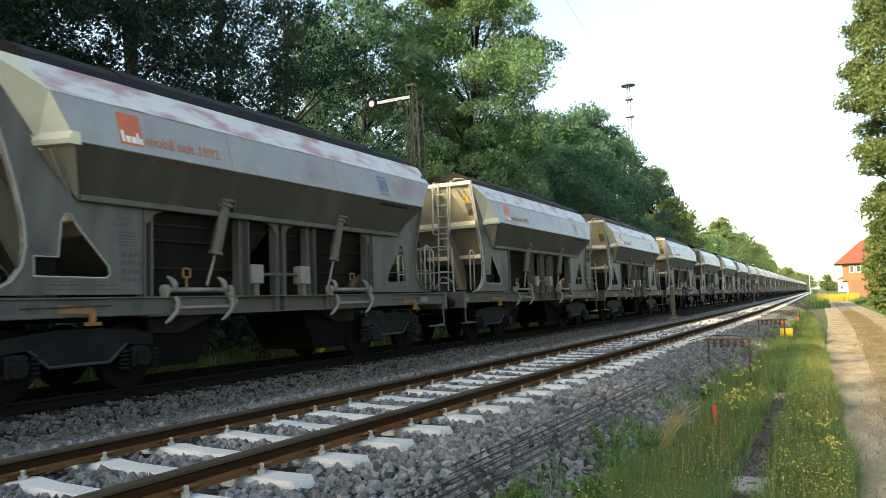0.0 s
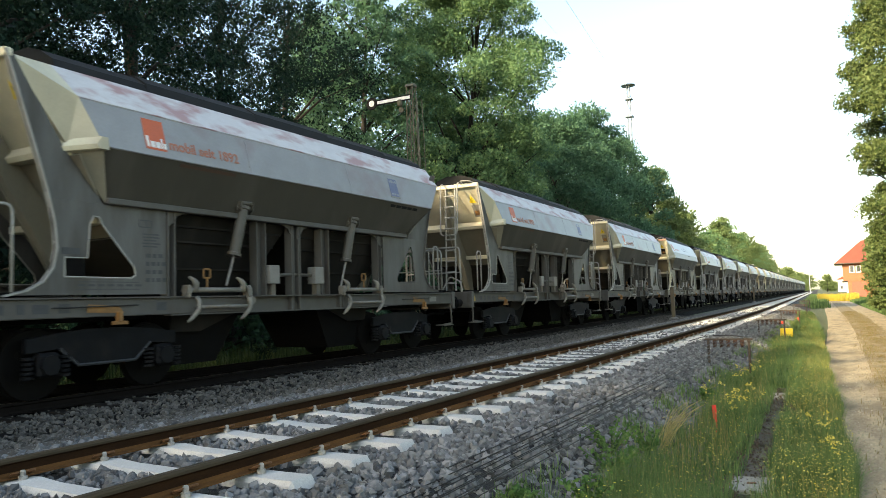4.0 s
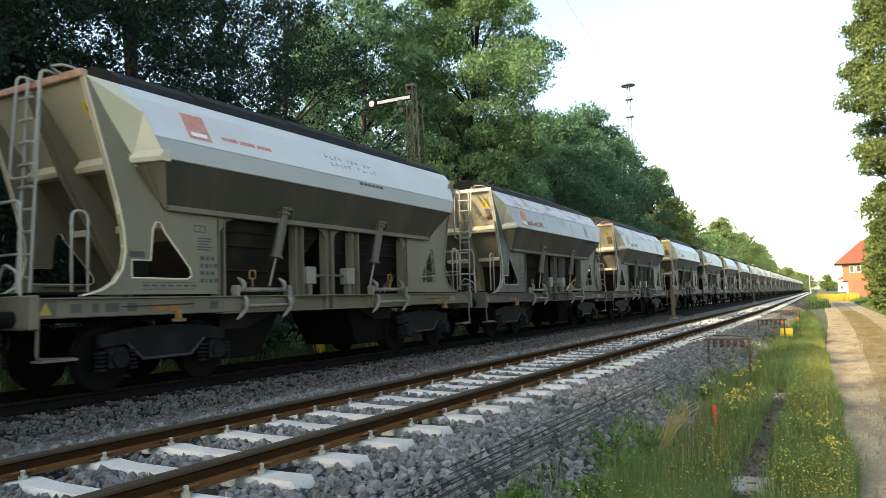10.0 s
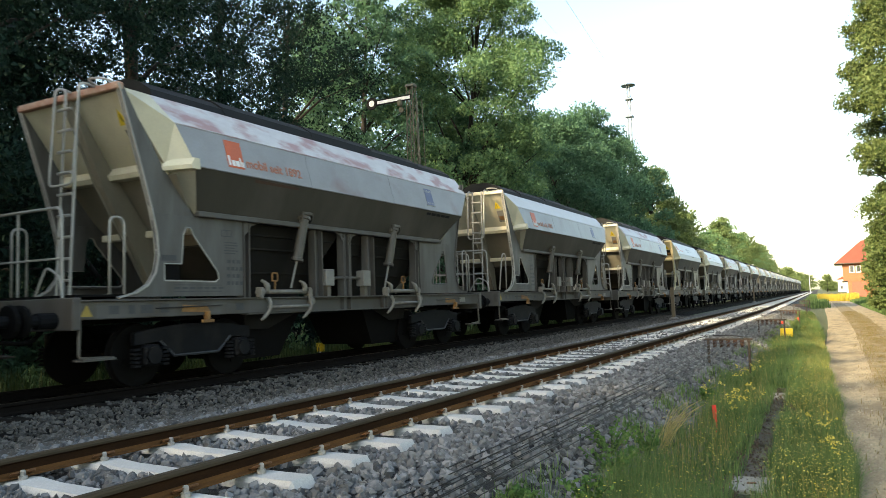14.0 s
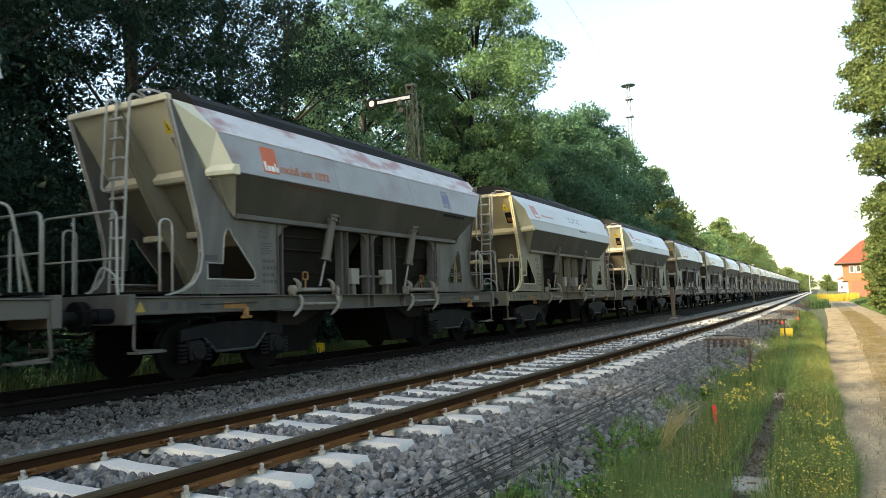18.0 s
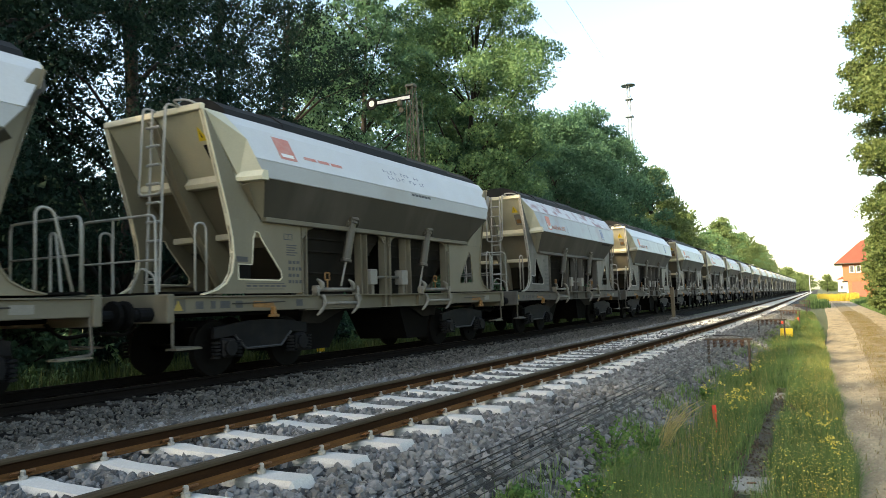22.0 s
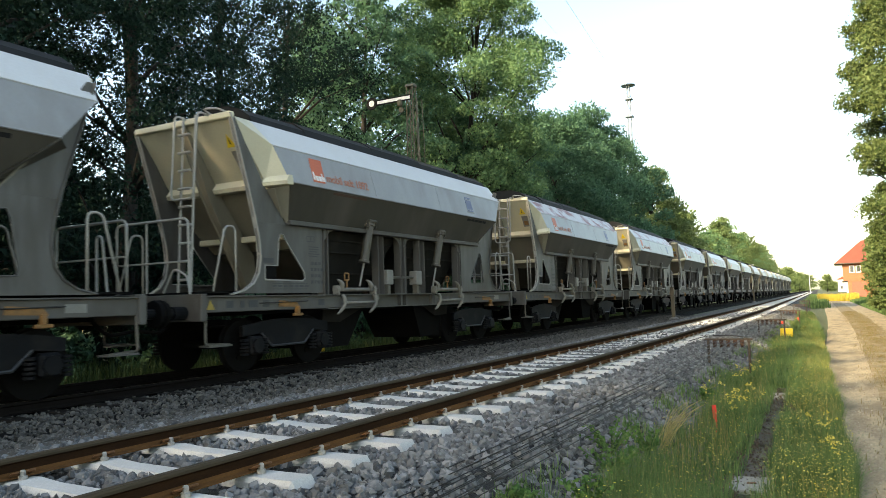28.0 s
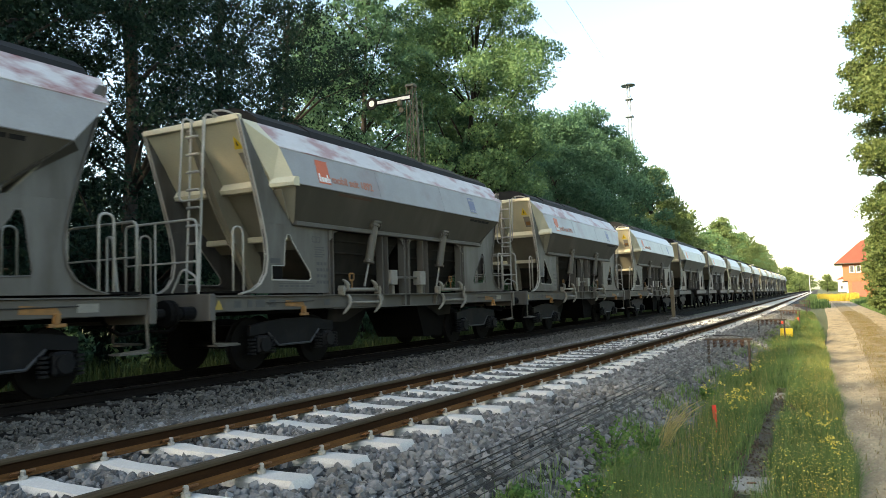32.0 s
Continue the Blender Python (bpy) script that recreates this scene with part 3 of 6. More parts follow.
def clear_of_sleepers(s, lat):
    """False on the sleepers and rails, so that they stay free of stones."""
    near = np.abs((s / 0.6 + 0.5) % 1.0 - 0.5) * 0.6
    inside = (lat > TRACK_LAT - 1.22) & (lat < TRACK_LAT + 1.22)
    rails = (np.abs(lat + 0.078) < 0.10) | (np.abs(lat + 0.078 + GAUGE) < 0.10)
    return ~((inside & (near < np.where(s > 11, 0.135, 0.122))) | (rails & (near > 0.05)))


rng = np.random.default_rng(5)
n = 50000
s = -3.0 + 14.0 * rng.uniform(0, 1, n) ** 1.15
lat = rng.uniform(-2.9, 1.95, n)
ok = clear_of_sleepers(s, lat)
s, lat = s[ok], lat[ok]
stones("ballast_stones", rng, s, lat, bed_z(lat) + rng.uniform(-0.015, 0.030, len(s)), 0.0290, M_STONE, "loose grey broken ballast stones of the empty track")
n = 12000
s = rng.uniform(-12, -2.95, n)
lat = rng.uniform(-2.9, 1.95, n)
ok = clear_of_sleepers(s, lat)
s, lat = s[ok], lat[ok]
stones("ballast_stones", rng, s, lat, bed_z(lat) + rng.uniform(-0.01, 0.03, len(s)), 0.042, M_STONE, "loose grey broken ballast stones between the sleepers", OCTA_V, OCTA_F)
n = 26000
s = 11 + 39 * rng.uniform(0, 1, n) ** 1.6
lat = rng.uniform(-2.9, 1.95, n)
ok = clear_of_sleepers(s, lat)
s, lat = s[ok], lat[ok]
stones("ballast_stones", rng, s, lat, bed_z(lat) + rng.uniform(-0.005, 0.040, len(s)), 0.040, M_STONE, "loose grey broken ballast stones further along the track", OCTA_V, OCTA_F)
n = 22000
s = -1 + 44 * rng.uniform(0, 1, n) ** 1.5
lat = rng.uniform(-6.1, -4.15, n)
stones("old_ballast_stones", rng, s, lat, np.interp(lat, [-5.4, -5.0, -4.6, -4.3], [-0.33, -0.38, -0.41, -0.365]) + rng.uniform(-0.005, 0.025, n), 0.027, M_STONE_SOOTY,
       "dusty brown-grey stones along the edge of the train's track")
n = 13000
s = -1 + 60 * rng.uniform(0, 1, n) ** 1.8
lat = rng.uniform(2.8, 5.5, n)
stones("road_gravel", rng, s, lat, np.interp(lat, ROAD_LATS, ROAD_Z) + 0.001, 0.010, M_GRIT,
       "fine loose gravel on the sandy road", OCTA_V, OCTA_F)
n = 15000
s = -2 + 40 * rng.uniform(0, 1, n) ** 1.5
lat = -3.80 + 0.08 * np.sin(s * 0.8) + 1.05 * rng.uniform(0, 1, n) ** 0.75
stones("path_stones", rng, s, lat, np.interp(lat, [-5.0, -4.75, -4.3, -3.6, -3.1, -2.7], [-0.385, -0.40, -0.36, -0.35, -0.355, -0.40]) + rng.uniform(0.0, 0.05, len(s)), 0.033, M_STONE,
       "grey stones spilled beside the path between the tracks")
n = 9000
s = -2 + 30 * rng.uniform(0, 1, n) ** 1.5
lat = rng.uniform(-4.3, -3.6, n)
stones("path_gravel", rng, s, lat, np.full(n, -0.352) + rng.uniform(-0.006, 0.004, n), 0.011, M_STONE_OLD, "fine trodden gravel on the dirt path", OCTA_V, OCTA_F)


# ---- the train ----
WAGON_LEN = 13.45


def loft(rings, bm=None, ends=False):
    """Skin between rings of equal length."""
    own = bm or bmesh.new()
    vs = [[own.verts.new(p) for p in r] for r in rings]
    k = len(rings[0])
    for a, b in zip(vs, vs[1:]):
        for i in range(k):
            own.faces.new((a[i], a[(i + 1) % k], b[(i + 1) % k], b[i]))
    if ends:
        own.faces.new(vs[0])
        own.faces.new(vs[-1][::-1])
    return own


def slab(quad, t, bm=None):
    """A flat panel of thickness t behind a four- or more-cornered face."""
    own = bm or bmesh.new()
    p = [Vector(q) for q in quad]
    nrm = (p[1] - p[0]).cross(p[2] - p[0]).normalized() * t
    a = [own.verts.new(q) for q in p]
    b = [own.verts.new(q - nrm) for q in p]
    own.faces.new(a)
    own.faces.new(b[::-1])
    k = len(p)
    for i in range(k):
        own.faces.new((a[i], b[i], b[(i + 1) % k], a[(i + 1) % k]))
    return own


def words(text, size, name="lettering"):
    """Flat raised lettering from the built-in font, as a mesh in its own x, y plane."""
    cu = bpy.data.curves.new(name, "FONT")
    cu.body, cu.size, cu.extrude, cu.offset = text, size, 0.002, 0.005
    ob = new(name, cu)
    me = bpy.data.meshes.new_from_object(ob.evaluated_get(bpy.context.evaluated_depsgraph_get()))
    bpy.data.objects.remove(ob)
    return me


# cross-section of the hopper: half width, height above the rails, and how far it reaches towards the ladder end and the other end
TOP, SHOULDER, HIP, SILL = (0.88, 4.50, 4.66, 5.54), (1.30, 4.02, 4.53, 5.37), (1.48, 3.37, 4.27, 4.72), (1.20, 2.70, 4.02, 3.90)
GUSSET_X = 1.17
GUSSET_EDGE = [(5.42, 4.30), (5.21, 3.68), (5.06, 3.22), (4.90, 2.70), (4.80, 2.30), (4.77, 1.98), (4.82, 1.72), (4.95, 1.54), (5.15, 1.43), (5.44, 1.36)]
HOLE = [(4.64, 1.60), (4.64, 1.86), (4.31, 1.86), (4.27, 2.33), (4.21, 2.44), (4.13, 2.43), (4.07, 2.32), (3.56, 1.75), (3.54, 1.64), (3.61, 1.59)]
HOLE_SKIRT = [(4.95, 1.36), (4.79, 1.90), (4.775, 2.05), (4.87, 2.62), (4.3, 2.62), (4.15, 2.62), (4.0, 2.62), (2.99, 2.62), (2.99, 1.36), (3.5, 1.36)]
FAR_HOLE = [(4.34, 1.60), (4.36, 1.66), (4.26, 2.32), (4.20, 2.44), (4.12, 2.43), (4.06, 2.32), (3.58, 1.74), (3.55, 1.63), (3.62, 1.58)]
FAR_SKIRT = [(4.95, 1.36), (4.82, 1.72), (4.77, 1.98), (4.87, 2.62), (4.3, 2.62), (4.05, 2.62), (2.99, 2.62), (2.99, 1.36), (3.9, 1.36)]


PANEL_EDGES = [HIP, SHOULDER]
RINGS_CREAM = [TOP, (1.05, 4.31, 4.61, 5.47), (1.39, 3.70, 4.40, 5.04), HIP]


def mirror(pts, sign):
    return [(y * sign, z) for y, z in pts]


def panel_patch(along_y, up, w, h, lift, side=1, lower=None, upper=None):
    """Corners of a patch on a side panel, at up (0 at its lower edge, 1 at its upper)."""
    out = []
    HIP, SHOULDER = lower or PANEL_EDGES[0], upper or PANEL_EDGES[1]
    for yy, uu in ((along_y, up), (along_y + w, up), (along_y + w, up + h), (along_y, up + h)):
        x = HIP[0] + (SHOULDER[0] - HIP[0]) * uu + lift
        out.append((x * side, yy, HIP[1] + (SHOULDER[1] - HIP[1]) * uu + lift * 0.25))
    return out


def bogie_part(parent, yc):
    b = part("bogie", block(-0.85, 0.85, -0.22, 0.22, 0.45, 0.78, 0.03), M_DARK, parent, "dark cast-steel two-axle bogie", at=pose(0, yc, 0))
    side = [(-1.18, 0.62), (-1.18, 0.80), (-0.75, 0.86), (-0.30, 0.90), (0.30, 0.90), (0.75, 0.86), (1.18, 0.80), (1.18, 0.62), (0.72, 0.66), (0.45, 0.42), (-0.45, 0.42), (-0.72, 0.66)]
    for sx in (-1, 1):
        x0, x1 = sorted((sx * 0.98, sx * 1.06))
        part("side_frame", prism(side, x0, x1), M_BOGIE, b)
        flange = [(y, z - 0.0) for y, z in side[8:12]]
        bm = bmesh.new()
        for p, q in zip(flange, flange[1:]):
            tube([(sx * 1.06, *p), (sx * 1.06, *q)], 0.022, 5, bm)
        part("frame_flange", bm, M_FLANGE, b, "frame edge coloured paler for its highlight")
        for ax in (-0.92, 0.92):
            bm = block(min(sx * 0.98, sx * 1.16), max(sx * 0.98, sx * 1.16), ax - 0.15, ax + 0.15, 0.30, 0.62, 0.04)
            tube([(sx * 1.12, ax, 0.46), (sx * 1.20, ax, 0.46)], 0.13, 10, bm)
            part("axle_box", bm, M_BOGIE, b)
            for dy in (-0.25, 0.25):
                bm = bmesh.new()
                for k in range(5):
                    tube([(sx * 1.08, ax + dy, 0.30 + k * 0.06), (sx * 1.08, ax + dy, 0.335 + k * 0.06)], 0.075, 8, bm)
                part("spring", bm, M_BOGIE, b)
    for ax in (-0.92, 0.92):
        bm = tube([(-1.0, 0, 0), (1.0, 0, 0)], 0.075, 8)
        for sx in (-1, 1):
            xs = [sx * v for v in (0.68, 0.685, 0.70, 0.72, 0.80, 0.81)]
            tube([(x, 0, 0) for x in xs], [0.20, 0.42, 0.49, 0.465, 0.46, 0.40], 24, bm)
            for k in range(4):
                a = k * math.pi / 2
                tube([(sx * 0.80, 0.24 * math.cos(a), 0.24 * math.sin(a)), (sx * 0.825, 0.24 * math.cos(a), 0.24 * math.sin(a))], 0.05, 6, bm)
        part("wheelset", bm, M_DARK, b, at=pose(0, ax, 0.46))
    return b


def pipe_frame(parent, x, y0, y1, mat):
    """The discharge gear on the sill: a long shaft held by claws, and a lower bar on hooks."""
    part("shaft", tube([(x + 0.06, y0 - 0.06, 1.42), (x + 0.06, y1 + 0.06, 1.42)], 0.040, 10), mat, parent, "dusty pale discharge shaft", True)
    for y in (y0 - 0.08, y1 + 0.08):
        bm = tube([(x + 0.06, y - 0.045, 1.42), (x + 0.06, y + 0.045, 1.42)], 0.075, 10)
        block(x - 0.02, x + 0.13, y - 0.03, y + 0.03, 1.30, 1.50, 0.012, bm)
        part("shaft_bearing", bm, mat, parent)
    for y, lean in ((y0 + 0.06, -0.10), (y1 - 0.06, -0.10)):
        claw = bend([(x + 0.06, y + lean, 1.62), (x + 0.09, y + lean * 0.4, 1.58), (x + 0.10, y + 0.02, 1.50), (x + 0.06, y, 1.40)], 0.09, 3)
        n = len(claw)
        part("claw", tube(claw, [0.022 + 0.026 * min(1.0, 2.2 * i / n) for i in range(n)], 8), mat, parent, smooth=True)
    part("lower_bar", tube([(x + 0.12, y0 + 0.06, 1.15), (x + 0.12, y1 + 0.02, 1.15)], 0.030, 10), mat, parent, smooth=True)
    for y in (y0 + 0.05, y1 + 0.03):
        hook = bend([(x + 0.07, y + 0.05, 1.31), (x + 0.13, y + 0.06, 1.23), (x + 0.14, y + 0.03, 1.10), (x + 0.10, y - 0.10, 0.96), (x + 0.08, y - 0.14, 0.93)], 0.10, 3)
        n = len(hook)
        part("hook", tube(hook, [0.036 if i < n * 0.6 else 0.036 - 0.020 * (i - n * 0.6) / (n * 0.4) for i in range(n)], 8), mat, parent, smooth=True)
    bm = tube([(x + 0.02, y1 + 0.16, 1.24), (x + 0.12, y1 + 0.16, 1.24)], 0.065, 10)
    block(x + 0.02, x + 0.08, y1 + 0.13, y1 + 0.20, 1.12, 1.40, 0.01, bm)
    part("gear_joint", bm, mat, parent)


def wagon(label, side, end, facet, frame_mat, logo, decor, far=False, slanted=False):
    """far: a wagon that stays far down the line keeps its large parts alone."""
    w = thing("hopper_wagon", label, "hopper wagon", "wagons of the train")
    # upper hopper, panel by panel
    for sx in (-1, 1):
        ht, sh, hi, si = TOP, SHOULDER, HIP, SILL
        if not decor:
            sh = RINGS_CREAM[2]
        def q(a, b, sx=sx):
            return [(a[0] * sx, -a[2], a[1]), (b[0] * sx, -b[2], b[1]), (b[0] * sx, b[3], b[1]), (a[0] * sx, a[3], a[1])][::sx]
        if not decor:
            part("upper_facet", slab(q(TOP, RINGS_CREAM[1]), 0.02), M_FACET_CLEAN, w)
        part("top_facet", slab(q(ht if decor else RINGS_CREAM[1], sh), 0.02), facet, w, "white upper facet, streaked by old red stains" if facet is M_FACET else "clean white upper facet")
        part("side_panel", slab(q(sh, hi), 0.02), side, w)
        part("lower_slope", slab(q(hi, si), 0.02), M_LOWER, w, "brown dusted lower slope, darkened as it faces down")
        part("eave", tube([(sh[0] * sx, -sh[2], sh[1]), (sh[0] * sx, sh[3], sh[1])], 0.014, 6), facet, w)
        part("hip_edge", tube([(hi[0] * sx, -hi[2], hi[1]), (hi[0] * sx, hi[3], hi[1])], 0.018, 6), side, w)
        # long rail under the slope
        part("sill_rail", block(min(sx * 1.14, sx * 1.27), max(sx * 1.14, sx * 1.27), -4.04, 3.92, 2.62, 2.71, 0.012), frame_mat, w)
        for yy in (-1.45, 1.45):
            a = panel_patch(yy, 0.0, 0.016, 1.0, 0.004, sx)
            if not decor:
                continue
            part("seam", slab(a if sx > 0 else a[::-1], 0.004), side, w)
    for e in (-1, 1):
        bm = bmesh.new()
        # the end wall leans in; its shoulders are cut back
        k = 2 if e < 0 else 3
        lip = 5.40 if e < 0 else 5.53
        wide, low_y = (1.17, 4.62) if e < 0 else (0.87, 4.66)
        # lower end plates and strut take the darker colour that holds their shade
        plate = M_GREY_PLATE if decor else M_CREAM_PLATE
        a = [bm.verts.new((x * s, y * e, z)) for s in (1, -1) for x, y, z in ((wide, lip, 4.40), (TOP[0], TOP[k], TOP[1]), (SHOULDER[0], SHOULDER[k], SHOULDER[1]),
                                                                            (HIP[0], HIP[k], HIP[1]), (1.20, low_y, 3.36))]
        for base in (0, 5):
            for tri in ((0, 1, 2), (0, 2, 4), (2, 3, 4)):
                bm.faces.new([a[base + j] for j in tri])
        bm.faces.new((a[0], a[4], a[9], a[5]))
        bmesh.ops.solidify(bm, geom=bm.faces[:], thickness=0.015)
        part("end_wall", bm, end if e < 0 else side, w, "cream leaning end wall" if e < 0 else "painted leaning end wall")
        part("top_beam", block(-wide - 0.02, wide + 0.02, min(e * (lip - 0.05), e * (lip + 0.06)), max(e * (lip - 0.05), e * (lip + 0.06)), 4.36, 4.47, 0.015), end, w)
        part("end_ledge", prism([(e * 4.50, 3.22), (e * 4.74, 3.22), (e * 4.78, 3.29), (e * 4.68, 3.42), (e * 4.58, 3.38)], -1.15, 1.15), end, w, "cream ledge under the end wall")
        for sx in (-1, 1) if e < 0 else ():
            far_y = HIP[k] + 0.03
            sections = [[(sx * x, e * (base_y + dy), z + lift) for dy, z in ((-0.10, 3.27), (0.06, 3.27), (0.09, 3.33), (0.02, 3.44), (-0.08, 3.44))]
                        for x, base_y, lift in ((1.186, low_y - 0.02, 0.0), (1.50, far_y, 0.05))]
            part("corner_ledge", loft(sections, ends=True), end, w)
        part("lower_end_wall", slab([(-1.36, e * 4.56, 3.22), (1.36, e * 4.56, 3.22), (0.98, e * 3.72, 2.20), (-0.98, e * 3.72, 2.20)][::e], 0.02), plate, w)
        part("lower_beam", block(-1.05, 1.05, min(e * 3.90, e * 4.06), max(e * 3.90, e * 4.06), 2.36, 2.47, 0.012), end, w)
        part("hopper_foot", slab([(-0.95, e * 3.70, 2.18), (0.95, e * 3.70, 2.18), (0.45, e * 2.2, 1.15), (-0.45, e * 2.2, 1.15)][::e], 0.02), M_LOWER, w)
        # the broad box-section strut down the middle of the end
        strut = mirror([(5.40, 4.38), (5.28, 4.24), (4.60, 3.25), (3.72, 2.12), (3.62, 1.42), (3.86, 1.42), (4.16, 1.95), (4.86, 3.10), (5.22, 3.90), (5.44, 4.30)], e)
        bm = prism(strut, -0.07, 0.07)
        for x in (-0.08, 0.08):
            prism(mirror([(5.45, 4.33), (5.24, 3.89), (4.88, 3.09), (4.18, 1.94), (3.88, 1.42), (3.84, 1.42), (4.14, 1.96), (4.84, 3.11), (5.20, 3.91), (5.41, 4.35)], e), x - 0.018, x + 0.018, "x", bm)
        part("strut", bm, plate, w, "broad strut down the end wall")
        for sx in (-1, 1):
            hip_y = HIP[2] if e < 0 else HIP[3]
            sill_y = SILL[2] if e < 0 else SILL[3]
            closing = [(sx * 1.47, e * (hip_y + 0.005), 3.36), (sx * 1.165, e * (hip_y + 0.28), 3.33), (sx * 1.165, e * (sill_y + 0.02), 2.66), (sx * 1.20, e * (sill_y + 0.005), 2.69)]
            part("closing_plate", slab(closing[::sx * e], 0.012), plate if e < 0 else M_LOWER, w)
            inner = mirror(HOLE if e < 0 else FAR_HOLE, e)
            top_y = (5.40, 4.30) if e > 0 else (5.46, 4.44) if decor else (5.43, 4.36)
            outer = mirror(HOLE_SKIRT if e < 0 else FAR_SKIRT, e)
            x0, x1 = sorted((sx * (GUSSET_X - 0.012), sx * (GUSSET_X + 0.012)))
            part("gusset", ring_plate(outer, inner, x0, x1), M_SIDE if decor else M_CREAM_PLATE, w, "grey gusset plate with a triangular hole")
            upper = mirror([(4.87, 2.621), (4.90, 2.70), (5.06, 3.22), (5.21, 3.68), top_y, (top_y[0] - 0.10, top_y[1]), (4.64, 3.30), (4.06, 2.621)], e)
            part("gusset_head", prism(upper, x0, x1), M_SIDE if decor else M_CREAM_PLATE, w)
            foot = mirror([(5.44, 1.36), (5.15, 1.43), (4.95, 1.54), (4.822, 1.72), (4.951, 1.36)], e)
            part("gusset_foot", prism(foot, x0, x1), M_SIDE if decor else M_CREAM_PLATE, w)
            edge = mirror([top_y] + GUSSET_EDGE[1:], e)
            bm = bmesh.new()
            lo, hi_x = sorted((sx * (GUSSET_X - 0.045), sx * (GUSSET_X + 0.045)))
            rows = []
            for i, (yy, zz) in enumerate(edge):
                a, b = edge[max(i - 1, 0)], edge[min(i + 1, len(edge) - 1)]
                t = Vector((b[0] - a[0], b[1] - a[1])).normalized()
                nx, nz = -t.y * 0.022, t.x * 0.022
                rows.append([bm.verts.new((x, yy + k * nx, zz + k * nz)) for x, k in ((lo, 0), (hi_x, 0), (hi_x, 1), (lo, 1))])
            for a, b in zip(rows, rows[1:]):
                for i in range(4):
                    bm.faces.new((a[i], a[(i + 1) % 4], b[(i + 1) % 4], b[i]))
            bm.faces.new(rows[0])
            bm.faces.new(rows[-1][::-1])
            part("edge_flange", bm, (M_SIDE if decor else M_CREAM_PLATE) if e > 0 else M_RAILING if decor else end, w, "" if e > 0 else "pale curved edge flange")
            hole_pts = [(sx * (GUSSET_X + 0.01), yy, zz) for yy, zz in inner]
            part("hole_rim", tube(hole_pts + hole_pts[:1], 0.014, 5), (M_SIDE if decor else M_CREAM_PLATE) if e > 0 else M_RAILING if decor else end, w)
            part("hole_tray", block(min(sx * 1.05, sx * 1.17), max(sx * 1.05, sx * 1.17), min(e * 3.56, e * 4.50), max(e * 3.56, e * 4.50), 1.555, 1.575), frame_mat, w)
    # roof cover
    arch = [(-0.885, 4.46), (-0.80, 4.63), (-0.55, 4.79), (-0.25, 4.89), (0.25, 4.89), (0.55, 4.79), (0.80, 4.63), (0.885, 4.46)]
    for y0, y1, lift in ((-4.58, -3.05, 0.0), (-3.048, -0.62, 0.035), (-0.618, 1.55, 0.055), (1.552, 3.70, 0.02), (3.702, 5.34, -0.02)):
        part("roof_cover", prism([(x, z + lift if z > 4.5 else z) for x, z in arch], y0, y1, "y"), M_COVER, w, "black roof cover section")
    # underframe
    for sx in (-1, 1):
        x0, x1 = sorted((sx * 1.10, sx * 1.22))
        for y0, y1 in ((-6.2, -1.30), (1.42, 6.2)):
            part("sole_bar", block(x0, x1, y0, y1, 1.055, 1.305, 0.012), frame_mat, w, "long grey sole bar")
        bm = block(min(sx * 1.08, sx * 1.12), max(sx * 1.08, sx * 1.12), -1.30, 1.42, 1.055, 1.305)
        for y in (-1.24, -0.13, 0.10, 1.34):
            block(min(sx * 1.119, sx * 1.215), max(sx * 1.119, sx * 1.215), y - 0.03, y + 0.03, 1.056, 1.304, 0, bm)
        part("sole_web", bm, frame_mat, w)
        lo, hi_x = sorted((sx * 1.08, sx * 1.27))
        part("bar_flange", block(lo, hi_x, -6.2, 6.2, 1.305, 1.325), frame_mat, w)
        part("bar_flange", block(lo, hi_x, -2.95, 2.95, 1.035, 1.055), frame_mat, w)
        for y, wd in ((-2.90, 0.15), (-0.93, 0.24), (-0.09, 0.07), (0.10, 0.07), (0.88, 0.26), (2.82, 0.15)):
            a, b = y - wd / 2, y + wd / 2
            bm = prism([(sx * px, py) for px, py in ((1.03, a), (1.20, a), (1.20, a + 0.022), (1.09, a + 0.022), (1.09, b - 0.022), (1.20, b - 0.022), (1.20, b), (1.03, b))], 1.326, 2.62, "z")
            part("post", bm, frame_mat, w)
            if y in (-2.90, -0.09, 0.10, 2.82):
                g = [(y - 0.05, 2.38), (y - 0.05, 2.62), (y + 0.30, 2.62), (y + 0.12, 2.56), (y + 0.06, 2.47)]
                if y in (-0.09, 2.82):
                    g = [(2 * y - a, b) for a, b in g]
                part("corner_gusset", prism(g, min(sx * 1.17, sx * 1.185), max(sx * 1.17, sx * 1.185)), frame_mat, w)
        for y in (-1.43, 1.72):
            # tilted operating cylinder with its piston rod
            a, b = Vector((sx * 1.27, y, 2.84)), Vector((sx * 1.22, y - 0.19, 1.99))
            part("cylinder", tube([a, a.lerp(b, 0.06), a.lerp(b, 0.07), a.lerp(b, 0.93), a.lerp(b, 0.94), b], [0.115, 0.115, 0.092, 0.092, 0.118, 0.118], 14), M_CYL, w, "dusty operating cylinder")
            bm = block(sx * 1.27 - 0.09, sx * 1.27 + 0.09, y - 0.12, y + 0.14, 2.85, 2.92, 0.02)
            for dy in (-0.13, 0.15):
                slab([(sx * 1.16, y + dy, 2.62), (sx * 1.33, y + dy, 2.76), (sx * 1.35, y + dy, 2.91), (sx * 1.27, y + dy, 2.91)], 0.02, bm)
            tube([(sx * 1.27, y - 0.17, 2.80), (sx * 1.27, y + 0.19, 2.80)], 0.035, 8, bm)
            part("cylinder_head", bm, M_CYL, w)
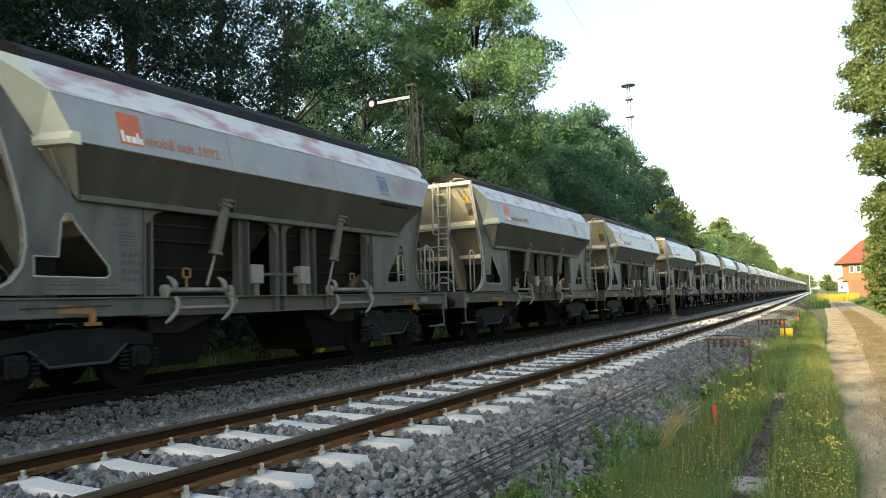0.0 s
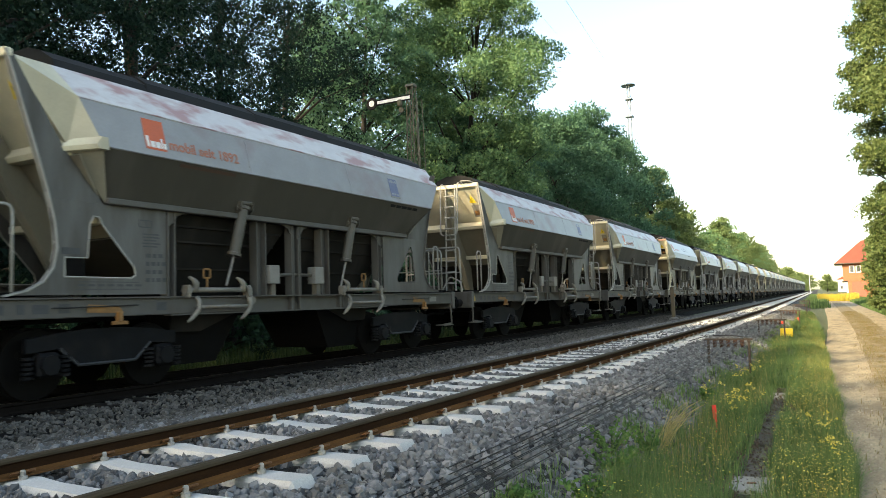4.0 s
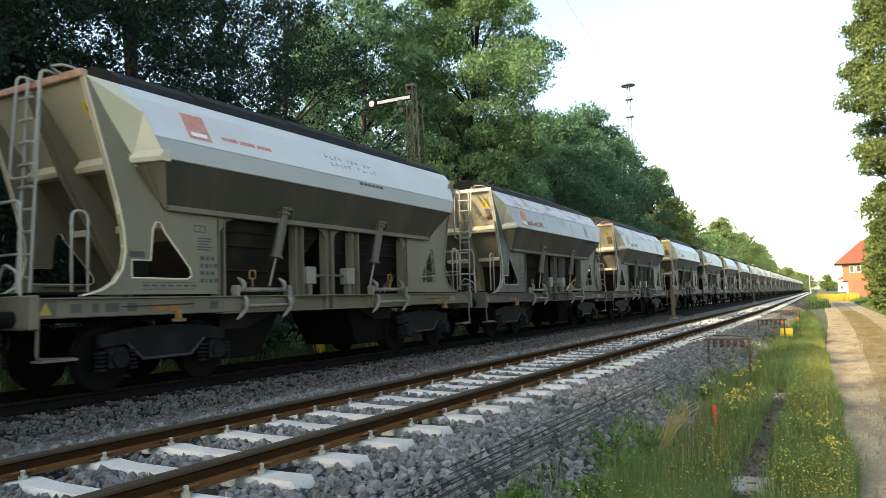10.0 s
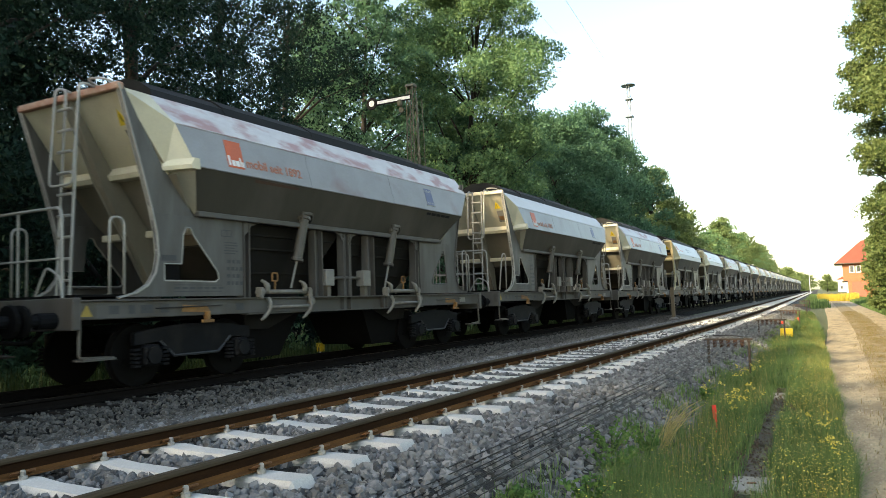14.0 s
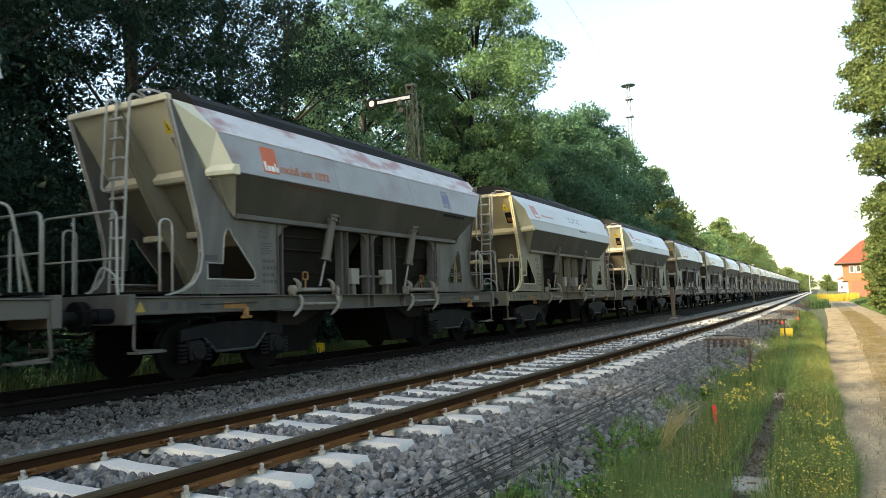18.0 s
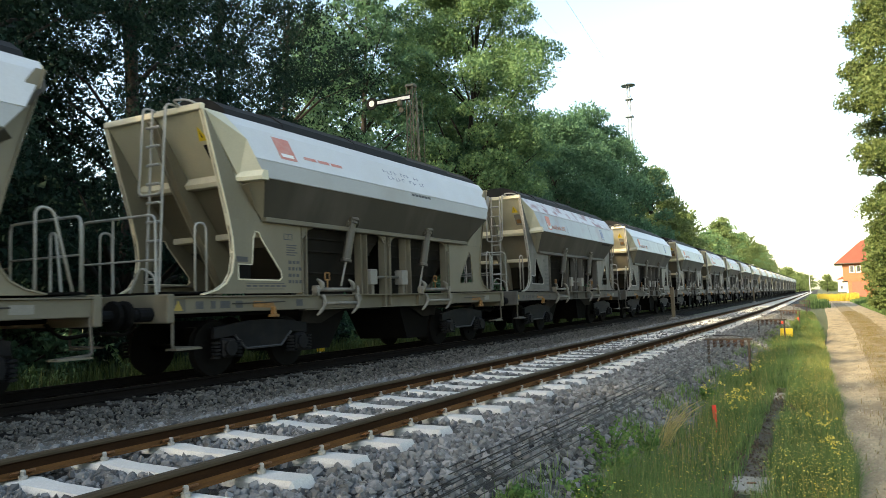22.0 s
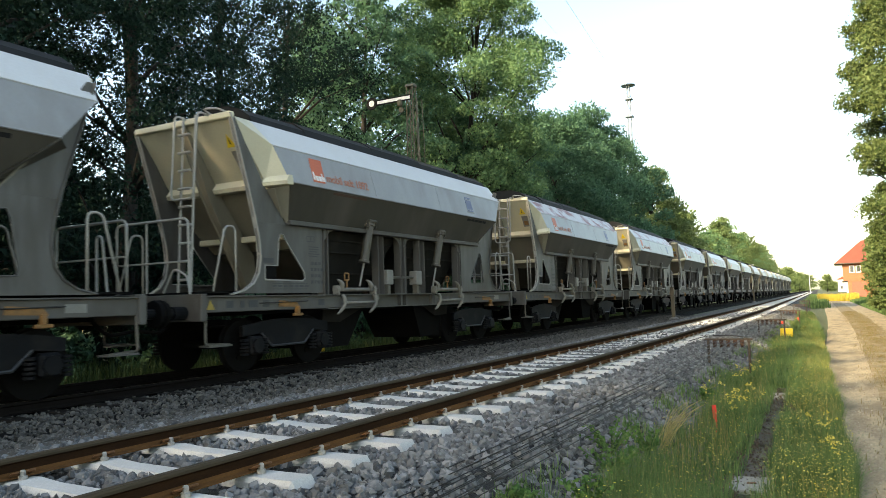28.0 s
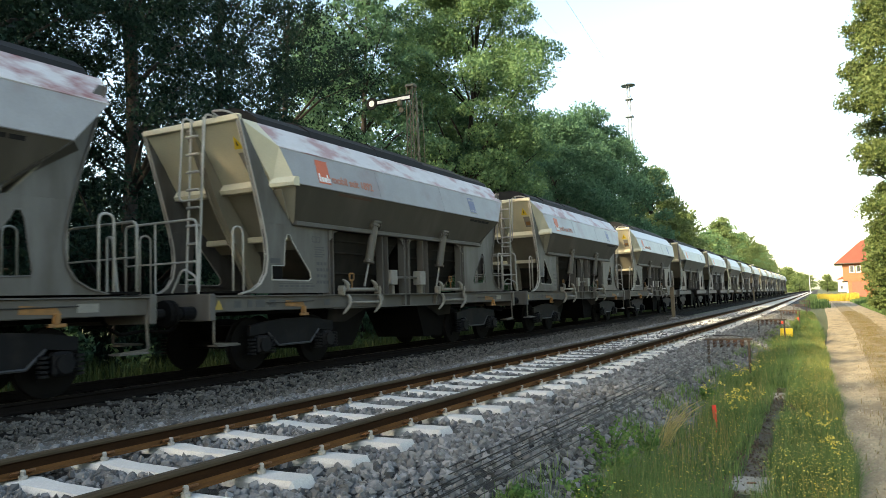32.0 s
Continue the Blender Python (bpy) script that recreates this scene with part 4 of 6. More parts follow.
            part("piston_rod", tube([b, b + Vector((0, -0.18, -0.50))], 0.022, 7), M_BOX, w)
        for y in (-0.66, 0.62):
            part("valve_box", block(min(sx * 1.06, sx * 1.26), max(sx * 1.06, sx * 1.26), y - 0.13, y + 0.14, 1.53, 1.86, 0.012), M_BOX, w, "pale grey valve box")
            part("valve_stem", block(min(sx * 1.10, sx * 1.22), max(sx * 1.10, sx * 1.22), y - 0.05, y + 0.06, 1.326, 1.53), M_LEVER, w)
        part("valve_pipe", tube(bend([(sx * 1.16, -0.52, 1.68), (sx * 1.16, -0.2, 1.70), (sx * 1.16, 0.48, 1.70)]), 0.03, 7), M_CYL, w)
        if sx < 0:
            continue
        pipe_frame(w, sx * 1.20, -2.58, -1.44, M_GEAR)
        pipe_frame(w, sx * 1.20, 1.42, 2.62, M_GEAR)
        for y in (-2.12, 2.30):
            pts = [(sx * 1.12, y - 0.07, 1.62), (sx * 1.12, y - 0.07, 1.76), (sx * 1.12, y + 0.07, 1.76), (sx * 1.12, y + 0.07, 1.62), (sx * 1.12, y - 0.07, 1.62)]
            part("lever_ring", tube(bend(pts, 0.02, 2), 0.016, 6), M_ORANGE, w, "small orange lever ring")
            part("lever_stem", tube([(sx * 1.12, y, 1.62), (sx * 1.12, y, 1.44)], 0.018, 6), M_ORANGE, w)
        for y in (-4.05, 4.45):
            bm = slab([(sx * 1.232, y - 0.30, 1.12), (sx * 1.232, y + 0.28, 1.10), (sx * 1.232, y + 0.20, 1.20), (sx * 1.232, y - 0.28, 1.23)][::sx], 0.008)
            part("warning_patch", bm, M_ORANGE, w, "worn orange warning patch")
            bm = block(min(sx * 1.20, sx * 1.30), max(sx * 1.20, sx * 1.30), y + 0.16, y + 0.22, 0.98, 1.12, 0.01)
            block(min(sx * 1.22, sx * 1.28), max(sx * 1.22, sx * 1.28), y + 0.08, y + 0.32, 0.94, 0.99, 0.01, bm)
            part("tow_hook", bm, M_ORANGE, w, "orange towing hook")
            part("cable", tube([(sx * 1.25, y - 0.8, 1.19), (sx * 1.25, y, 1.20), (sx * 1.25, y + 0.5, 1.21)], 0.010, 5), M_WIRE, w)
    for e in (-1, 1):
        ys = sorted((e * 0.04, e * 3.45))
        yb = sorted((e * 1.05, e * 2.45))
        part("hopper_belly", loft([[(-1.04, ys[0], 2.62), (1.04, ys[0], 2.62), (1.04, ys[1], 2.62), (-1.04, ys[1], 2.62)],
                                   [(-0.52, yb[0], 1.12), (0.52, yb[0], 1.12), (0.52, yb[1], 1.12), (-0.52, yb[1], 1.12)]], ends=True), M_BELLY, w, "grimy brown hopper belly, darkened for shade")
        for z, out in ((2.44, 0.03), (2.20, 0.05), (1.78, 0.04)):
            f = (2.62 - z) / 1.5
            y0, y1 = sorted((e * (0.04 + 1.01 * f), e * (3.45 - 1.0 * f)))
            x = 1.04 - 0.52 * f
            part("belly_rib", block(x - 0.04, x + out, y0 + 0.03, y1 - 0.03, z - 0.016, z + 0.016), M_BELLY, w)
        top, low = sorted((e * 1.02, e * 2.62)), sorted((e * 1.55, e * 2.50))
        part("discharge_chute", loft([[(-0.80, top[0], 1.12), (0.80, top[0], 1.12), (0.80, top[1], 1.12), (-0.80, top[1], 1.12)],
                                      [(-0.70, low[0], 0.24), (0.70, low[0], 0.24), (0.70, low[1], 0.24), (-0.70, low[1], 0.24)]], ends=True), M_DARK, w, "discharge chute coloured near black for shade")
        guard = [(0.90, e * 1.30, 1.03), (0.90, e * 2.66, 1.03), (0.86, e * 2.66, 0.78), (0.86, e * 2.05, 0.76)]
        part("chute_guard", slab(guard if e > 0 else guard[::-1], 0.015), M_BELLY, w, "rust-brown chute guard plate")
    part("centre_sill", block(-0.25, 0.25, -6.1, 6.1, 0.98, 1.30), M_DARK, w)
    for e in (-1, 1):
        y0, y1 = sorted((e * 6.07, e * 6.2))
        part("buffer_beam", block(-1.27, 1.27, y0, y1, 0.92, 1.36, 0.015), frame_mat, w)
        y0, y1 = sorted((e * 4.45, e * 6.05))
        part("platform", block(-1.10, 1.10, y0, y1, 1.37, 1.40), M_DARK, w)
        part("coupling", tube([(0, e * 5.92, 1.04), (0, e * 6.3, 1.0), (0, e * 6.72, 0.92)], 0.05, 7), M_DARK, w)
        part("brake_hose", tube(bend([(0.35, e * 5.97, 0.98), (0.38, e * 6.2, 0.75), (0.35, e * 6.68, 0.80)], 0.15), 0.03, 7), M_DARK, w)
        for sx in (-0.875, 0.875):
            bm = tube([(sx, e * 6.18, 1.06), (sx, e * 6.45, 1.06)], 0.11, 12)
            tube([(sx, e * 6.45, 1.06), (sx, e * 6.66, 1.06)], 0.08, 10, bm)
            part("buffer", bm, M_BOGIE, w, smooth=False)
            part("buffer_head", tube([(sx, e * 6.62, 1.06), (sx, e * 6.68, 1.06), (sx, e * 6.71, 1.06)], [0.21, 0.22, 0.17], 14), M_DARK, w)
        bogie_part(w, e * 3.9)
        for sx in (-1, 1):
            # stepping board and hand rails by the platform
            step = bend([(sx * 1.20, e * 6.05, 1.15), (sx * 1.22, e * 6.08, 0.55), (sx * 1.22, e * 5.55, 0.52)], 0.05, 2)
            part("step_hanger", tube(step, 0.022, 6), M_CYL, w)
            part("step_board", block(min(sx * 1.05, sx * 1.28), max(sx * 1.05, sx * 1.28), min(e * 5.55, e * 6.05), max(e * 5.55, e * 6.05), 0.50, 0.53), frame_mat, w)
            hoop = bend([(sx * 1.15, e * (5.84 if slanted else 5.56), 1.40), (sx * 1.15, e * 5.56, 2.50), (sx * 1.15, e * 5.32, 2.50), (sx * 1.15, e * 5.32, 1.40)], 0.14, 4)
            part("hand_hoop", tube(hoop, 0.02, 7), M_RAILING, w, smooth=True)
    # railings and ladder on the platform towards the rear of the train's travel
    e = -1
    rail = bend([(0.90, e * 6.08, 1.0), (0.90, e * 6.10, 1.55), (0.88, e * 6.10, 2.60), (-0.85, e * 6.10, 2.60), (-0.85, e * 6.10, 1.40)], 0.12, 4)
    part("railing", tube(rail, 0.022, 7), M_RAILING, w, "pale bent-tube railing", True)
    part("railing_bar", tube([(0.88, e * 6.10, 1.90), (-0.85, e * 6.10, 1.90)], 0.016, 6), M_RAILING, w)
    brace = bend([(0.30, e * 6.10, 1.40), (0.55, e * 6.10, 1.80), (0.88, e * 6.12, 1.66), (1.02, e * 6.14, 1.05)], 0.1, 3)
    part("railing_brace", tube(brace, 0.018, 6), M_RAILING, w)
    for x in (-0.1,):
        part("railing_post", tube([(x, e * 6.10, 1.40), (x, e * 6.10, 2.60)], 0.018, 6), M_RAILING, w)
    for e2, z in ((1, 2.46),):
        rail = bend([(0.95, 6.10, 1.40), (0.95, 6.10, z), (-0.7, 6.10, z), (-0.7, 6.10, 1.40)], 0.12, 4)
        part("railing", tube(rail, 0.022, 7), M_RAILING, w, smooth=True)
        part("railing_bar", tube([(0.95, 6.10, 1.92), (-0.7, 6.10, 1.92)], 0.016, 6), M_RAILING, w)
        hoop = bend([(0.55, 6.08, 1.40), (0.42, 6.08, 2.26), (0.30, 6.08, 2.26), (0.30, 6.08, 1.40)], 0.1, 3)
        part("hand_hoop", tube(hoop, 0.02, 7), M_RAILING, w)
    lx0, lx1 = 0.26, 0.56
    for x in (lx0, lx1):
        part("ladder_rail", tube([(x, -5.76, 1.40), (x, -5.62, 4.45)], 0.022, 7), M_RAILING, w)
    for k in range(9):
        z = 1.62 + k * 0.31
        part("ladder_rung", tube([(lx0, -5.74, z), (lx1, -5.74, z)], 0.023, 6), M_RAILING, w)
    cage = bend([(lx0 - 0.12, -5.45, 4.46), (lx0 - 0.12, -5.70, 4.49), (lx0 - 0.12, -5.80, 2.98), (lx1 + 0.12, -5.80, 2.98), (lx1 + 0.12, -5.70, 4.49), (lx1 + 0.12, -5.45, 4.46)], 0.12, 4)
    part("ladder_guard", tube(cage, 0.02, 7), M_RAILING, w, smooth=True)
    top_bar = bend([(0.70, -5.42, 4.48), (0.72, -5.62, 4.53), (1.0, -5.56, 4.52), (1.05, -5.36, 4.47)], 0.1, 3)
    part("grab_bar", tube(top_bar, 0.018, 6), M_RAILING, w)
    # signs on the end wall: it leans, so points are set by height
    def end_at(x, z, lift):
        y = -(4.62 + (z - 3.36) * (5.40 - 4.62) / (4.40 - 3.36))
        return (x, y - lift, z + lift * 0.9)
    tri = [end_at(0.74, 3.94, 0.006), end_at(0.96, 3.94, 0.006), end_at(0.85, 4.15, 0.006)]
    part("warning_sign", slab(tri, 0.004), M_YELLOW, w, "yellow warning triangle")
    part("warning_bar", slab([end_at(0.835, 3.98, 0.010), end_at(0.865, 3.98, 0.010), end_at(0.855, 4.08, 0.010), end_at(0.845, 4.08, 0.010)], 0.003), M_BLACK, w)
    part("danger_plate", slab([end_at(0.78, 3.55, 0.006), end_at(1.0, 3.55, 0.006), end_at(1.0, 3.88, 0.006), end_at(0.78, 3.88, 0.006)], 0.004), M_BOX if decor else M_BLACK, w)
    part("danger_mark", slab([end_at(0.82, 3.60, 0.010), end_at(0.97, 3.60, 0.010), end_at(0.97, 3.72, 0.010), end_at(0.82, 3.72, 0.010)], 0.003), M_ORANGE, w)
    part("label_plate", block(1.184, 1.190, -4.68, -4.42, 1.90, 1.99), M_INK, w, "grey label strip on the gusset")
    part("holder_box", block(1.06, 1.176, -4.63, -4.33, 1.61, 1.85, 0.01), M_DARK, w)
    # markings on the side towards the empty track
    lw = 0.37
    if logo == "square":
        part("logo_patch", slab(panel_patch(-3.56, 0.14, lw, 0.72, 0.005), 0.004), M_LOGO, w, "orange-red square emblem")
        for k, (a, b, h) in enumerate(((0.02, 0.045, 0.26), (0.09, 0.075, 0.15), (0.18, 0.085, 0.15), (0.28, 0.03, 0.25), (0.325, 0.04, 0.14))):
            part("emblem_bar", slab(panel_patch(-3.56 + a, 0.19, b, h, 0.009), 0.003), M_WHITE, w)
        me = words("mobil seit 1892", 0.232)
        me.materials.append(M_SLOGAN)
        tilt = math.degrees(math.atan2(HIP[0] - SHOULDER[0], SHOULDER[1] - HIP[1]))
        p = panel_patch(-3.14, 0.22, 0.1, 0.1, 0.006)[0]
        part("slogan", me, None, w, "orange-red lettering", at=Matrix.Translation(p) @ Matrix(((0, -math.sin(radians(tilt)), math.cos(radians(tilt)), 0), (1, 0, 0, 0), (0, math.cos(radians(tilt)), math.sin(radians(tilt)), 0), (0, 0, 0, 1))))
        part("blue_placard", slab(panel_patch(3.00, 0.20, 0.34, 0.62, 0.006), 0.004), M_BLUE, w, "blue-grey hazard placard")
        part("placard_rim", slab(panel_patch(2.97, 0.15, 0.40, 0.05, 0.006), 0.004), M_BOX, w)
        for k in range(4):
            part("placard_mark", slab(panel_patch(3.03 + k * 0.075, 0.68, 0.05, 0.07 + 0.03 * (k % 2), 0.010), 0.003), M_PANEL, w)
        for k in range(3):
            part("placard_mark", slab(panel_patch(3.04 + k * 0.10, 0.24, 0.06, 0.06, 0.010), 0.003), M_PANEL, w)
        for k in range(5):
            part("text_bar", slab(panel_patch(2.95 + k * 0.235, 0.82, 0.205, 0.085, 0.006, lower=SILL, upper=HIP), 0.003), M_BLACK, w)
        part("text_bar", slab(panel_patch(-2.95, 0.86, 1.15, 0.07, 0.006, lower=SILL, upper=HIP), 0.003), M_RUST, w)
    else:
        PANEL_EDGES[:] = RINGS_CREAM[2], RINGS_CREAM[1]
        part("logo_patch", slab(panel_patch(-3.68, 0.16, 0.46, 0.72, 0.005), 0.004), M_LOGO_FADED, w, "faded red emblem")
        part("emblem_bar", slab(panel_patch(-3.62, 0.24, 0.33, 0.11, 0.009), 0.003), M_WHITE, w)
        for k in range(3):
            part("text_bar", slab(panel_patch(-2.95 + k * 0.42, 0.32, 0.36, 0.10, 0.005), 0.003), M_LOGO_FADED, w)
        rl = random.Random(6)
        for r in range(2):
            at_y = -0.05 + 0.10 * r
            for k in range(11):
                wide = rl.uniform(0.06, 0.12)
                if k not in (4 + r, 8):
                    up = 0.60 - r * 0.24 + rl.uniform(-0.015, 0.015)
                    part("text_bar", slab(panel_patch(at_y, up, 0.022, 0.13, 0.005), 0.003), M_FAINT, w)
                    part("text_bar", slab(panel_patch(at_y + 0.02, up + rl.choice((0.0, 0.05, 0.11)), wide - 0.02, 0.022, 0.005), 0.003), M_FAINT, w)
                at_y += wide + 0.055
        for k in range(6):
            part("text_bar", slab(panel_patch(0.8 + k * 0.15, 0.72, 0.12, 0.16, 0.005, lower=HIP, upper=RINGS_CREAM[2]), 0.003), M_INK, w)
    PANEL_EDGES[:] = HIP, SHOULDER
    # small inscriptions on the gusset plate and sole bar
    rr = random.Random(3)
    bm = bmesh.new()
    for y, z, l, h in ((-3.48, 2.44, 0.24, 0.014), (-3.48, 2.34, 0.24, 0.014), (-3.48, 2.355, 0.014, 0.084), (-3.36, 2.355, 0.014, 0.084), (-3.254, 2.355, 0.014, 0.084)):
        block(1.183, 1.185, y, y + l, z, z + h, 0, bm)
    part("inscription", bm, M_INK, w)
    bm = bmesh.new()
    for k in range(5):
        block(1.183, 1.185, -3.42 + rr.uniform(0, 0.04), -3.12 + rr.uniform(-0.06, 0.04), 2.235 - k * 0.045, 2.255 - k * 0.045, 0, bm)
    part("inscription", bm, M_INK, w)
    bm = bmesh.new()
    for k in range(4):
        y = -3.36
        while y < -3.06:
            l = rr.uniform(0.04, 0.09)
            block(1.183, 1.185, y, y + l, 1.90 - k * 0.12, 1.96 - k * 0.12, 0, bm)
            y += l + 0.035
    part("inscription", bm, M_INK, w)
    bm = bmesh.new()
    for k in range(7):
        block(1.183, 1.185, -4.45 + 0.15 * k, -4.45 + 0.15 * k + 0.11, 1.475, 1.505, 0, bm)
    for z in (1.43, 1.53):
        block(1.183, 1.185, -4.46, -3.48, z, z + 0.012, 0, bm)
    part("inscription", bm, M_INK, w)
    part("safety_plate", block(1.221, 1.226, -6.12, -5.82, 1.08, 1.28), M_CYL, w, "dusty plate with a yellow warning triangle")
    part("warning_sign", slab([(1.231, -6.06, 1.10), (1.231, -5.88, 1.10), (1.231, -5.97, 1.26)], 0.004), M_OLD_YELLOW, w)
    for y, l in ((-5.62, 0.16), (-5.3, 0.10), (-5.1, 0.22), (-4.75, 0.16), (-3.2, 0.18), (4.95, 0.32)):
        part("inscription", block(1.221, 1.224, y, y + l, 1.12, 1.24), M_BOX if y > 4 else M_INK, w)
    if far:
        for ob in list(w.children_recursive):
            if ob.name.split(".")[0] in FINE_PARTS:
                bpy.data.objects.remove(ob)
    return w


FINE_PARTS = {"seam", "inscription", "emblem_bar", "text_bar", "placard_mark", "claw", "hook", "lower_bar", "shaft", "spring", "frame_flange", "hole_rim", "hole_tray",
              "cable", "tow_hook", "lever_ring", "lever_stem", "corner_gusset", "ladder_rung", "railing_post", "warning_bar", "danger_mark", "danger_plate", "shaft_bearing", "gear_joint", "belly_rib", "valve_stem", "valve_box", "sole_web", "chute_guard", "label_plate", "holder_box", "ladder_guard", "closing_plate", "lower_beam", "corner_ledge", "safety_plate", "placard_rim",
              "cylinder_head", "piston_rod", "brake_hose", "coupling", "valve_pipe", "bar_flange", "step_hanger", "step_board", "hand_hoop", "railing_brace", "railing_bar",
              "grab_bar", "eave", "hip_edge", "warning_patch", "slogan", "warning_sign", "buffer", "buffer_head", "axle_box"}
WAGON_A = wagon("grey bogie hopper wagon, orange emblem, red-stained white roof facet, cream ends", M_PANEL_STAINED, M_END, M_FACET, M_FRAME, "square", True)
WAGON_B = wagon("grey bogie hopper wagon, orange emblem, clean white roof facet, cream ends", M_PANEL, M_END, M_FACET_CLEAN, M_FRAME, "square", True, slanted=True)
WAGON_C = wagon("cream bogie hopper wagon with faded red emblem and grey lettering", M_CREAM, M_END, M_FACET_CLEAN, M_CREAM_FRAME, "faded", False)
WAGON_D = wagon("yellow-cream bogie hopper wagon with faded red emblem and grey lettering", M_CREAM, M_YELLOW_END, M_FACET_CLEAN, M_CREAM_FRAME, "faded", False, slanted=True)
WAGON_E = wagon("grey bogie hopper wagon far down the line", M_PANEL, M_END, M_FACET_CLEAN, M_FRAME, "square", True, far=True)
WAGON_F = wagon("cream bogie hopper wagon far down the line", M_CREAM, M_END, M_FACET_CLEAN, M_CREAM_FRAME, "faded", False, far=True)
ORDER = {-14: "A", -13: "A", -12: "A", -11: "A", -10: "A", -9: "A", -8: "A", -7: "C", -6: "A", -5: "A", -4: "B", -3: "A", -2: "D", -1: "C", 0: "A", 1: "B", 2: "B", 3: "A", 4: "A"}
FIRST, LAST = -13, 17
WAGONS = {}
used = set()
for i in range(FIRST, LAST + 1):
    kind = ORDER.get(i) or (("E" if i % 3 else "F") if i > 6 else "ABBCB"[i % 5])
    src = {"A": WAGON_A, "B": WAGON_B, "C": WAGON_C, "D": WAGON_D, "E": WAGON_E, "F": WAGON_F}[kind]
    if kind in used:
        WAGONS[i] = copy_thing(src, Matrix.Identity(4))
    else:
        used.add(kind)
        WAGONS[i] = src


# two wagons show rust-red primer on the beam over the ladder
for i in (-7, -5):
    for ob in WAGONS[i].children:
        if ob.name.startswith("top_beam"):
            ob.material_slots[0].link = "OBJECT"
            ob.material_slots[0].material = M_RUSTY_BEAM

# the rear ones of the train wear heavier red blotches on the facet
for i in (0, 3):
    for ob in WAGONS[i].children:
        if ob.name.startswith("top_facet"):
            ob.material_slots[0].link = "OBJECT"
            ob.material_slots[0].material = M_FACET_RED

# where the middle of wagon 0 stands: the train slows a little, then gathers way again
TIMES = np.array([0, 1, 3, 6, 8, 10, 11, 13, 14, 17, 19, 21, 24, 25, 28, 30, 32.0])
PLACES = np.array([168.71, 162.04, 148.83, 129.17, 116.08, 102.97, 96.41, 83.29, 76.76, 57.15, 44.08, 30.96, 11.21, 4.60, -15.31, -28.65, -42.04])
WAY_FIT = np.polyfit(TIMES - 16, PLACES, 6)


def train_travel(t):
    return float(np.polyval(WAY_FIT, t - 16))


# slack in the couplings
SLACK = {-12: 0.05, -11: 0.02, -8: 0.06, -6: -0.16, -5: -0.13, -4: 0.03, -2: -0.08}

SINK = {-6: 0.03, -5: 0.035}     # heavier wagons press their springs down


def wagon_s(i, t):
    """How far along the line the middle of wagon i stands at t seconds."""
    return train_travel(t) + WAGON_LEN * i + SLACK.get(i, 0.0)


def motions():
    sources = {}
    for i, w in WAGONS.items():
        rows = []
        for k in range(0, 65):
            t = k * 0.5
            s = wagon_s(i, t)
            x, y, th = train_along(s, TRAIN_LAT)
            rows.append((t, pose(x, y, TRAIN_Z - SINK.get(i, 0.0), 0, 0, math.degrees(th))))
        walk(w, rows)
        for b in w.children:
            if not b.name.startswith("bogie"):
                continue
            b.location.z += SINK.get(i, 0.0)
            for ws in b.children:
                if not ws.name.startswith("wheelset"):
                    continue
                ax = round(ws.matrix_basis.translation.y, 2)
                if ax not in sources:
                    rows = [(k * 0.1, pose(0, ax, 0.46, math.degrees((train_travel(0.0) - train_travel(k * 0.1)) / 0.46))) for k in range(321)]
                    walk(ws, rows)
                    sources[ax] = ws
                else:
                    ws.rotation_mode = "QUATERNION"
                    ws.animation_data_create()
                    ws.animation_data.action = sources[ax].animation_data.action
                    ws.animation_data.action_slot = sources[ax].animation_data.action_slot


# ---- plants ----
def leaf_cloud(rng, centres, radii, per, size, flat=0.6):
    """Leaves as small folded quads round clump centres; returns vertices and quads."""
    k = len(centres)
    n = k * per
    c = np.repeat(centres, per, 0)
    r = np.repeat(radii, per)
    d = rng.normal(size=(n, 3))
    d /= np.linalg.norm(d, axis=1)[:, None]
    p = c + d * (r * rng.uniform(0.35, 1.0, n) ** 0.5)[:, None] * np.array([1, 1, flat])
    t = random_turns(rng, n)
    sz = size * rng.uniform(0.6, 1.4, n)
    shape = np.array([(-1, 0, 0), (0, -0.55, 0.18), (1, 0, 0), (0, 0.55, 0.18)])
    v = np.einsum("nij,kj->nki", t, shape) * sz[:, None, None] + p[:, None]
    q = np.arange(n * 4).reshape(n, 4)
    return v.reshape(-1, 3), q


def spray_cloud(rng, centres, radii, n, size, sprays=9):
    """Leaves gathered in small sprays round the clumps, which makes an uneven, gappy outline."""
    k = len(centres)
    m = k * sprays
    d = rng.normal(size=(m, 3))
    d /= np.linalg.norm(d, axis=1)[:, None]
    r = np.repeat(radii, sprays)
    sub = np.repeat(centres, sprays, 0) + d * (r * rng.uniform(0.1, 1.25, m))[:, None] * np.array([1, 1, 0.75])
    pick = rng.integers(0, m, n)
    e = np.clip(rng.normal(size=(n, 3)), -1.5, 1.5) * np.array([1, 1, 0.6])
    p = sub[pick] + e * (r[pick] * rng.uniform(0.10, 0.30, n))[:, None]
    sz = size * rng.uniform(0.55, 1.45, n)
    shape = np.array([(-1, -0.35, 0), (1, -0.3, 0), (0.15, 0.75, 0)])
    v = np.einsum("nij,kj->nki", random_turns(rng, n), shape) * sz[:, None, None] + p[:, None]
    return v.reshape(-1, 3), np.arange(n * 3).reshape(n, 3)


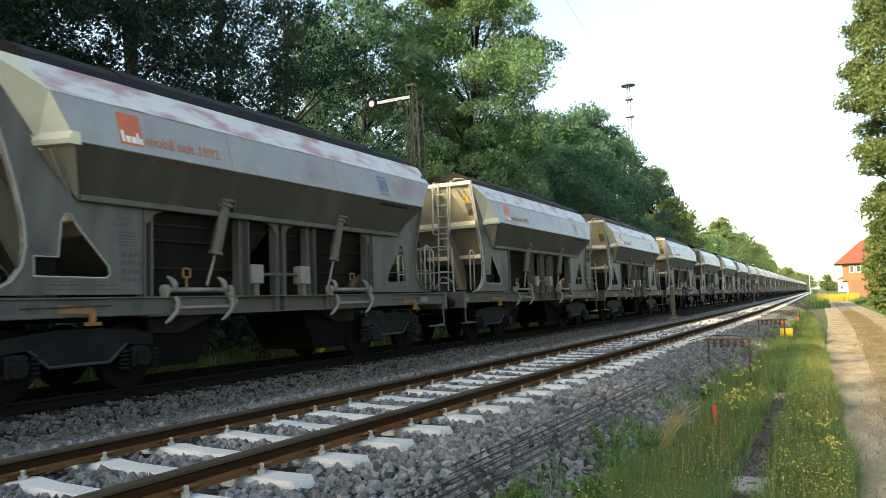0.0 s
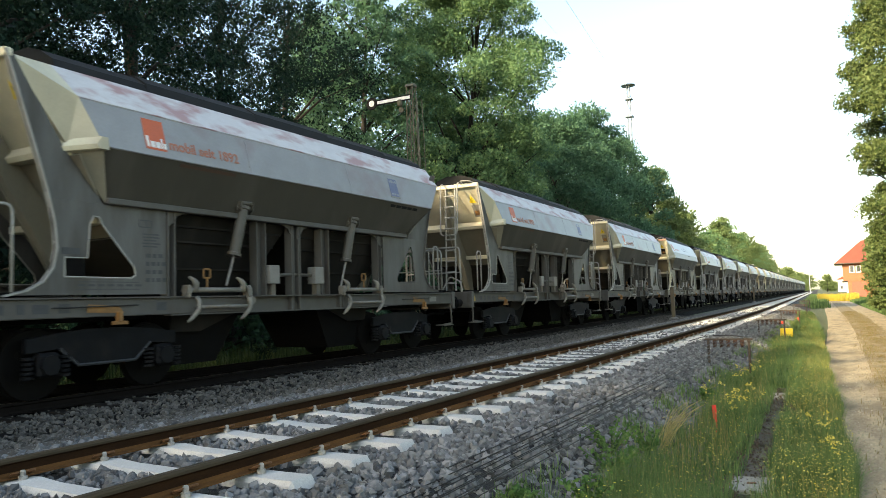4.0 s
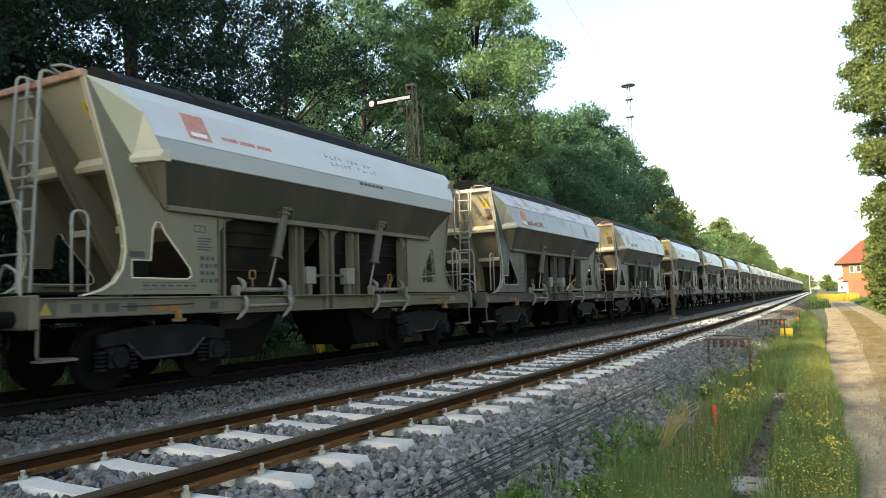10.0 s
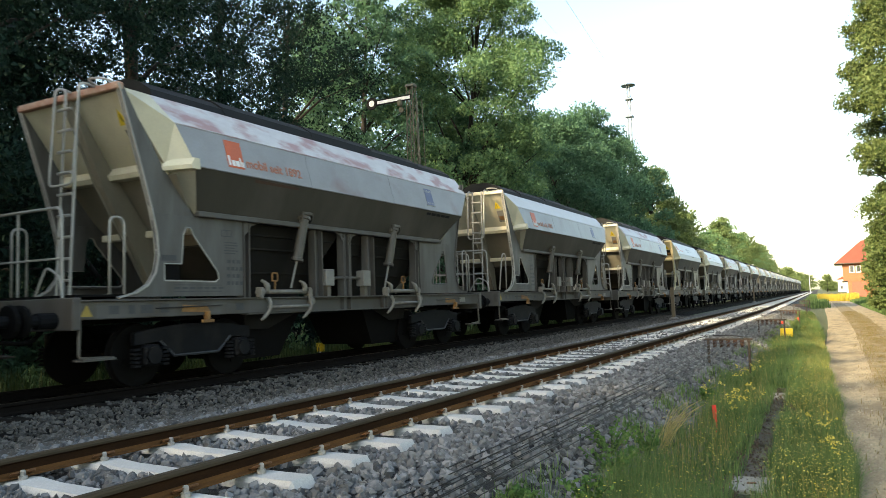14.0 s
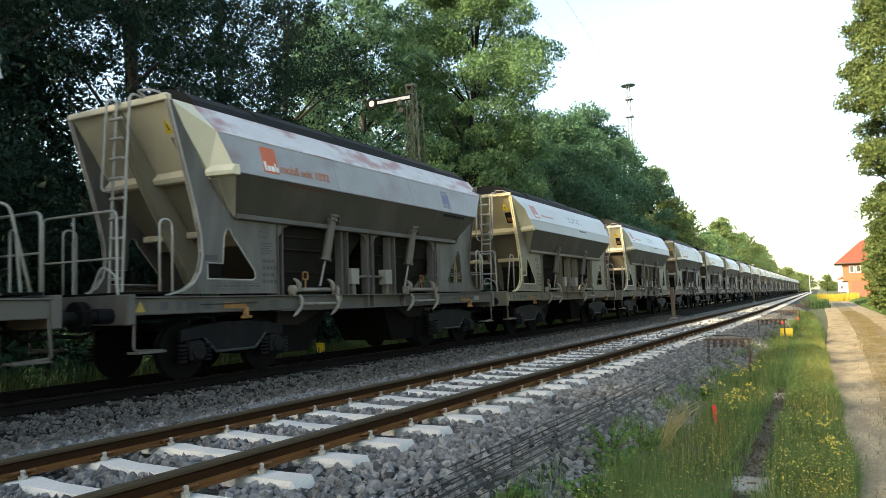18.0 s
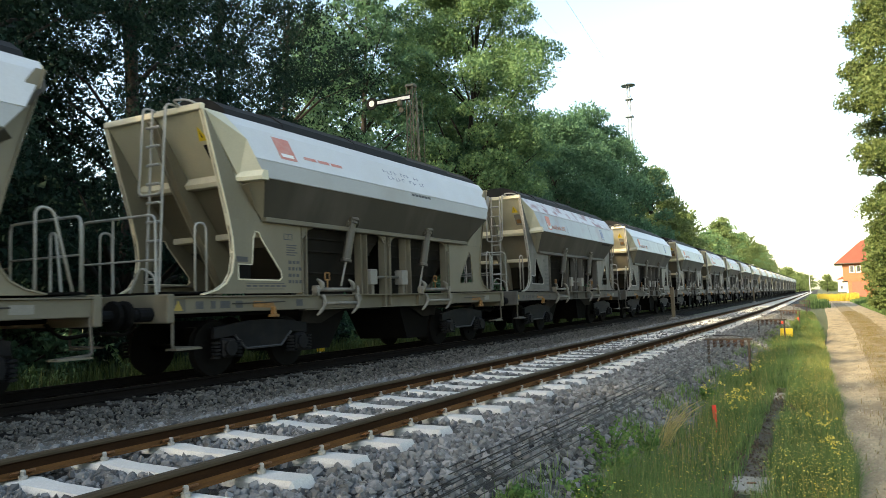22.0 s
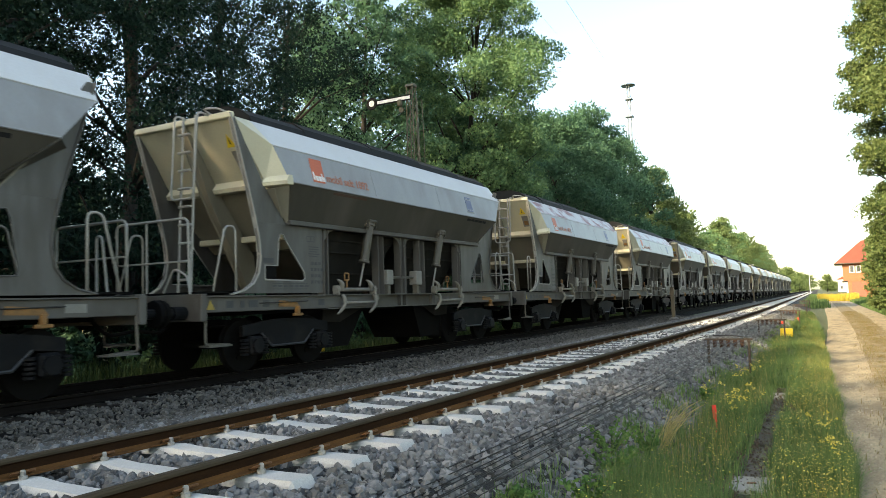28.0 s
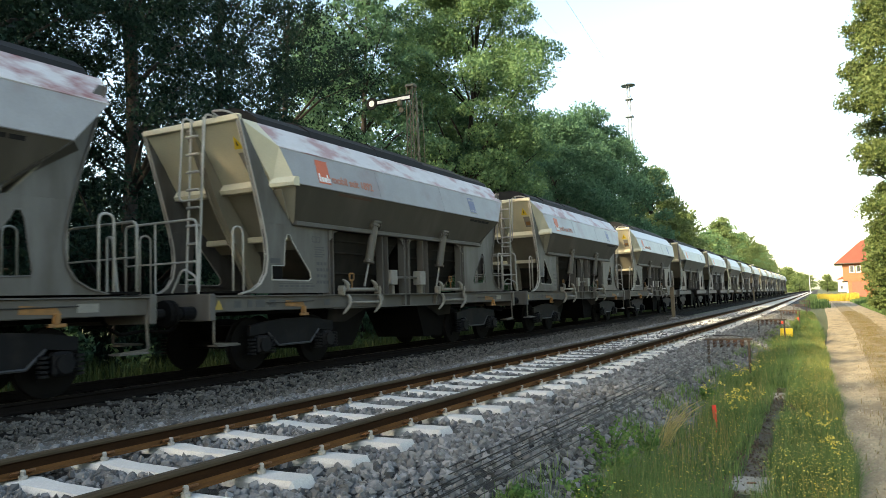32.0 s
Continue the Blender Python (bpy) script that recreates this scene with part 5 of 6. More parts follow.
def tree(s, lat, height, width, low, seed, leaf_mat, label, leaves=9000, leaf=0.11, z0=-0.6, lean=0.0, clumps=90, trunk_r=0.2, shape=1.0, core=0.10, core_leaf=2.1):
    """A tapered trunk with limbs and a crown of many leaves in clumps."""
    rng = np.random.default_rng(seed)
    x, y, _ = along(s, lat)
    root = thing("tree", label, "tree", "trees along the line", at=pose(x, y, z0))
    bm = bmesh.new()
    top = height * 0.86
    pts, rad = [], []
    for i in range(9):
        t = i / 8
        pts.append((lean * t * height + 0.25 * math.sin(3 * t + seed), 0.25 * math.cos(2.3 * t + seed) * t, t * top))
        rad.append(trunk_r * (1.25 - t) + 0.02)
    tube(pts, rad, 9, bm)
    centres, radii = [], []
    for i in range(clumps):
        t = rng.uniform(0, 1) ** 0.8
        zc = low + (height - low) * t
        profile = math.sin(math.pi * min(1.0, 0.22 + 0.78 * t)) ** 0.6 * shape + (1 - shape) * (1 - t)
        a = rng.uniform(0, 2 * math.pi)
        rr = width * 0.5 * max(profile, 0.15) * rng.uniform(0.02, 1.0) ** 0.55
        cx = lean * zc + rr * math.cos(a)
        centres.append((cx, rr * math.sin(a), zc))
        radii.append(width * rng.uniform(0.09, 0.17))
        if i % 5 == 0:
            k = min(8, max(1, int((zc - rr * 0.5) / top * 8)))
            p = Vector(pts[k])
            q = Vector(centres[-1])
            mid = p.lerp(q, 0.5) + Vector((0, 0, 0.12 * rr))
            tube([p, mid, q], [rad[k] * 0.5, rad[k] * 0.3, 0.015], 6, bm)
    part("trunk", bm, M_BARK, root, smooth=True)
    c, r = np.array(centres), np.array(radii)
    v, q = spray_cloud(rng, c, r, leaves, leaf)
    if core:
        axis = np.stack([lean * c[:, 2], c[:, 1] * 0, c[:, 2]], 1)
        v2, q2 = spray_cloud(rng, axis + (c - axis) * np.array([0.72, 0.72, 0.97]), r, int(leaves * core), leaf * core_leaf, 5)
        v, q = np.concatenate([v, v2]), np.concatenate([q, q2 + len(v)])
    part("crown", array_mesh("crown", v, q, leaf_mat, 3), None, root)
    return root


def lobed_tree(s, lat, height, low, reach, seed, leaf_mat, label, leaves, leaf, lobes=90, lobe=0.24, lean=0.0, z0=-0.6, trunk_r=0.22, limbs=9, belly=0.45, inner=0.35):
    """A broad tree: limbs that fork from the trunk, and a crown of separate leafy lobes with gaps between them."""
    rng = np.random.default_rng(seed)
    x, y, _ = along(s, lat)
    root = thing("tree", label, "tree", "trees along the line", at=pose(x, y, z0))
    bm = bmesh.new()
    pts, rad = [], []
    for i in range(8):
        t = i / 7
        pts.append(Vector((lean * t * height + 0.3 * math.sin(3.1 * t + seed), 0.3 * math.sin(2.3 * t + seed), t * height * 0.8)))
        rad.append(trunk_r * (1.2 - t) + 0.02)
    tube(pts, rad, 9, bm)
    centres, radii = [], []
    for i in range(lobes):
        t = (i + rng.uniform(0, 1)) / lobes
        zc = low + (height - low) * t
        env = math.sin(math.pi * min(1.0, max(0.0, (t + belly * 0.35) / (1 + belly * 0.35)) ** (0.6 + belly * 0.4))) ** 0.55
        a = rng.uniform(0, 2 * math.pi)
        r = reach * max(env, 0.25) * math.sqrt(rng.uniform(inner, 1.0)) * rng.uniform(0.85, 1.1)
        c = (lean * zc + r * math.cos(a), r * math.sin(a), zc)
        centres.append(c)
        radii.append(reach * lobe * rng.uniform(0.65, 1.3))
        if i % max(1, lobes // (limbs * 4)) == 0:
            k = min(6, max(1, int((zc - r * 0.7) / (height * 0.8) * 7)))
            p, q = pts[k], Vector(c)
            m1, m2 = p.lerp(q, 0.35) + Vector((0, 0, 0.10 * r)), p.lerp(q, 0.7) + Vector((0, 0, 0.08 * r))
            tube([p, m1, m2, q], [rad[k] * 0.55, rad[k] * 0.40, rad[k] * 0.25, 0.015], 6, bm)
    part("trunk", bm, M_BARK, root, smooth=True)
    c, r = np.array(centres), np.array(radii)
    pick = rng.choice(lobes, leaves, p=(r ** 2) / (r ** 2).sum())
    d = rng.normal(size=(leaves, 3))
    d /= np.linalg.norm(d, axis=1)[:, None]
    d[:, 2] = np.abs(d[:, 2]) * np.where(rng.uniform(0, 1, leaves) < 0.68, 1, -0.6)
    lump = 1 + 0.28 * np.sin(d[:, 0] * 7 + pick) * np.sin(d[:, 1] * 6 + 2 * pick)
    p = c[pick] + d * (r[pick] * lump * rng.uniform(0.45, 1.15, leaves) ** 0.6)[:, None] * np.array([1, 1, 0.72])
    shape = np.array([(-1, -0.35, 0), (1, -0.3, 0), (0.15, 0.8, 0)])
    sz = leaf * rng.uniform(0.6, 1.4, leaves)
    v = np.einsum("nij,kj->nki", random_turns(rng, leaves), shape) * sz[:, None, None] + p[:, None]
    part("crown", array_mesh("crown", v.reshape(-1, 3), np.arange(leaves * 3).reshape(leaves, 3), leaf_mat, 3), None, root)
    return root


DARK = "tall deciduous tree behind the train, leaf colour darkened for shade"
MID = "broad green deciduous tree behind the train"
FAR = "distant green tree along the railway line"
HEDGE = "dense olive-green tree beside the sandy road"
LEFT = ((5.5, -15.0, 17, 9.5, 1.5, 54000, 0.060, 0.09), (10.5, -14.0, 14.5, 8.5, 2.5, 50000, 0.056, 0.006), (0.5, -17.5, 17, 9.5, 1.0, 26000, 0.075, 0.09), (14.5, -18.5, 17, 9.5, 1.0, 38000, 0.066, 0.006),
        (17.5, -17.0, 16.5, 8.5, 1.5, 36000, 0.060, 0.008), (23.5, -19.0, 18, 9.5, 1.0, 28000, 0.070, 0.004), (8.0, -22.0, 15, 9.5, 0.8, 24000, 0.09, 0.05), (1.0, -23.0, 15, 10, 0.5, 18000, 0.10, 0.05),
        (13.0, -24.5, 13, 9.0, 0.5, 18000, 0.10, 0.06), (11.0, -21.0, 12.5, 6.5, 0.8, 22000, 0.075, 0.05))
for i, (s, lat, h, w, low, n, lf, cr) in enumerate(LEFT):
    tree(s, lat, h, w, low, 11 + i, M_SHADE_LEAF, DARK, n, lf, clumps=120, core=cr)
for i, (s, lat, h, w) in enumerate(((29.5, -18.6, 20.0, 8.5), (33.0, -24.0, 19, 9.5))):
    tree(s, lat, h, w, 0.8, 230 + i, M_LEAF_MID, "slim green tree in the wood behind the train", 44000, 0.080, clumps=140, core=0.09)
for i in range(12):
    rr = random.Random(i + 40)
    tree(-12 + i * 4.6, -21.5 - rr.uniform(0, 4), rr.uniform(6.5, 9.0), 7, 0.1, 260 + i, M_SHADE_LEAF, "dense shrub under the trees, leaf colour darkened for shade", 12000, 0.12, clumps=70, trunk_r=0.08, core=0.08)
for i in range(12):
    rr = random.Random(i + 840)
    tree(-2 + i * 3.4, -28.5 - rr.uniform(0, 2), rr.uniform(4.5, 6.0), 6.5, 0.0, 860 + i, M_SHADE_LEAF, "dense shrub under the trees, leaf colour darkened for shade", 3500, 0.17, clumps=60, trunk_r=0.06)
for i in range(11):
    rr = random.Random(i + 60)
    tree(1.0 + i * 3.1, -12.6 - rr.uniform(0, 1.2), rr.uniform(1.8, 2.8), 3.4, 0.0, 560 + i, M_SHADE_LEAF if i % 2 else M_LEAF_MID, "low leafy shrub at the edge of the wood", 7000, 0.07, clumps=45, trunk_r=0.04)
lobed_tree(35.9, -17.0, 22.5, 6.0, 5.9, 37, M_LEAF, MID, 170000, 0.080, lobes=170, lobe=0.185, lean=0.09, trunk_r=0.22, limbs=9, inner=0.10)
lobed_tree(37.0, -15.2, 11.5, 2.0, 3.6, 38, M_LEAF_MID, MID, 60000, 0.085, lobes=60, lobe=0.30)
lobed_tree(40.5, -19.5, 15.0, 2.0, 4.6, 237, M_LEAF_MID, MID, 45000, 0.10, lobes=60, lobe=0.28)
lobed_tree(45.0, -18.5, 13.5, 1.0, 4.6, 20, M_LEAF_MID, MID, 40000, 0.11, lobes=60, lobe=0.30)
lobed_tree(53.0, -15.6, 15.6, 0.6, 5.2, 39, M_LEAF_MID, MID, 80000, 0.105, lobes=100, lobe=0.26, inner=0.5)
lobed_tree(62.0, -15.5, 18.0, 0.6, 5.4, 21, M_LEAF_MID, MID, 80000, 0.115, lobes=100, lobe=0.26, inner=0.5)
lobed_tree(73.0, -15.3, 17.4, 0.6, 5.4, 22, M_LEAF_MID, MID, 60000, 0.13, lobes=90, lobe=0.26, inner=0.5)
lobed_tree(86.0, -15.0, 16.0, 0.6, 5.0, 23, M_LEAF_LIGHT, FAR, 34000, 0.15, lobes=70, lobe=0.26)
for i in range(17):
    rr = random.Random(i)
    s = 98 + i * 17
    tall = 12.5 if s < 150 else 17.5 if s < 330 else 13
    tree(s, -15.5 - rr.uniform(0, 3), tall + rr.uniform(-1.5, 2.5), 11, 0.4, 40 + i, M_LEAF_LIGHT if i % 3 else M_LEAF, FAR, 14000, 0.15, clumps=70, core_leaf=2.2)
for i, (s, l, h, low, reach, n) in enumerate(((28, 7.8, 18, 1.0, 3.5, 110000), (35, 7.4, 17, 6.6, 3.3, 110000), (36.5, 7.4, 8.4, 2.0, 2.5, 60000), (22, 8.6, 16, 1.0, 4.0, 50000), (16, 9.4, 14, 1.0, 4.0, 18000),
                                              (43, 7.0, 5.4, 0.2, 2.2, 60000), (51, 7.9, 7.0, 0.2, 2.5, 40000), (37, 6.7, 4.6, 0.1, 1.8, 50000), (31, 7.1, 4.4, 0.1, 1.8, 36000), (10, 9.6, 13, 0.5, 3.8, 9000), (61, 8.9, 8.0, 0.3, 2.6, 18000))):
    lobed_tree(s, l, h, low, reach, 70 + i, M_LEAF_HEDGE, HEDGE, n, 0.062, lobes=130, lobe=0.20, z0=-0.45, belly=0.8, inner=0.40, trunk_r=0.16)
for i in range(9):
    rr = random.Random(i + 700)
    tree(400 + i * 45, -11.0 + i * 0.8 - rr.uniform(0, 4), rr.uniform(11, 15), 13, 0.3, 720 + i, M_LEAF_LIGHT, FAR, 3000, 0.34, clumps=40)
# the wood is carried on behind the camera: unseen trees added to shade the tracks
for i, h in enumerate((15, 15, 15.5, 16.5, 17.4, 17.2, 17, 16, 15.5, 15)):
    tree(-5 - i * 5.4, -12.5 - (i % 2) * 1.2, h, 9.5, 1.0, 100 + i, M_SHADE_LEAF, "tall unseen tree added further back to shade the tracks", 7000 if i < 3 else 5000, 0.20, clumps=80, core=0.12)


# ---- grass and weeds ----
def trough_lat(s):
    return np.interp(s, [-4, 2.8, 5.5, 7.5, 10.7, 20, 40, 90], [2.76, 2.59, 2.50, 2.45, 2.33, 2.0, 1.5, 1.0])


def blades(name, rng, s, lat, z, height, width, material, label, droop=0.5):
    """Grass: bent, tapered blades, each of three faces."""
    n = len(s)
    x, y, _ = along_many(s, lat)
    h = height * rng.uniform(0.55, 1.35, n)
    a = rng.uniform(0, 2 * np.pi, n)
    side = np.stack([np.cos(a), np.sin(a), np.zeros(n)], 1)
    fwd = np.stack([-np.sin(a), np.cos(a), np.zeros(n)], 1)
    lean = (rng.uniform(0.05, 1.0, n) ** 1.5 * droop)[:, None]
    base = np.stack([x, y, z], 1)
    up = np.array([0, 0, 1.0])
    w = (width * rng.uniform(0.6, 1.4, n))[:, None]
    hh = h[:, None]
    mid = base + up * hh * 0.55 + fwd * hh * lean * 0.35
    tip = base + up * hh * (1 - 0.3 * lean) + fwd * hh * lean
    v = np.stack([base - side * w, base + side * w, mid - side * w * 0.7, mid + side * w * 0.7, tip], 1)
    f = np.array([(0, 1, 3), (0, 3, 2), (2, 3, 4)])[None] + (np.arange(n) * 5)[:, None, None]
    return tagged(new(name, array_mesh(name, v.reshape(-1, 3), f.reshape(-1, 3), material)), label, "grass", kind="stuff")


def patchy(rng, s, lat, scale=0.6, keep=0.0):
    """Thins plants out into uneven tufts."""
    val = np.array([noise.noise(Vector((a * scale, b * scale * 1.6, 7.3))) for a, b in zip(s, lat)])
    return val + rng.uniform(-0.35, 0.35, len(s)) > keep


def strew(rng, n, s0, s1, lo, hi, power=1.7):
    """Places thinning out with distance, between two lateral limits that may depend on s."""
    s = s0 + (s1 - s0) * rng.uniform(0, 1, n) ** power
    a, b = lo(s), hi(s)
    return s, a + (b - a) * rng.uniform(0, 1, n)


rng = np.random.default_rng(21)
EDGE_L = lambda s: np.full_like(s, 1.62) + 0.12 * np.sin(s * 1.3)
EDGE_T1 = lambda s: trough_lat(s) - 0.12 + 0.05 * np.sin(s * 3.1)
EDGE_T2 = lambda s: trough_lat(s) + 0.11 + 0.05 * np.sin(s * 2.3)
EDGE_R = lambda s: np.interp(s, [2, 6, 10, 17, 29, 45], [3.30, 3.17, 3.0, 2.77, 2.43, 2.0]) + 0.03 * np.sin(s * 1.9)
for lo, hi, n, where in ((EDGE_L, EDGE_T1, 130000, "between the ballast and the cable trough"), (EDGE_T2, EDGE_R, 120000, "between the cable trough and the road")):
    s, lat = strew(rng, n, -1.5, 45, lo, hi, 2.3)
    ok = patchy(rng, s, lat, 0.9, -0.3)
    s, lat = s[ok], lat[ok]
    tall = 0.17 + 0.17 * np.array([noise.noise(Vector((a * 0.8, b * 2.0, 1.7))) + 0.4 for a, b in zip(s, lat)])
    blades("grass", rng, s, lat, ground_z(lat) - 0.01, tall, 0.0014 + 0.00012 * s, M_GRASS, "tall uneven green grass " + where, 0.9)
    s, lat = strew(rng, n // 22, -1.5, 40, lo, hi, 2.0)
    blades("dry_grass", rng, s, lat, ground_z(lat) - 0.01, 0.34, 0.0011, M_STRAW, "thin dry grass stalks " + where, 0.5)
    s, lat = strew(rng, 9000, -1.0, 22, lo, hi, 1.8)
    x, y, _ = along_many(s, lat)
    v, q = leaf_cloud(rng, np.stack([x, y, ground_z(lat) + rng.uniform(0.02, 0.15, len(s))], 1), np.full(len(s), 0.02), 1, 0.014)
    tagged(new("herbs", array_mesh("herbs", v, q, M_HERB, 4)), "low broad-leaved herbs among the grass", "plants", kind="stuff")
s, lat = strew(rng, 9000, 8.5, 40, lambda s: trough_lat(s) - 0.2, lambda s: trough_lat(s) + 0.2, 1.5)
ok = patchy(rng, s, lat, 1.4, -0.05)
blades("grass", rng, s[ok], lat[ok], np.full(ok.sum(), -0.42), 0.17, 0.004, M_GRASS, "grass growing over the lids of the cable trough", 0.9)
s, lat = strew(rng, 15000, -1, 30, lambda s: np.full_like(s, 1.30), lambda s: np.full_like(s, 1.75), 1.8)
ok = patchy(rng, s, lat, 1.3, 0.0)
s, lat = s[ok], lat[ok]
blades("grass", rng, s, lat, bed_z(lat), 0.13, 0.0035, M_GRASS, "sparse grass growing into the ballast shoulder", 0.8)
s, lat = strew(rng, 40000, 5, 110, lambda s: np.full_like(s, 5.5), lambda s: np.full_like(s, 8.5), 1.3)
blades("grass", rng, s, lat, ground_z(lat) - 0.02, 0.32, 0.010, M_GRASS, "bright grass verge under the roadside trees")
s, lat = strew(rng, 30000, -4, 70, lambda s: np.full_like(s, -15.0), lambda s: np.full_like(s, -8.7), 1.3)
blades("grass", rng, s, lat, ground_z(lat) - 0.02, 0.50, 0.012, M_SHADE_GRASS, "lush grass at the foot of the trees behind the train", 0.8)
s, lat = strew(rng, 5000, 60, 180, lambda s: np.full_like(s, 1.0), lambda s: np.full_like(s, 3.2), 1.0)
blades("grass", rng, s, lat, ground_z(lat) - 0.02, 0.45, 0.03, M_GRASS, "far grass beside the line")
s, lat = strew(rng, 9000, 92, 112, lambda s: np.full_like(s, 2.3), lambda s: np.full_like(s, 6.5), 1.0)
blades("crop_field", rng, s, lat, ground_z(lat), 0.75, 0.02, M_FIELD, "sunlit yellow strip of ripe grass by the brick house", 0.4)


def flower_mesh(rng, s, lat, z, size):
    n = len(s)
    x, y, _ = along_many(s, lat)
    t = random_turns(rng, n)
    k = 6
    ring = np.array([(math.cos(a), math.sin(a), 0.25 * (i % 2)) for i, a in enumerate(np.arange(k) * 2 * math.pi / k)])
    fan = np.concatenate([[(0, 0, -0.1)], ring])
    tilt = t * 0.35 + np.eye(3)[None] * 0.65
    v = np.einsum("nij,kj->nki", tilt, fan) * (size * rng.uniform(0.6, 1.3, n))[:, None, None] + np.stack([x, y, z], 1)[:, None]
    f = np.array([(0, 1 + i, 1 + (i + 1) % k) for i in range(k)])[None] + (np.arange(n) * (k + 1))[:, None, None]
    return v.reshape(-1, 3), f.reshape(-1, 3)


for lo, hi, n, where in ((EDGE_L, EDGE_T1, 13000, "left of the trough"), (EDGE_T2, EDGE_R, 24000, "beside the road")):
    s, lat = strew(rng, n, -0.5, 26, lo, hi, 2.0)
    ok = patchy(rng, s, lat, 1.2, 0.02)
    s, lat = s[ok], lat[ok]
    v, f = flower_mesh(rng, s, lat, ground_z(lat) + rng.uniform(0.10, 0.38, len(s)), 0.0066)
    tagged(new("flowers", array_mesh("flowers", v, f, M_FLOWER)), "many small yellow meadow flowers in the grass", "flowers", kind="stuff")


def weed(s, lat, seed, height, width, leaf, count, label, material=None, z=None):
    """A leafy weed: stems with leaves along them."""
    rg = np.random.default_rng(seed)
    x, y, _ = along(s, lat)
    z = float(ground_z(lat)) if z is None else z
    root = thing("weed", label, "plant", "weeds beside the track", at=pose(x, y, z))
    bm = bmesh.new()
    cs = []
    for k in range(max(3, count // 14)):
        a, l = rg.uniform(0, 6.28), rg.uniform(0.3, 1.0)
        tip = Vector((math.cos(a) * width * l * 0.5, math.sin(a) * width * l * 0.5, height * rg.uniform(0.6, 1.0)))
        tube([(0, 0, 0), tip * 0.5 + Vector((0, 0, height * 0.12)), tip], [0.006, 0.005, 0.003], 5, bm)
        for t in np.linspace(0.3, 1.0, 14):
            cs.append(tuple(tip * t + Vector((0, 0, height * 0.1 * (1 - t)))))
    tagged(part("stem", bm, M_GRASS, root), kind="stuff")
    v, q = leaf_cloud(rg, np.array(cs), np.full(len(cs), leaf * 1.3), 1, leaf)
    part("leaves", array_mesh("leaves", v, q, material or M_LEAF_LIGHT, 4), None, root)
    return root


for k, (s, lat, h, wd) in enumerate(((3.1, 1.50, 0.30, 0.6), (2.7, 1.62, 0.28, 0.55), (1.7, 1.75, 0.28, 0.45), (3.5, 1.70, 0.26, 0.35), (1.3, 1.45, 0.18, 0.3), (6.9, 1.62, 0.22, 0.3), (0.9, 1.75, 0.2, 0.35))):
    weed(s, lat, 300 + k, h, wd, 0.022, 190, "broad-leaved green weed at the edge of the ballast", M_HERB, z=-0.42 if lat > 1.5 else -0.33)
for k in range(16):
    rr = random.Random(900 + k)
    weed(3 + k * 2.6, -9.3 - rr.uniform(0, 1.6), 400 + k, rr.uniform(0.5, 1.1), 1.1, 0.07, 120, "leafy green undergrowth plant behind the train", M_LEAF if k % 3 else M_SHADE_LEAF)

for k, (s0, lat0) in enumerate(((5.9, 2.12), (6.3, 2.2), (5.2, 2.2), (8.4, 1.9), (9.4, 1.95), (4.4, 3.0), (3.6, 3.12), (6.6, 1.75))):
    rg = np.random.default_rng(600 + k)
    x, y, _ = along(s0, lat0)
    plant = thing("golden_plant", "tall golden-flowered plant in the grass", "plant", "golden plants in the grass", at=pose(x, y, float(ground_z(lat0))))
    bm = bmesh.new()
    heads = []
    for j in range(7):
        tip = Vector((rg.normal(0, 0.07), rg.normal(0, 0.07), rg.uniform(0.30, 0.44)))
        tube([(0, 0, 0), tip * 0.5 + Vector((0, 0, 0.03)), tip], [0.004, 0.003, 0.002], 5, bm)
        heads += [tip + Vector(rg.normal(0, 0.012, 3)) for _ in range(6)]
    tagged(part("stem", bm, M_GRASS, plant), kind="stuff")
    v, q = leaf_cloud(rg, np.array(heads), np.full(len(heads), 0.010), 3, 0.008)
    tagged(part("flower_head", array_mesh("flower_head", v, q, M_FLOWER, 4), None, plant), kind="stuff")

# a bent tuft of straw-coloured grass
rg = np.random.default_rng(77)
bm = bmesh.new()
for k in range(30):
    b = Vector((rg.normal(0, 0.03), rg.normal(0, 0.04), 0))
    d = Vector((rg.uniform(0.10, 0.34), rg.uniform(0.15, 0.55), 0))
    h = rg.uniform(0.28, 0.46)
    tube([b, b + d * 0.3 + Vector((0, 0, h * 0.5)), b + d * 0.7 + Vector((0, 0, h * 0.88)), b + d * 1.05 + Vector((0, 0, h))], [0.0026, 0.0024, 0.0018, 0.0009], 4, bm)
x, y, th = along(3.9, 1.72)
straw = thing("straw_tuft", "bent tuft of dry straw-yellow grass", "grass tuft", at=pose(x, y, -0.46))
tagged(part("straw", bm, M_STRAW, straw), kind="stuff")


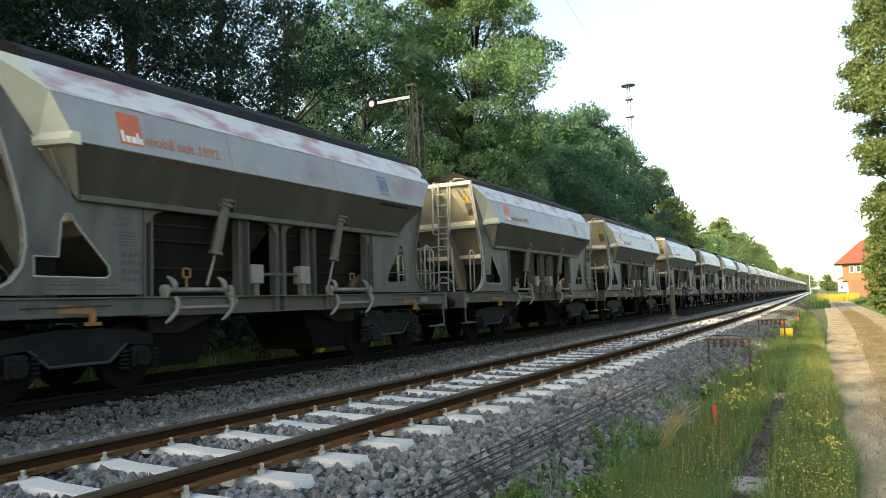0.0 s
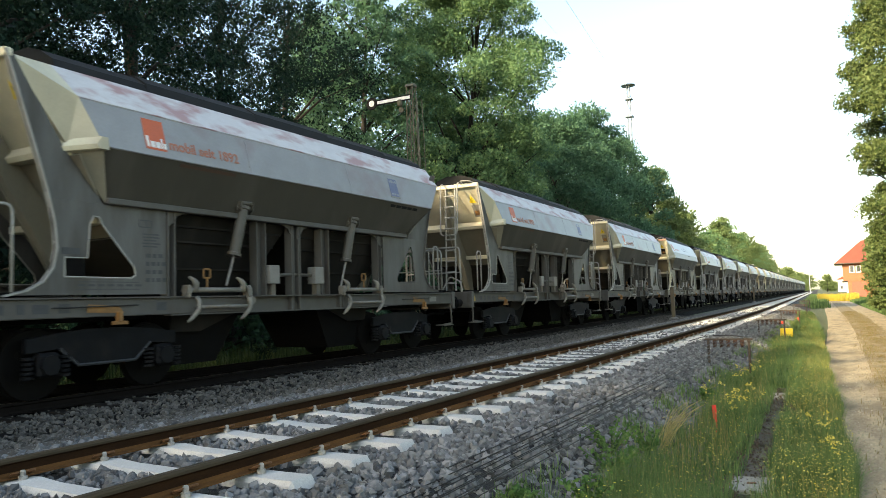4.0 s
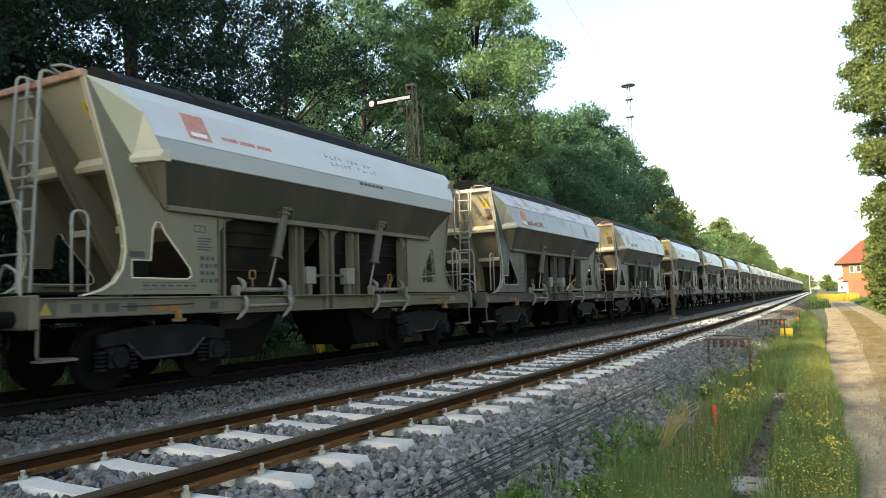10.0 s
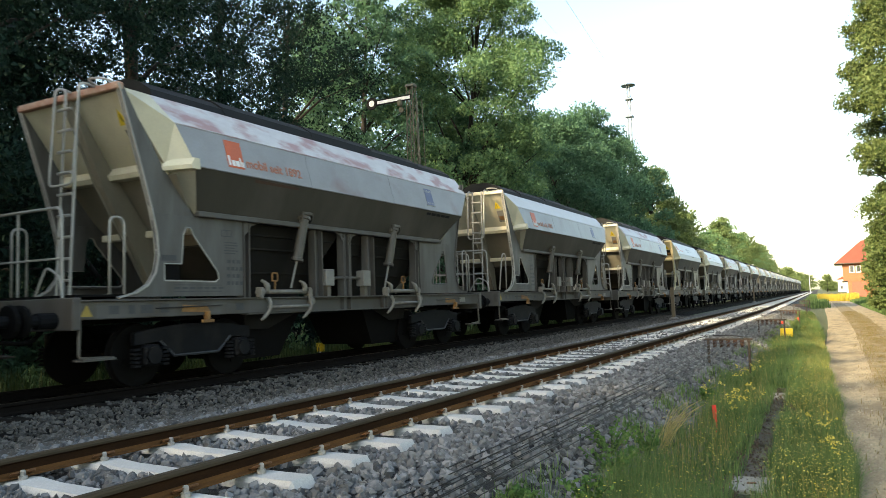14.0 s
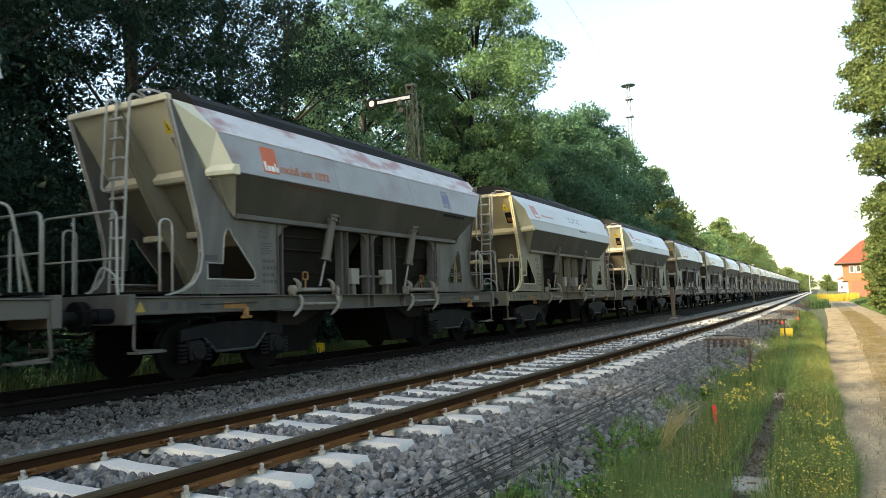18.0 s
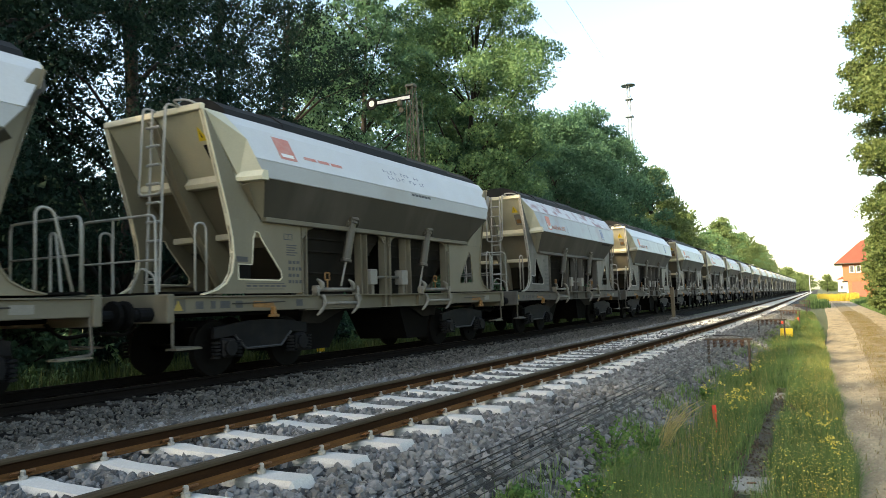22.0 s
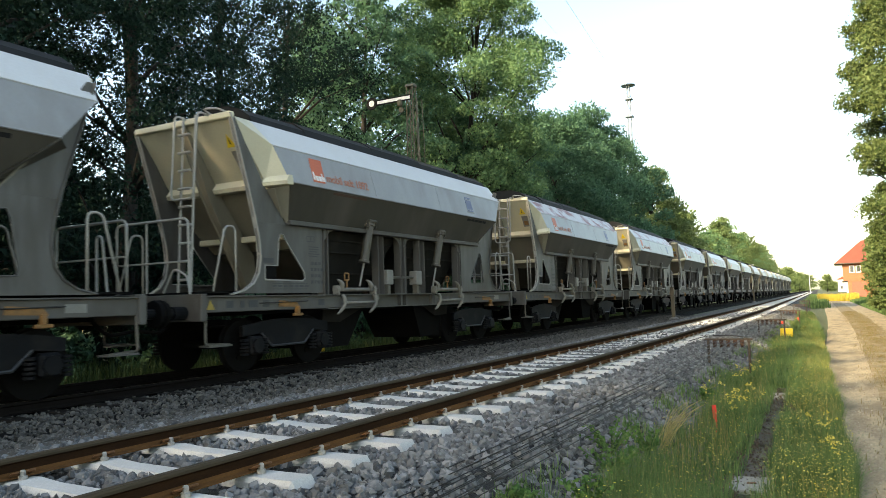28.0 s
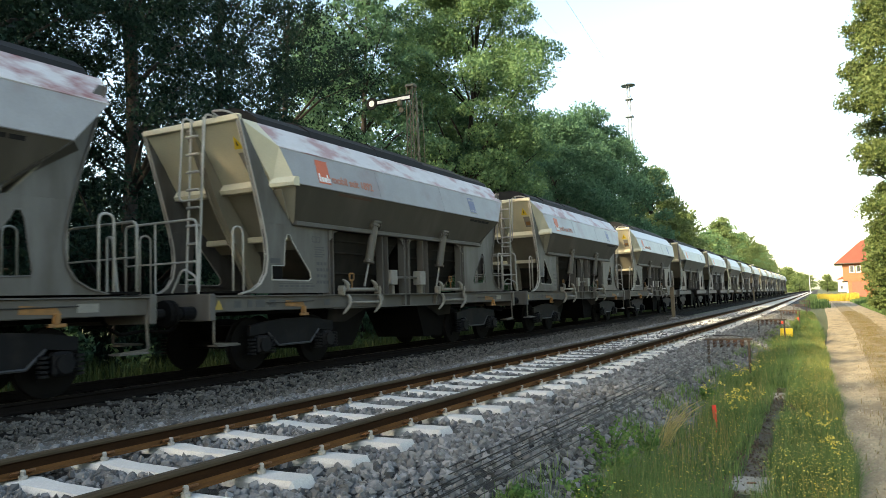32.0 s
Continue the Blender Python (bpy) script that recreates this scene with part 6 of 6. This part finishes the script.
# ---- cable trough ----
trough = thing("cable_trough", "old mossy concrete cable trough sunk in the grass", "cable trough", kind="structure")
lid_rng = random.Random(8)
s = -3.25
while s < 45:
    length = 0.45
    lat0 = float(trough_lat(s))
    x, y, th = along(s, lat0)
    x2, y2, _ = along(s + length, float(trough_lat(s + length)))
    ang = math.degrees(math.atan2(y2 - y, x2 - x)) - 90
    pale = abs(s - 2.6) < 0.1 or abs(s - 7.55) < 0.1
    me = finish(block(-0.145, 0.145, 0.010, length - 0.010, -0.06, 0.0, 0.010), "lid", M_LID if pale else M_TROUGH)
    lid = part("lid", me, None, trough, "newer pale concrete lid" if pale else "",
               at=pose(x, y, -0.40 + lid_rng.uniform(-0.025, 0.015), lid_rng.uniform(-2.2, 2.2), lid_rng.uniform(-4, 4), ang + lid_rng.uniform(-2, 2)))
    if pale:
        part("lifting_slot", block(-0.03, 0.03, length / 2 - 0.02, length / 2 + 0.02, 0.001, 0.006, 0.002), M_CLIP, lid)
    s += length


# ---- signal wires on their pulley frames ----
def pulley_frame(s, lat0, lat1):
    x, y, th = along(s, (lat0 + lat1) / 2)
    w = (lat1 - lat0) / 2
    root = thing("pulley_frame", "weathered frame with rusty pulleys carrying signal wires", "pulley frame", "pulley frames along the track",
                 at=pose(x, y, 0, 0, 0, math.degrees(th)))
    for e in (-1, 1):
        part("post", block(e * w - 0.020, e * w + 0.020, -0.020, 0.020, -0.56, 0.22, 0.006), M_FRAME_IRON, root)
    part("beam", block(-w - 0.06, w + 0.06, -0.02, 0.02, 0.19, 0.22, 0.006), M_FRAME_IRON, root)
    for i in range(5):
        px = -w + 0.10 + i * (2 * w - 0.2) / 4
        bm = tube([(px - 0.02, 0, 0.12), (px - 0.008, 0, 0.12), (px + 0.008, 0, 0.12), (px + 0.02, 0, 0.12)], [0.055, 0.04, 0.04, 0.055], 12)
        pl = part("pulley", bm, M_RUST, root)
        part("bracket", block(px - 0.03, px + 0.03, -0.006, 0.006, 0.10, 0.20), M_RUST, root)
    return root


for s in (10.0, 18.5, 28.0, 40.0, 54.0):
    pulley_frame(s, 1.20, 1.83)
for i in range(11):
    f = i / 10 + random.Random(i).uniform(-0.03, 0.03)
    pts = []
    for s, l0, l1, z, sag in ((-9.0, 0.35, 0.95, -0.10, 0), (-4.0, 0.60, 1.12, -0.10, 0.02), (0.8, 0.86, 1.38, -0.12, 0.03), (5.5, 1.08, 1.55, -0.03, 0.03), (10.0, 1.29, 1.73, 0.165, 0),
                              (14.0, 1.29, 1.73, 0.12, 0.03), (18.5, 1.29, 1.73, 0.165, 0), (23.0, 1.29, 1.73, 0.12, 0.03), (28.0, 1.29, 1.73, 0.165, 0), (40.0, 1.29, 1.73, 0.165, 0), (54.0, 1.29, 1.73, 0.165, 0)):
        x, y, _ = along(s, l0 + (l1 - l0) * f)
        pts.append((x, y, z + 0.012 * (i % 2) - 0.10 * sag * (i % 3)))
    tagged(part("signal_wire", tube(pts, 0.0042, 5), M_WIRE), "taut black signal wire running beside the track", "wire", "signal wires")
loose = bend([(*along(9.6, 0.95)[:2], 0.20), (*along(9.9, 1.2)[:2], 0.27), (*along(10.1, 1.55)[:2], 0.265), (*along(10.0, 1.72)[:2], 0.25), (*along(10.0, 1.80)[:2], 0.23)], 0.1, 3)
tagged(part("cable", tube(loose, 0.007, 6), M_WIRE), "loose black cable laid over the pulley frame", "cable")


# ---- small things by the track ----
def lineside_post(s, lat, top):
    x, y, th = along(s, lat)
    root = thing("lineside_post", "weathered wooden post between the tracks", "post", "posts between the tracks", at=pose(x, y, 0, 0.6, -0.8, math.degrees(th)))
    part("shaft", block(-0.09, 0.09, -0.09, 0.09, -0.55, top, 0.015), M_WOOD, root)
    part("cap", block(-0.10, 0.10, -0.10, 0.10, top, top + 0.05, 0.02), M_WOOD, root)
    bm = tube([(0, 0, -0.42), (0, 0, -0.30), (0, 0, -0.24)], [0.30, 0.24, 0.10], 9)
    part("footing", bm, M_STONE_OLD, root)


lineside_post(37.2, -4.45, 1.30)
lineside_post(92.0, -4.45, 1.42)
x, y, th = along(5.4, 1.97)
stake = thing("marker_stake", "bright red plastic marker stake leaning in the grass", "stake", at=pose(x, y, -0.5, 4, -4, 20))
part("blade", block(-0.022, 0.022, -0.006, 0.006, 0.0, 0.29, 0.004), M_RED, stake)
x, y, th = along(20.1, 1.78)
marker = thing("yellow_marker", "yellow marker cap on an orange stub in the grass", "marker", at=pose(x, y, -0.5, 0, 0, 10))
part("stub", block(-0.07, 0.05, -0.03, 0.03, 0.0, 0.20, 0.01), M_RED, marker, "orange-red stub")
part("cap", block(-0.16, 0.16, -0.09, 0.09, 0.16, 0.40, 0.02), M_YELLOW, marker, "bright yellow cap")
for s, lat in ((30.0, 1.70), (26.5, 1.30)):
    x, y, th = along(s, lat)
    st = thing("marker_stake", "small orange marker stake in the grass", "stake", at=pose(x, y, -0.5, 2, 3, 0))
    part("blade", block(-0.035, 0.035, -0.01, 0.01, 0.0, 0.36, 0.006), M_RED, st)
x, y, th = along(12.9, -9.2)
st = thing("yellow_post", "small yellow cable marker behind the train", "marker", at=pose(x, y, -0.6))
part("stub", block(-0.03, 0.03, -0.03, 0.03, 0.0, 0.35, 0.006), M_WHITE, st)
part("cap", block(-0.11, 0.11, -0.05, 0.05, 0.35, 0.58, 0.01), M_YELLOW, st)


# ---- semaphore signal ----
def semaphore(s, lat):
    x, y, th = along(s, lat)
    root = thing("semaphore_signal", "lattice-mast semaphore signal, its white arm level at stop", "signal", at=pose(x, y, -0.6, 0, 0, math.degrees(th)))
    H = 9.35
    def half(z):
        return 0.20 - 0.08 * z / H
    for sx in (-1, 1):
        for sy in (-1, 1):
            a, b = half(0), half(H)
            part("leg", tube([(sx * a, sy * a, 0), (sx * b, sy * b, H)], 0.022, 4), M_MAST, root)
    n = 22
    for k in range(n):
        z0, z1 = H * k / n, H * (k + 1) / n
        a, b = half(z0), half(z1)
        sg = 1 if k % 2 else -1
        bm = bmesh.new()
        tube([(-sg * a, -a, z0), (sg * b, -b, z1)], 0.012, 4, bm)
        tube([(-sg * a, a, z0), (sg * b, b, z1)], 0.012, 4, bm)
        tube([(a, -sg * a, z0), (b, sg * b, z1)], 0.012, 4, bm)
        tube([(-a, -sg * a, z0), (-b, sg * b, z1)], 0.012, 4, bm)
        part("lattice_bar", bm, M_MAST, root)
    part("mast_cap", prism([(-0.17, H), (0.17, H), (0.10, H + 0.10), (-0.10, H + 0.10)], -0.17, 0.17), M_MAST, root)
    za = 8.93
    # arm: white, black-edged, with a disc at its end
    part("arm", block(-1.36, 0.10, -0.215, -0.20, za - 0.105, za + 0.105, 0.004), M_BLACK, root, "black-edged signal arm")
    part("arm_face", block(-1.32, 0.06, -0.222, -0.216, za - 0.055, za + 0.055), M_ENAMEL, root, "white enamelled arm face")
    ring = [(-1.56 + 0.23 * math.cos(a), za + 0.23 * math.sin(a)) for a in (2 * math.pi * k / 24 for k in range(24))]
    part("disc", prism(ring, -0.235, -0.20, "y"), M_BLACK, root, "round black arm end")
    ring = [(-1.56 + 0.115 * math.cos(a), za + 0.115 * math.sin(a)) for a in (2 * math.pi * k / 24 for k in range(24))]
    part("disc_face", prism(ring, -0.245, -0.236, "y"), M_ENAMEL, root, "white disc face")
    part("spectacle", tube([(-0.30, -0.24, za - 0.42), (-0.30, -0.20, za - 0.42)], 0.10, 14), M_MAST, root, "olive-grey lamp spectacle")
    part("lamp", block(-0.40, -0.24, -0.36, -0.20, za - 0.30, za - 0.06, 0.03), M_MAST, root, "olive-grey signal lamp")
    part("drive_rod", tube([(0.34, 0.05, 0.3), (0.20, 0.05, za)], 0.014, 5), M_MAST, root)
    for sx in (0.26, 0.46):
        part("ladder_rail", tube([(sx + 0.1, 0.22, 0.0), (sx - 0.14, 0.20, 8.9)], 0.016, 5), M_MAST, root)
    for k in range(26):
        z = 0.4 + k * 0.32
        o = 0.1 - 0.24 * z / 8.9
        part("ladder_rung", tube([(0.26 + o, 0.22, z), (0.46 + o, 0.22, z)], 0.009, 4), M_MAST, root)
    return root


semaphore(19.55, -10.0)


# ---- far things ----
def light_tower(x, y, h):
    root = thing("light_tower", "tall pale lattice floodlight tower in the distance", "tower", at=pose(x, y, -0.5))
    for sx in (-1, 1):
        for sy in (-1, 1):
            part("leg", tube([(sx * 0.45, sy * 0.45, 0), (sx * 0.28, sy * 0.28, h)], 0.10, 4), M_TOWER, root)
    for k in range(24):
        bm = bmesh.new()
        z0, z1 = h * k / 24, h * (k + 1) / 24
        a, b = 0.45 - 0.17 * z0 / h, 0.45 - 0.17 * z1 / h
        tube([(-a, -a, z0), (b, -b, z1)], 0.05, 4, bm)
        tube([(a, a, z0), (-b, b, z1)], 0.05, 4, bm)
        tube([(a, -a, z0), (b, b, z1)], 0.03, 4, bm)
        part("brace", bm, M_TOWER, root)
    deck = [(1.55 * math.cos(a), 1.55 * math.sin(a)) for a in (2 * math.pi * k / 16 for k in range(16))]
    part("top_deck", loft([[(x_, y_, h) for x_, y_ in deck], [(x_ * 0.9, y_ * 0.9, h + 0.22) for x_, y_ in deck], [(x_ * 0.15, y_ * 0.15, h + 0.5) for x_, y_ in deck]], ends=True), M_TOWER, root, "dark round head")
    for z, r in ((h - 3.1, 0.75), (h - 6.9, 0.8)):
        part("deck", block(-r, r, -r, r, z, z + 0.35, 0.05), M_TOWER, root)
    return root


light_tower(-35.3, 152.3, 46.3)


def power_pylon(x, y, h):
    root = thing("power_pylon", "faint lattice power pylon far away", "pylon", at=pose(x, y, -0.5))
    for sx in (-1, 1):
        part("leg", tube([(sx * 2.2, 0, 0), (sx * 0.4, 0, h * 0.7), (0, 0, h)], 0.10, 4), M_TOWER, root)
    for z, r in ((h * 0.70, 7.0), (h * 0.82, 8.5), (h * 0.93, 6.0)):
        part("cross_arm", prism([(-r, z), (0, z + 0.25), (r, z), (0, z + 0.05)], -0.08, 0.08, "y"), M_TOWER, root)
    return root


power_pylon(-48.0, 420.0, 55.0)


def brick_house():
    """A two-storey brick signal box, its upper floor standing out over the line."""
    x, y, th = along(108.0, 0.0)
    root = thing("signal_box_house", "red-brick signal box with a hipped red tile roof", "house", at=pose(0.6, 107, -0.5))
    w = part("lower_wall", block(2.75, 8.6, 0, 7, 0, 2.4), M_BRICK, root)
    part("upper_wall", block(2.25, 8.6, -0.02, 7, 2.4, 4.75), M_BRICK, root)
    part("oriel_beam", block(2.05, 2.75, 0.2, 6.8, 2.25, 2.45), M_CYL, root)
    part("roof", loft([[(1.3, -0.7, 4.72), (9.4, -0.7, 4.72), (9.4, 7.7, 4.72), (1.3, 7.7, 4.72)], [(4.6, 3.0, 7.8), (6.4, 3.0, 7.8), (6.4, 4.0, 7.8), (4.6, 4.0, 7.8)]], ends=True), M_TILE, root, "hipped red tile roof")
    part("eave_board", block(1.25, 9.45, -0.75, 7.75, 4.66, 4.74), M_CYL, root)
    for x0 in (3.0, 3.75):
        win = part("window", block(x0, x0 + 0.6, -0.06, 0.02, 3.45, 4.40), M_ENAMEL, root, "white-framed window")
        part("pane", block(x0 + 0.11, x0 + 0.49, -0.075, -0.062, 3.56, 4.30), M_GLASS, win)
    win = part("window", block(5.4, 6.2, -0.06, 0.02, 2.9, 3.6), M_ENAMEL, root, "white-framed window")
    part("pane", block(5.5, 6.1, -0.075, -0.062, 3.0, 3.5), M_GLASS, win)
    for k in range(4):
        y0 = 0.5 + k * 1.6
        win = part("window", block(2.18, 2.25, y0, y0 + 1.3, 3.1, 4.5), M_ENAMEL, root, "white-framed window")
        part("pane", block(2.165, 2.178, y0 + 0.1, y0 + 1.2, 3.2, 4.4), M_GLASS, win)
    part("gate", block(3.2, 4.9, -0.08, -0.004, 0.0, 2.3, 0.02), M_GATE, root, "red-painted gate")


brick_house()


def far_house(x, y, w, h):
    root = thing("far_house", "small far-off house with pale walls and a red roof", "house", "far houses", at=pose(x, y, -0.5))
    part("wall", block(0, w, 0, 8, 0, h), M_ENAMEL, root)
    part("roof", prism([(-0.4, h - 0.05), (w + 0.4, h - 0.05), (w / 2, h + 2.6)], -0.4, 8.4, "y"), M_TILE, root, "red tile roof")
    for k in range(3):
        win = part("window", block(0.8 + k * w / 3.4, 1.7 + k * w / 3.4, -0.04, 0.01, 1.2, 2.4), M_MAST, root)
        part("pane", block(0.9 + k * w / 3.4, 1.6 + k * w / 3.4, -0.05, -0.042, 1.3, 2.3), M_GLASS, win)


far_house(*along(215.0, 9.0)[:2], 7.0, 5.2)
far_house(*along(330.0, 9.5)[:2], 9.0, 5.0)
for i, (s, l, h, w) in enumerate(((400, 6.5, 8, 8), (420, 20, 6, 10), (470, 10, 5, 10))):
    tree(s, l, h, w, 0.3, 150 + i, M_LEAF_LIGHT, "hazy tree at the end of the line", 2500, 0.35, clumps=40)
for i, s in enumerate((150.0, 200.0, 260.0)):
    x, y, th = along(s, 0.6 if i % 2 else -8.8)
    m = thing("far_mast", "thin pale mast beside the line", "mast", "far masts", at=pose(x, y, -0.5))
    part("pole", tube([(0, 0, 0), (0, 0, 6.5)], [0.09, 0.06], 6), M_GALV, m)
    part("cap", tube([(0, 0, 6.5), (0.5, 0, 6.55)], 0.05, 5), M_GALV, m)
for k, (a, b) in enumerate((((-22.1, 62.3, 29.9), (-95.4, 280.4, 109.7)), ((-18.8, 63.5, 29.6), (-77.4, 286.0, 97.0)))):
    a, b = Vector(a), Vector(b)
    tagged(part("power_line", tube([a, a.lerp(b, 0.3), a.lerp(b, 0.6), b], 0.02, 4), M_TOWER), "thin overhead power line high above", "wire", "overhead lines")

rng = np.random.default_rng(91)
n = 4000
s = rng.uniform(-1, 12, n)
lat = trough_lat(s) + rng.choice([-1, 1], n) * (0.19 - np.abs(rng.normal(0, 0.11, n)))
stones("trough_litter", rng, s, lat, np.full(n, -0.398), 0.009, M_LITTER, "dark litter and crumbs lying on the trough lids")
s = rng.uniform(-1, 14, 9000)
side = rng.choice([-1, 1], 9000)
lat = trough_lat(s) + side * rng.uniform(0.08, 0.24, 9000)
ok = patchy(rng, s, lat, 2.2, -0.05)
blades("grass", rng, s[ok], lat[ok], np.full(ok.sum(), -0.43), 0.16, 0.0035, M_GRASS, "grass leaning over the edges of the trough", 1.2)

s = -1 + 50 * rng.uniform(0, 1, 34000) ** 1.5
lat = 4.0 + rng.normal(0, 0.22, 34000)
ok = patchy(rng, s, lat, 1.6, -0.05)
s, lat = s[ok], lat[ok]
blades("dry_turf", rng, s, lat, np.full(len(s), -0.465), 0.055, 0.004, M_DRYTURF, "short trampled brown turf along the middle of the road", 1.2)

s = rng.uniform(-9, -1.3, 9000)
lat = rng.uniform(1.6, 2.75, 9000)
blades("grass", rng, s, lat, ground_z(lat) - 0.01, 0.17, 0.004, M_GRASS, "green grass further back beside the track", 0.9)


motions()
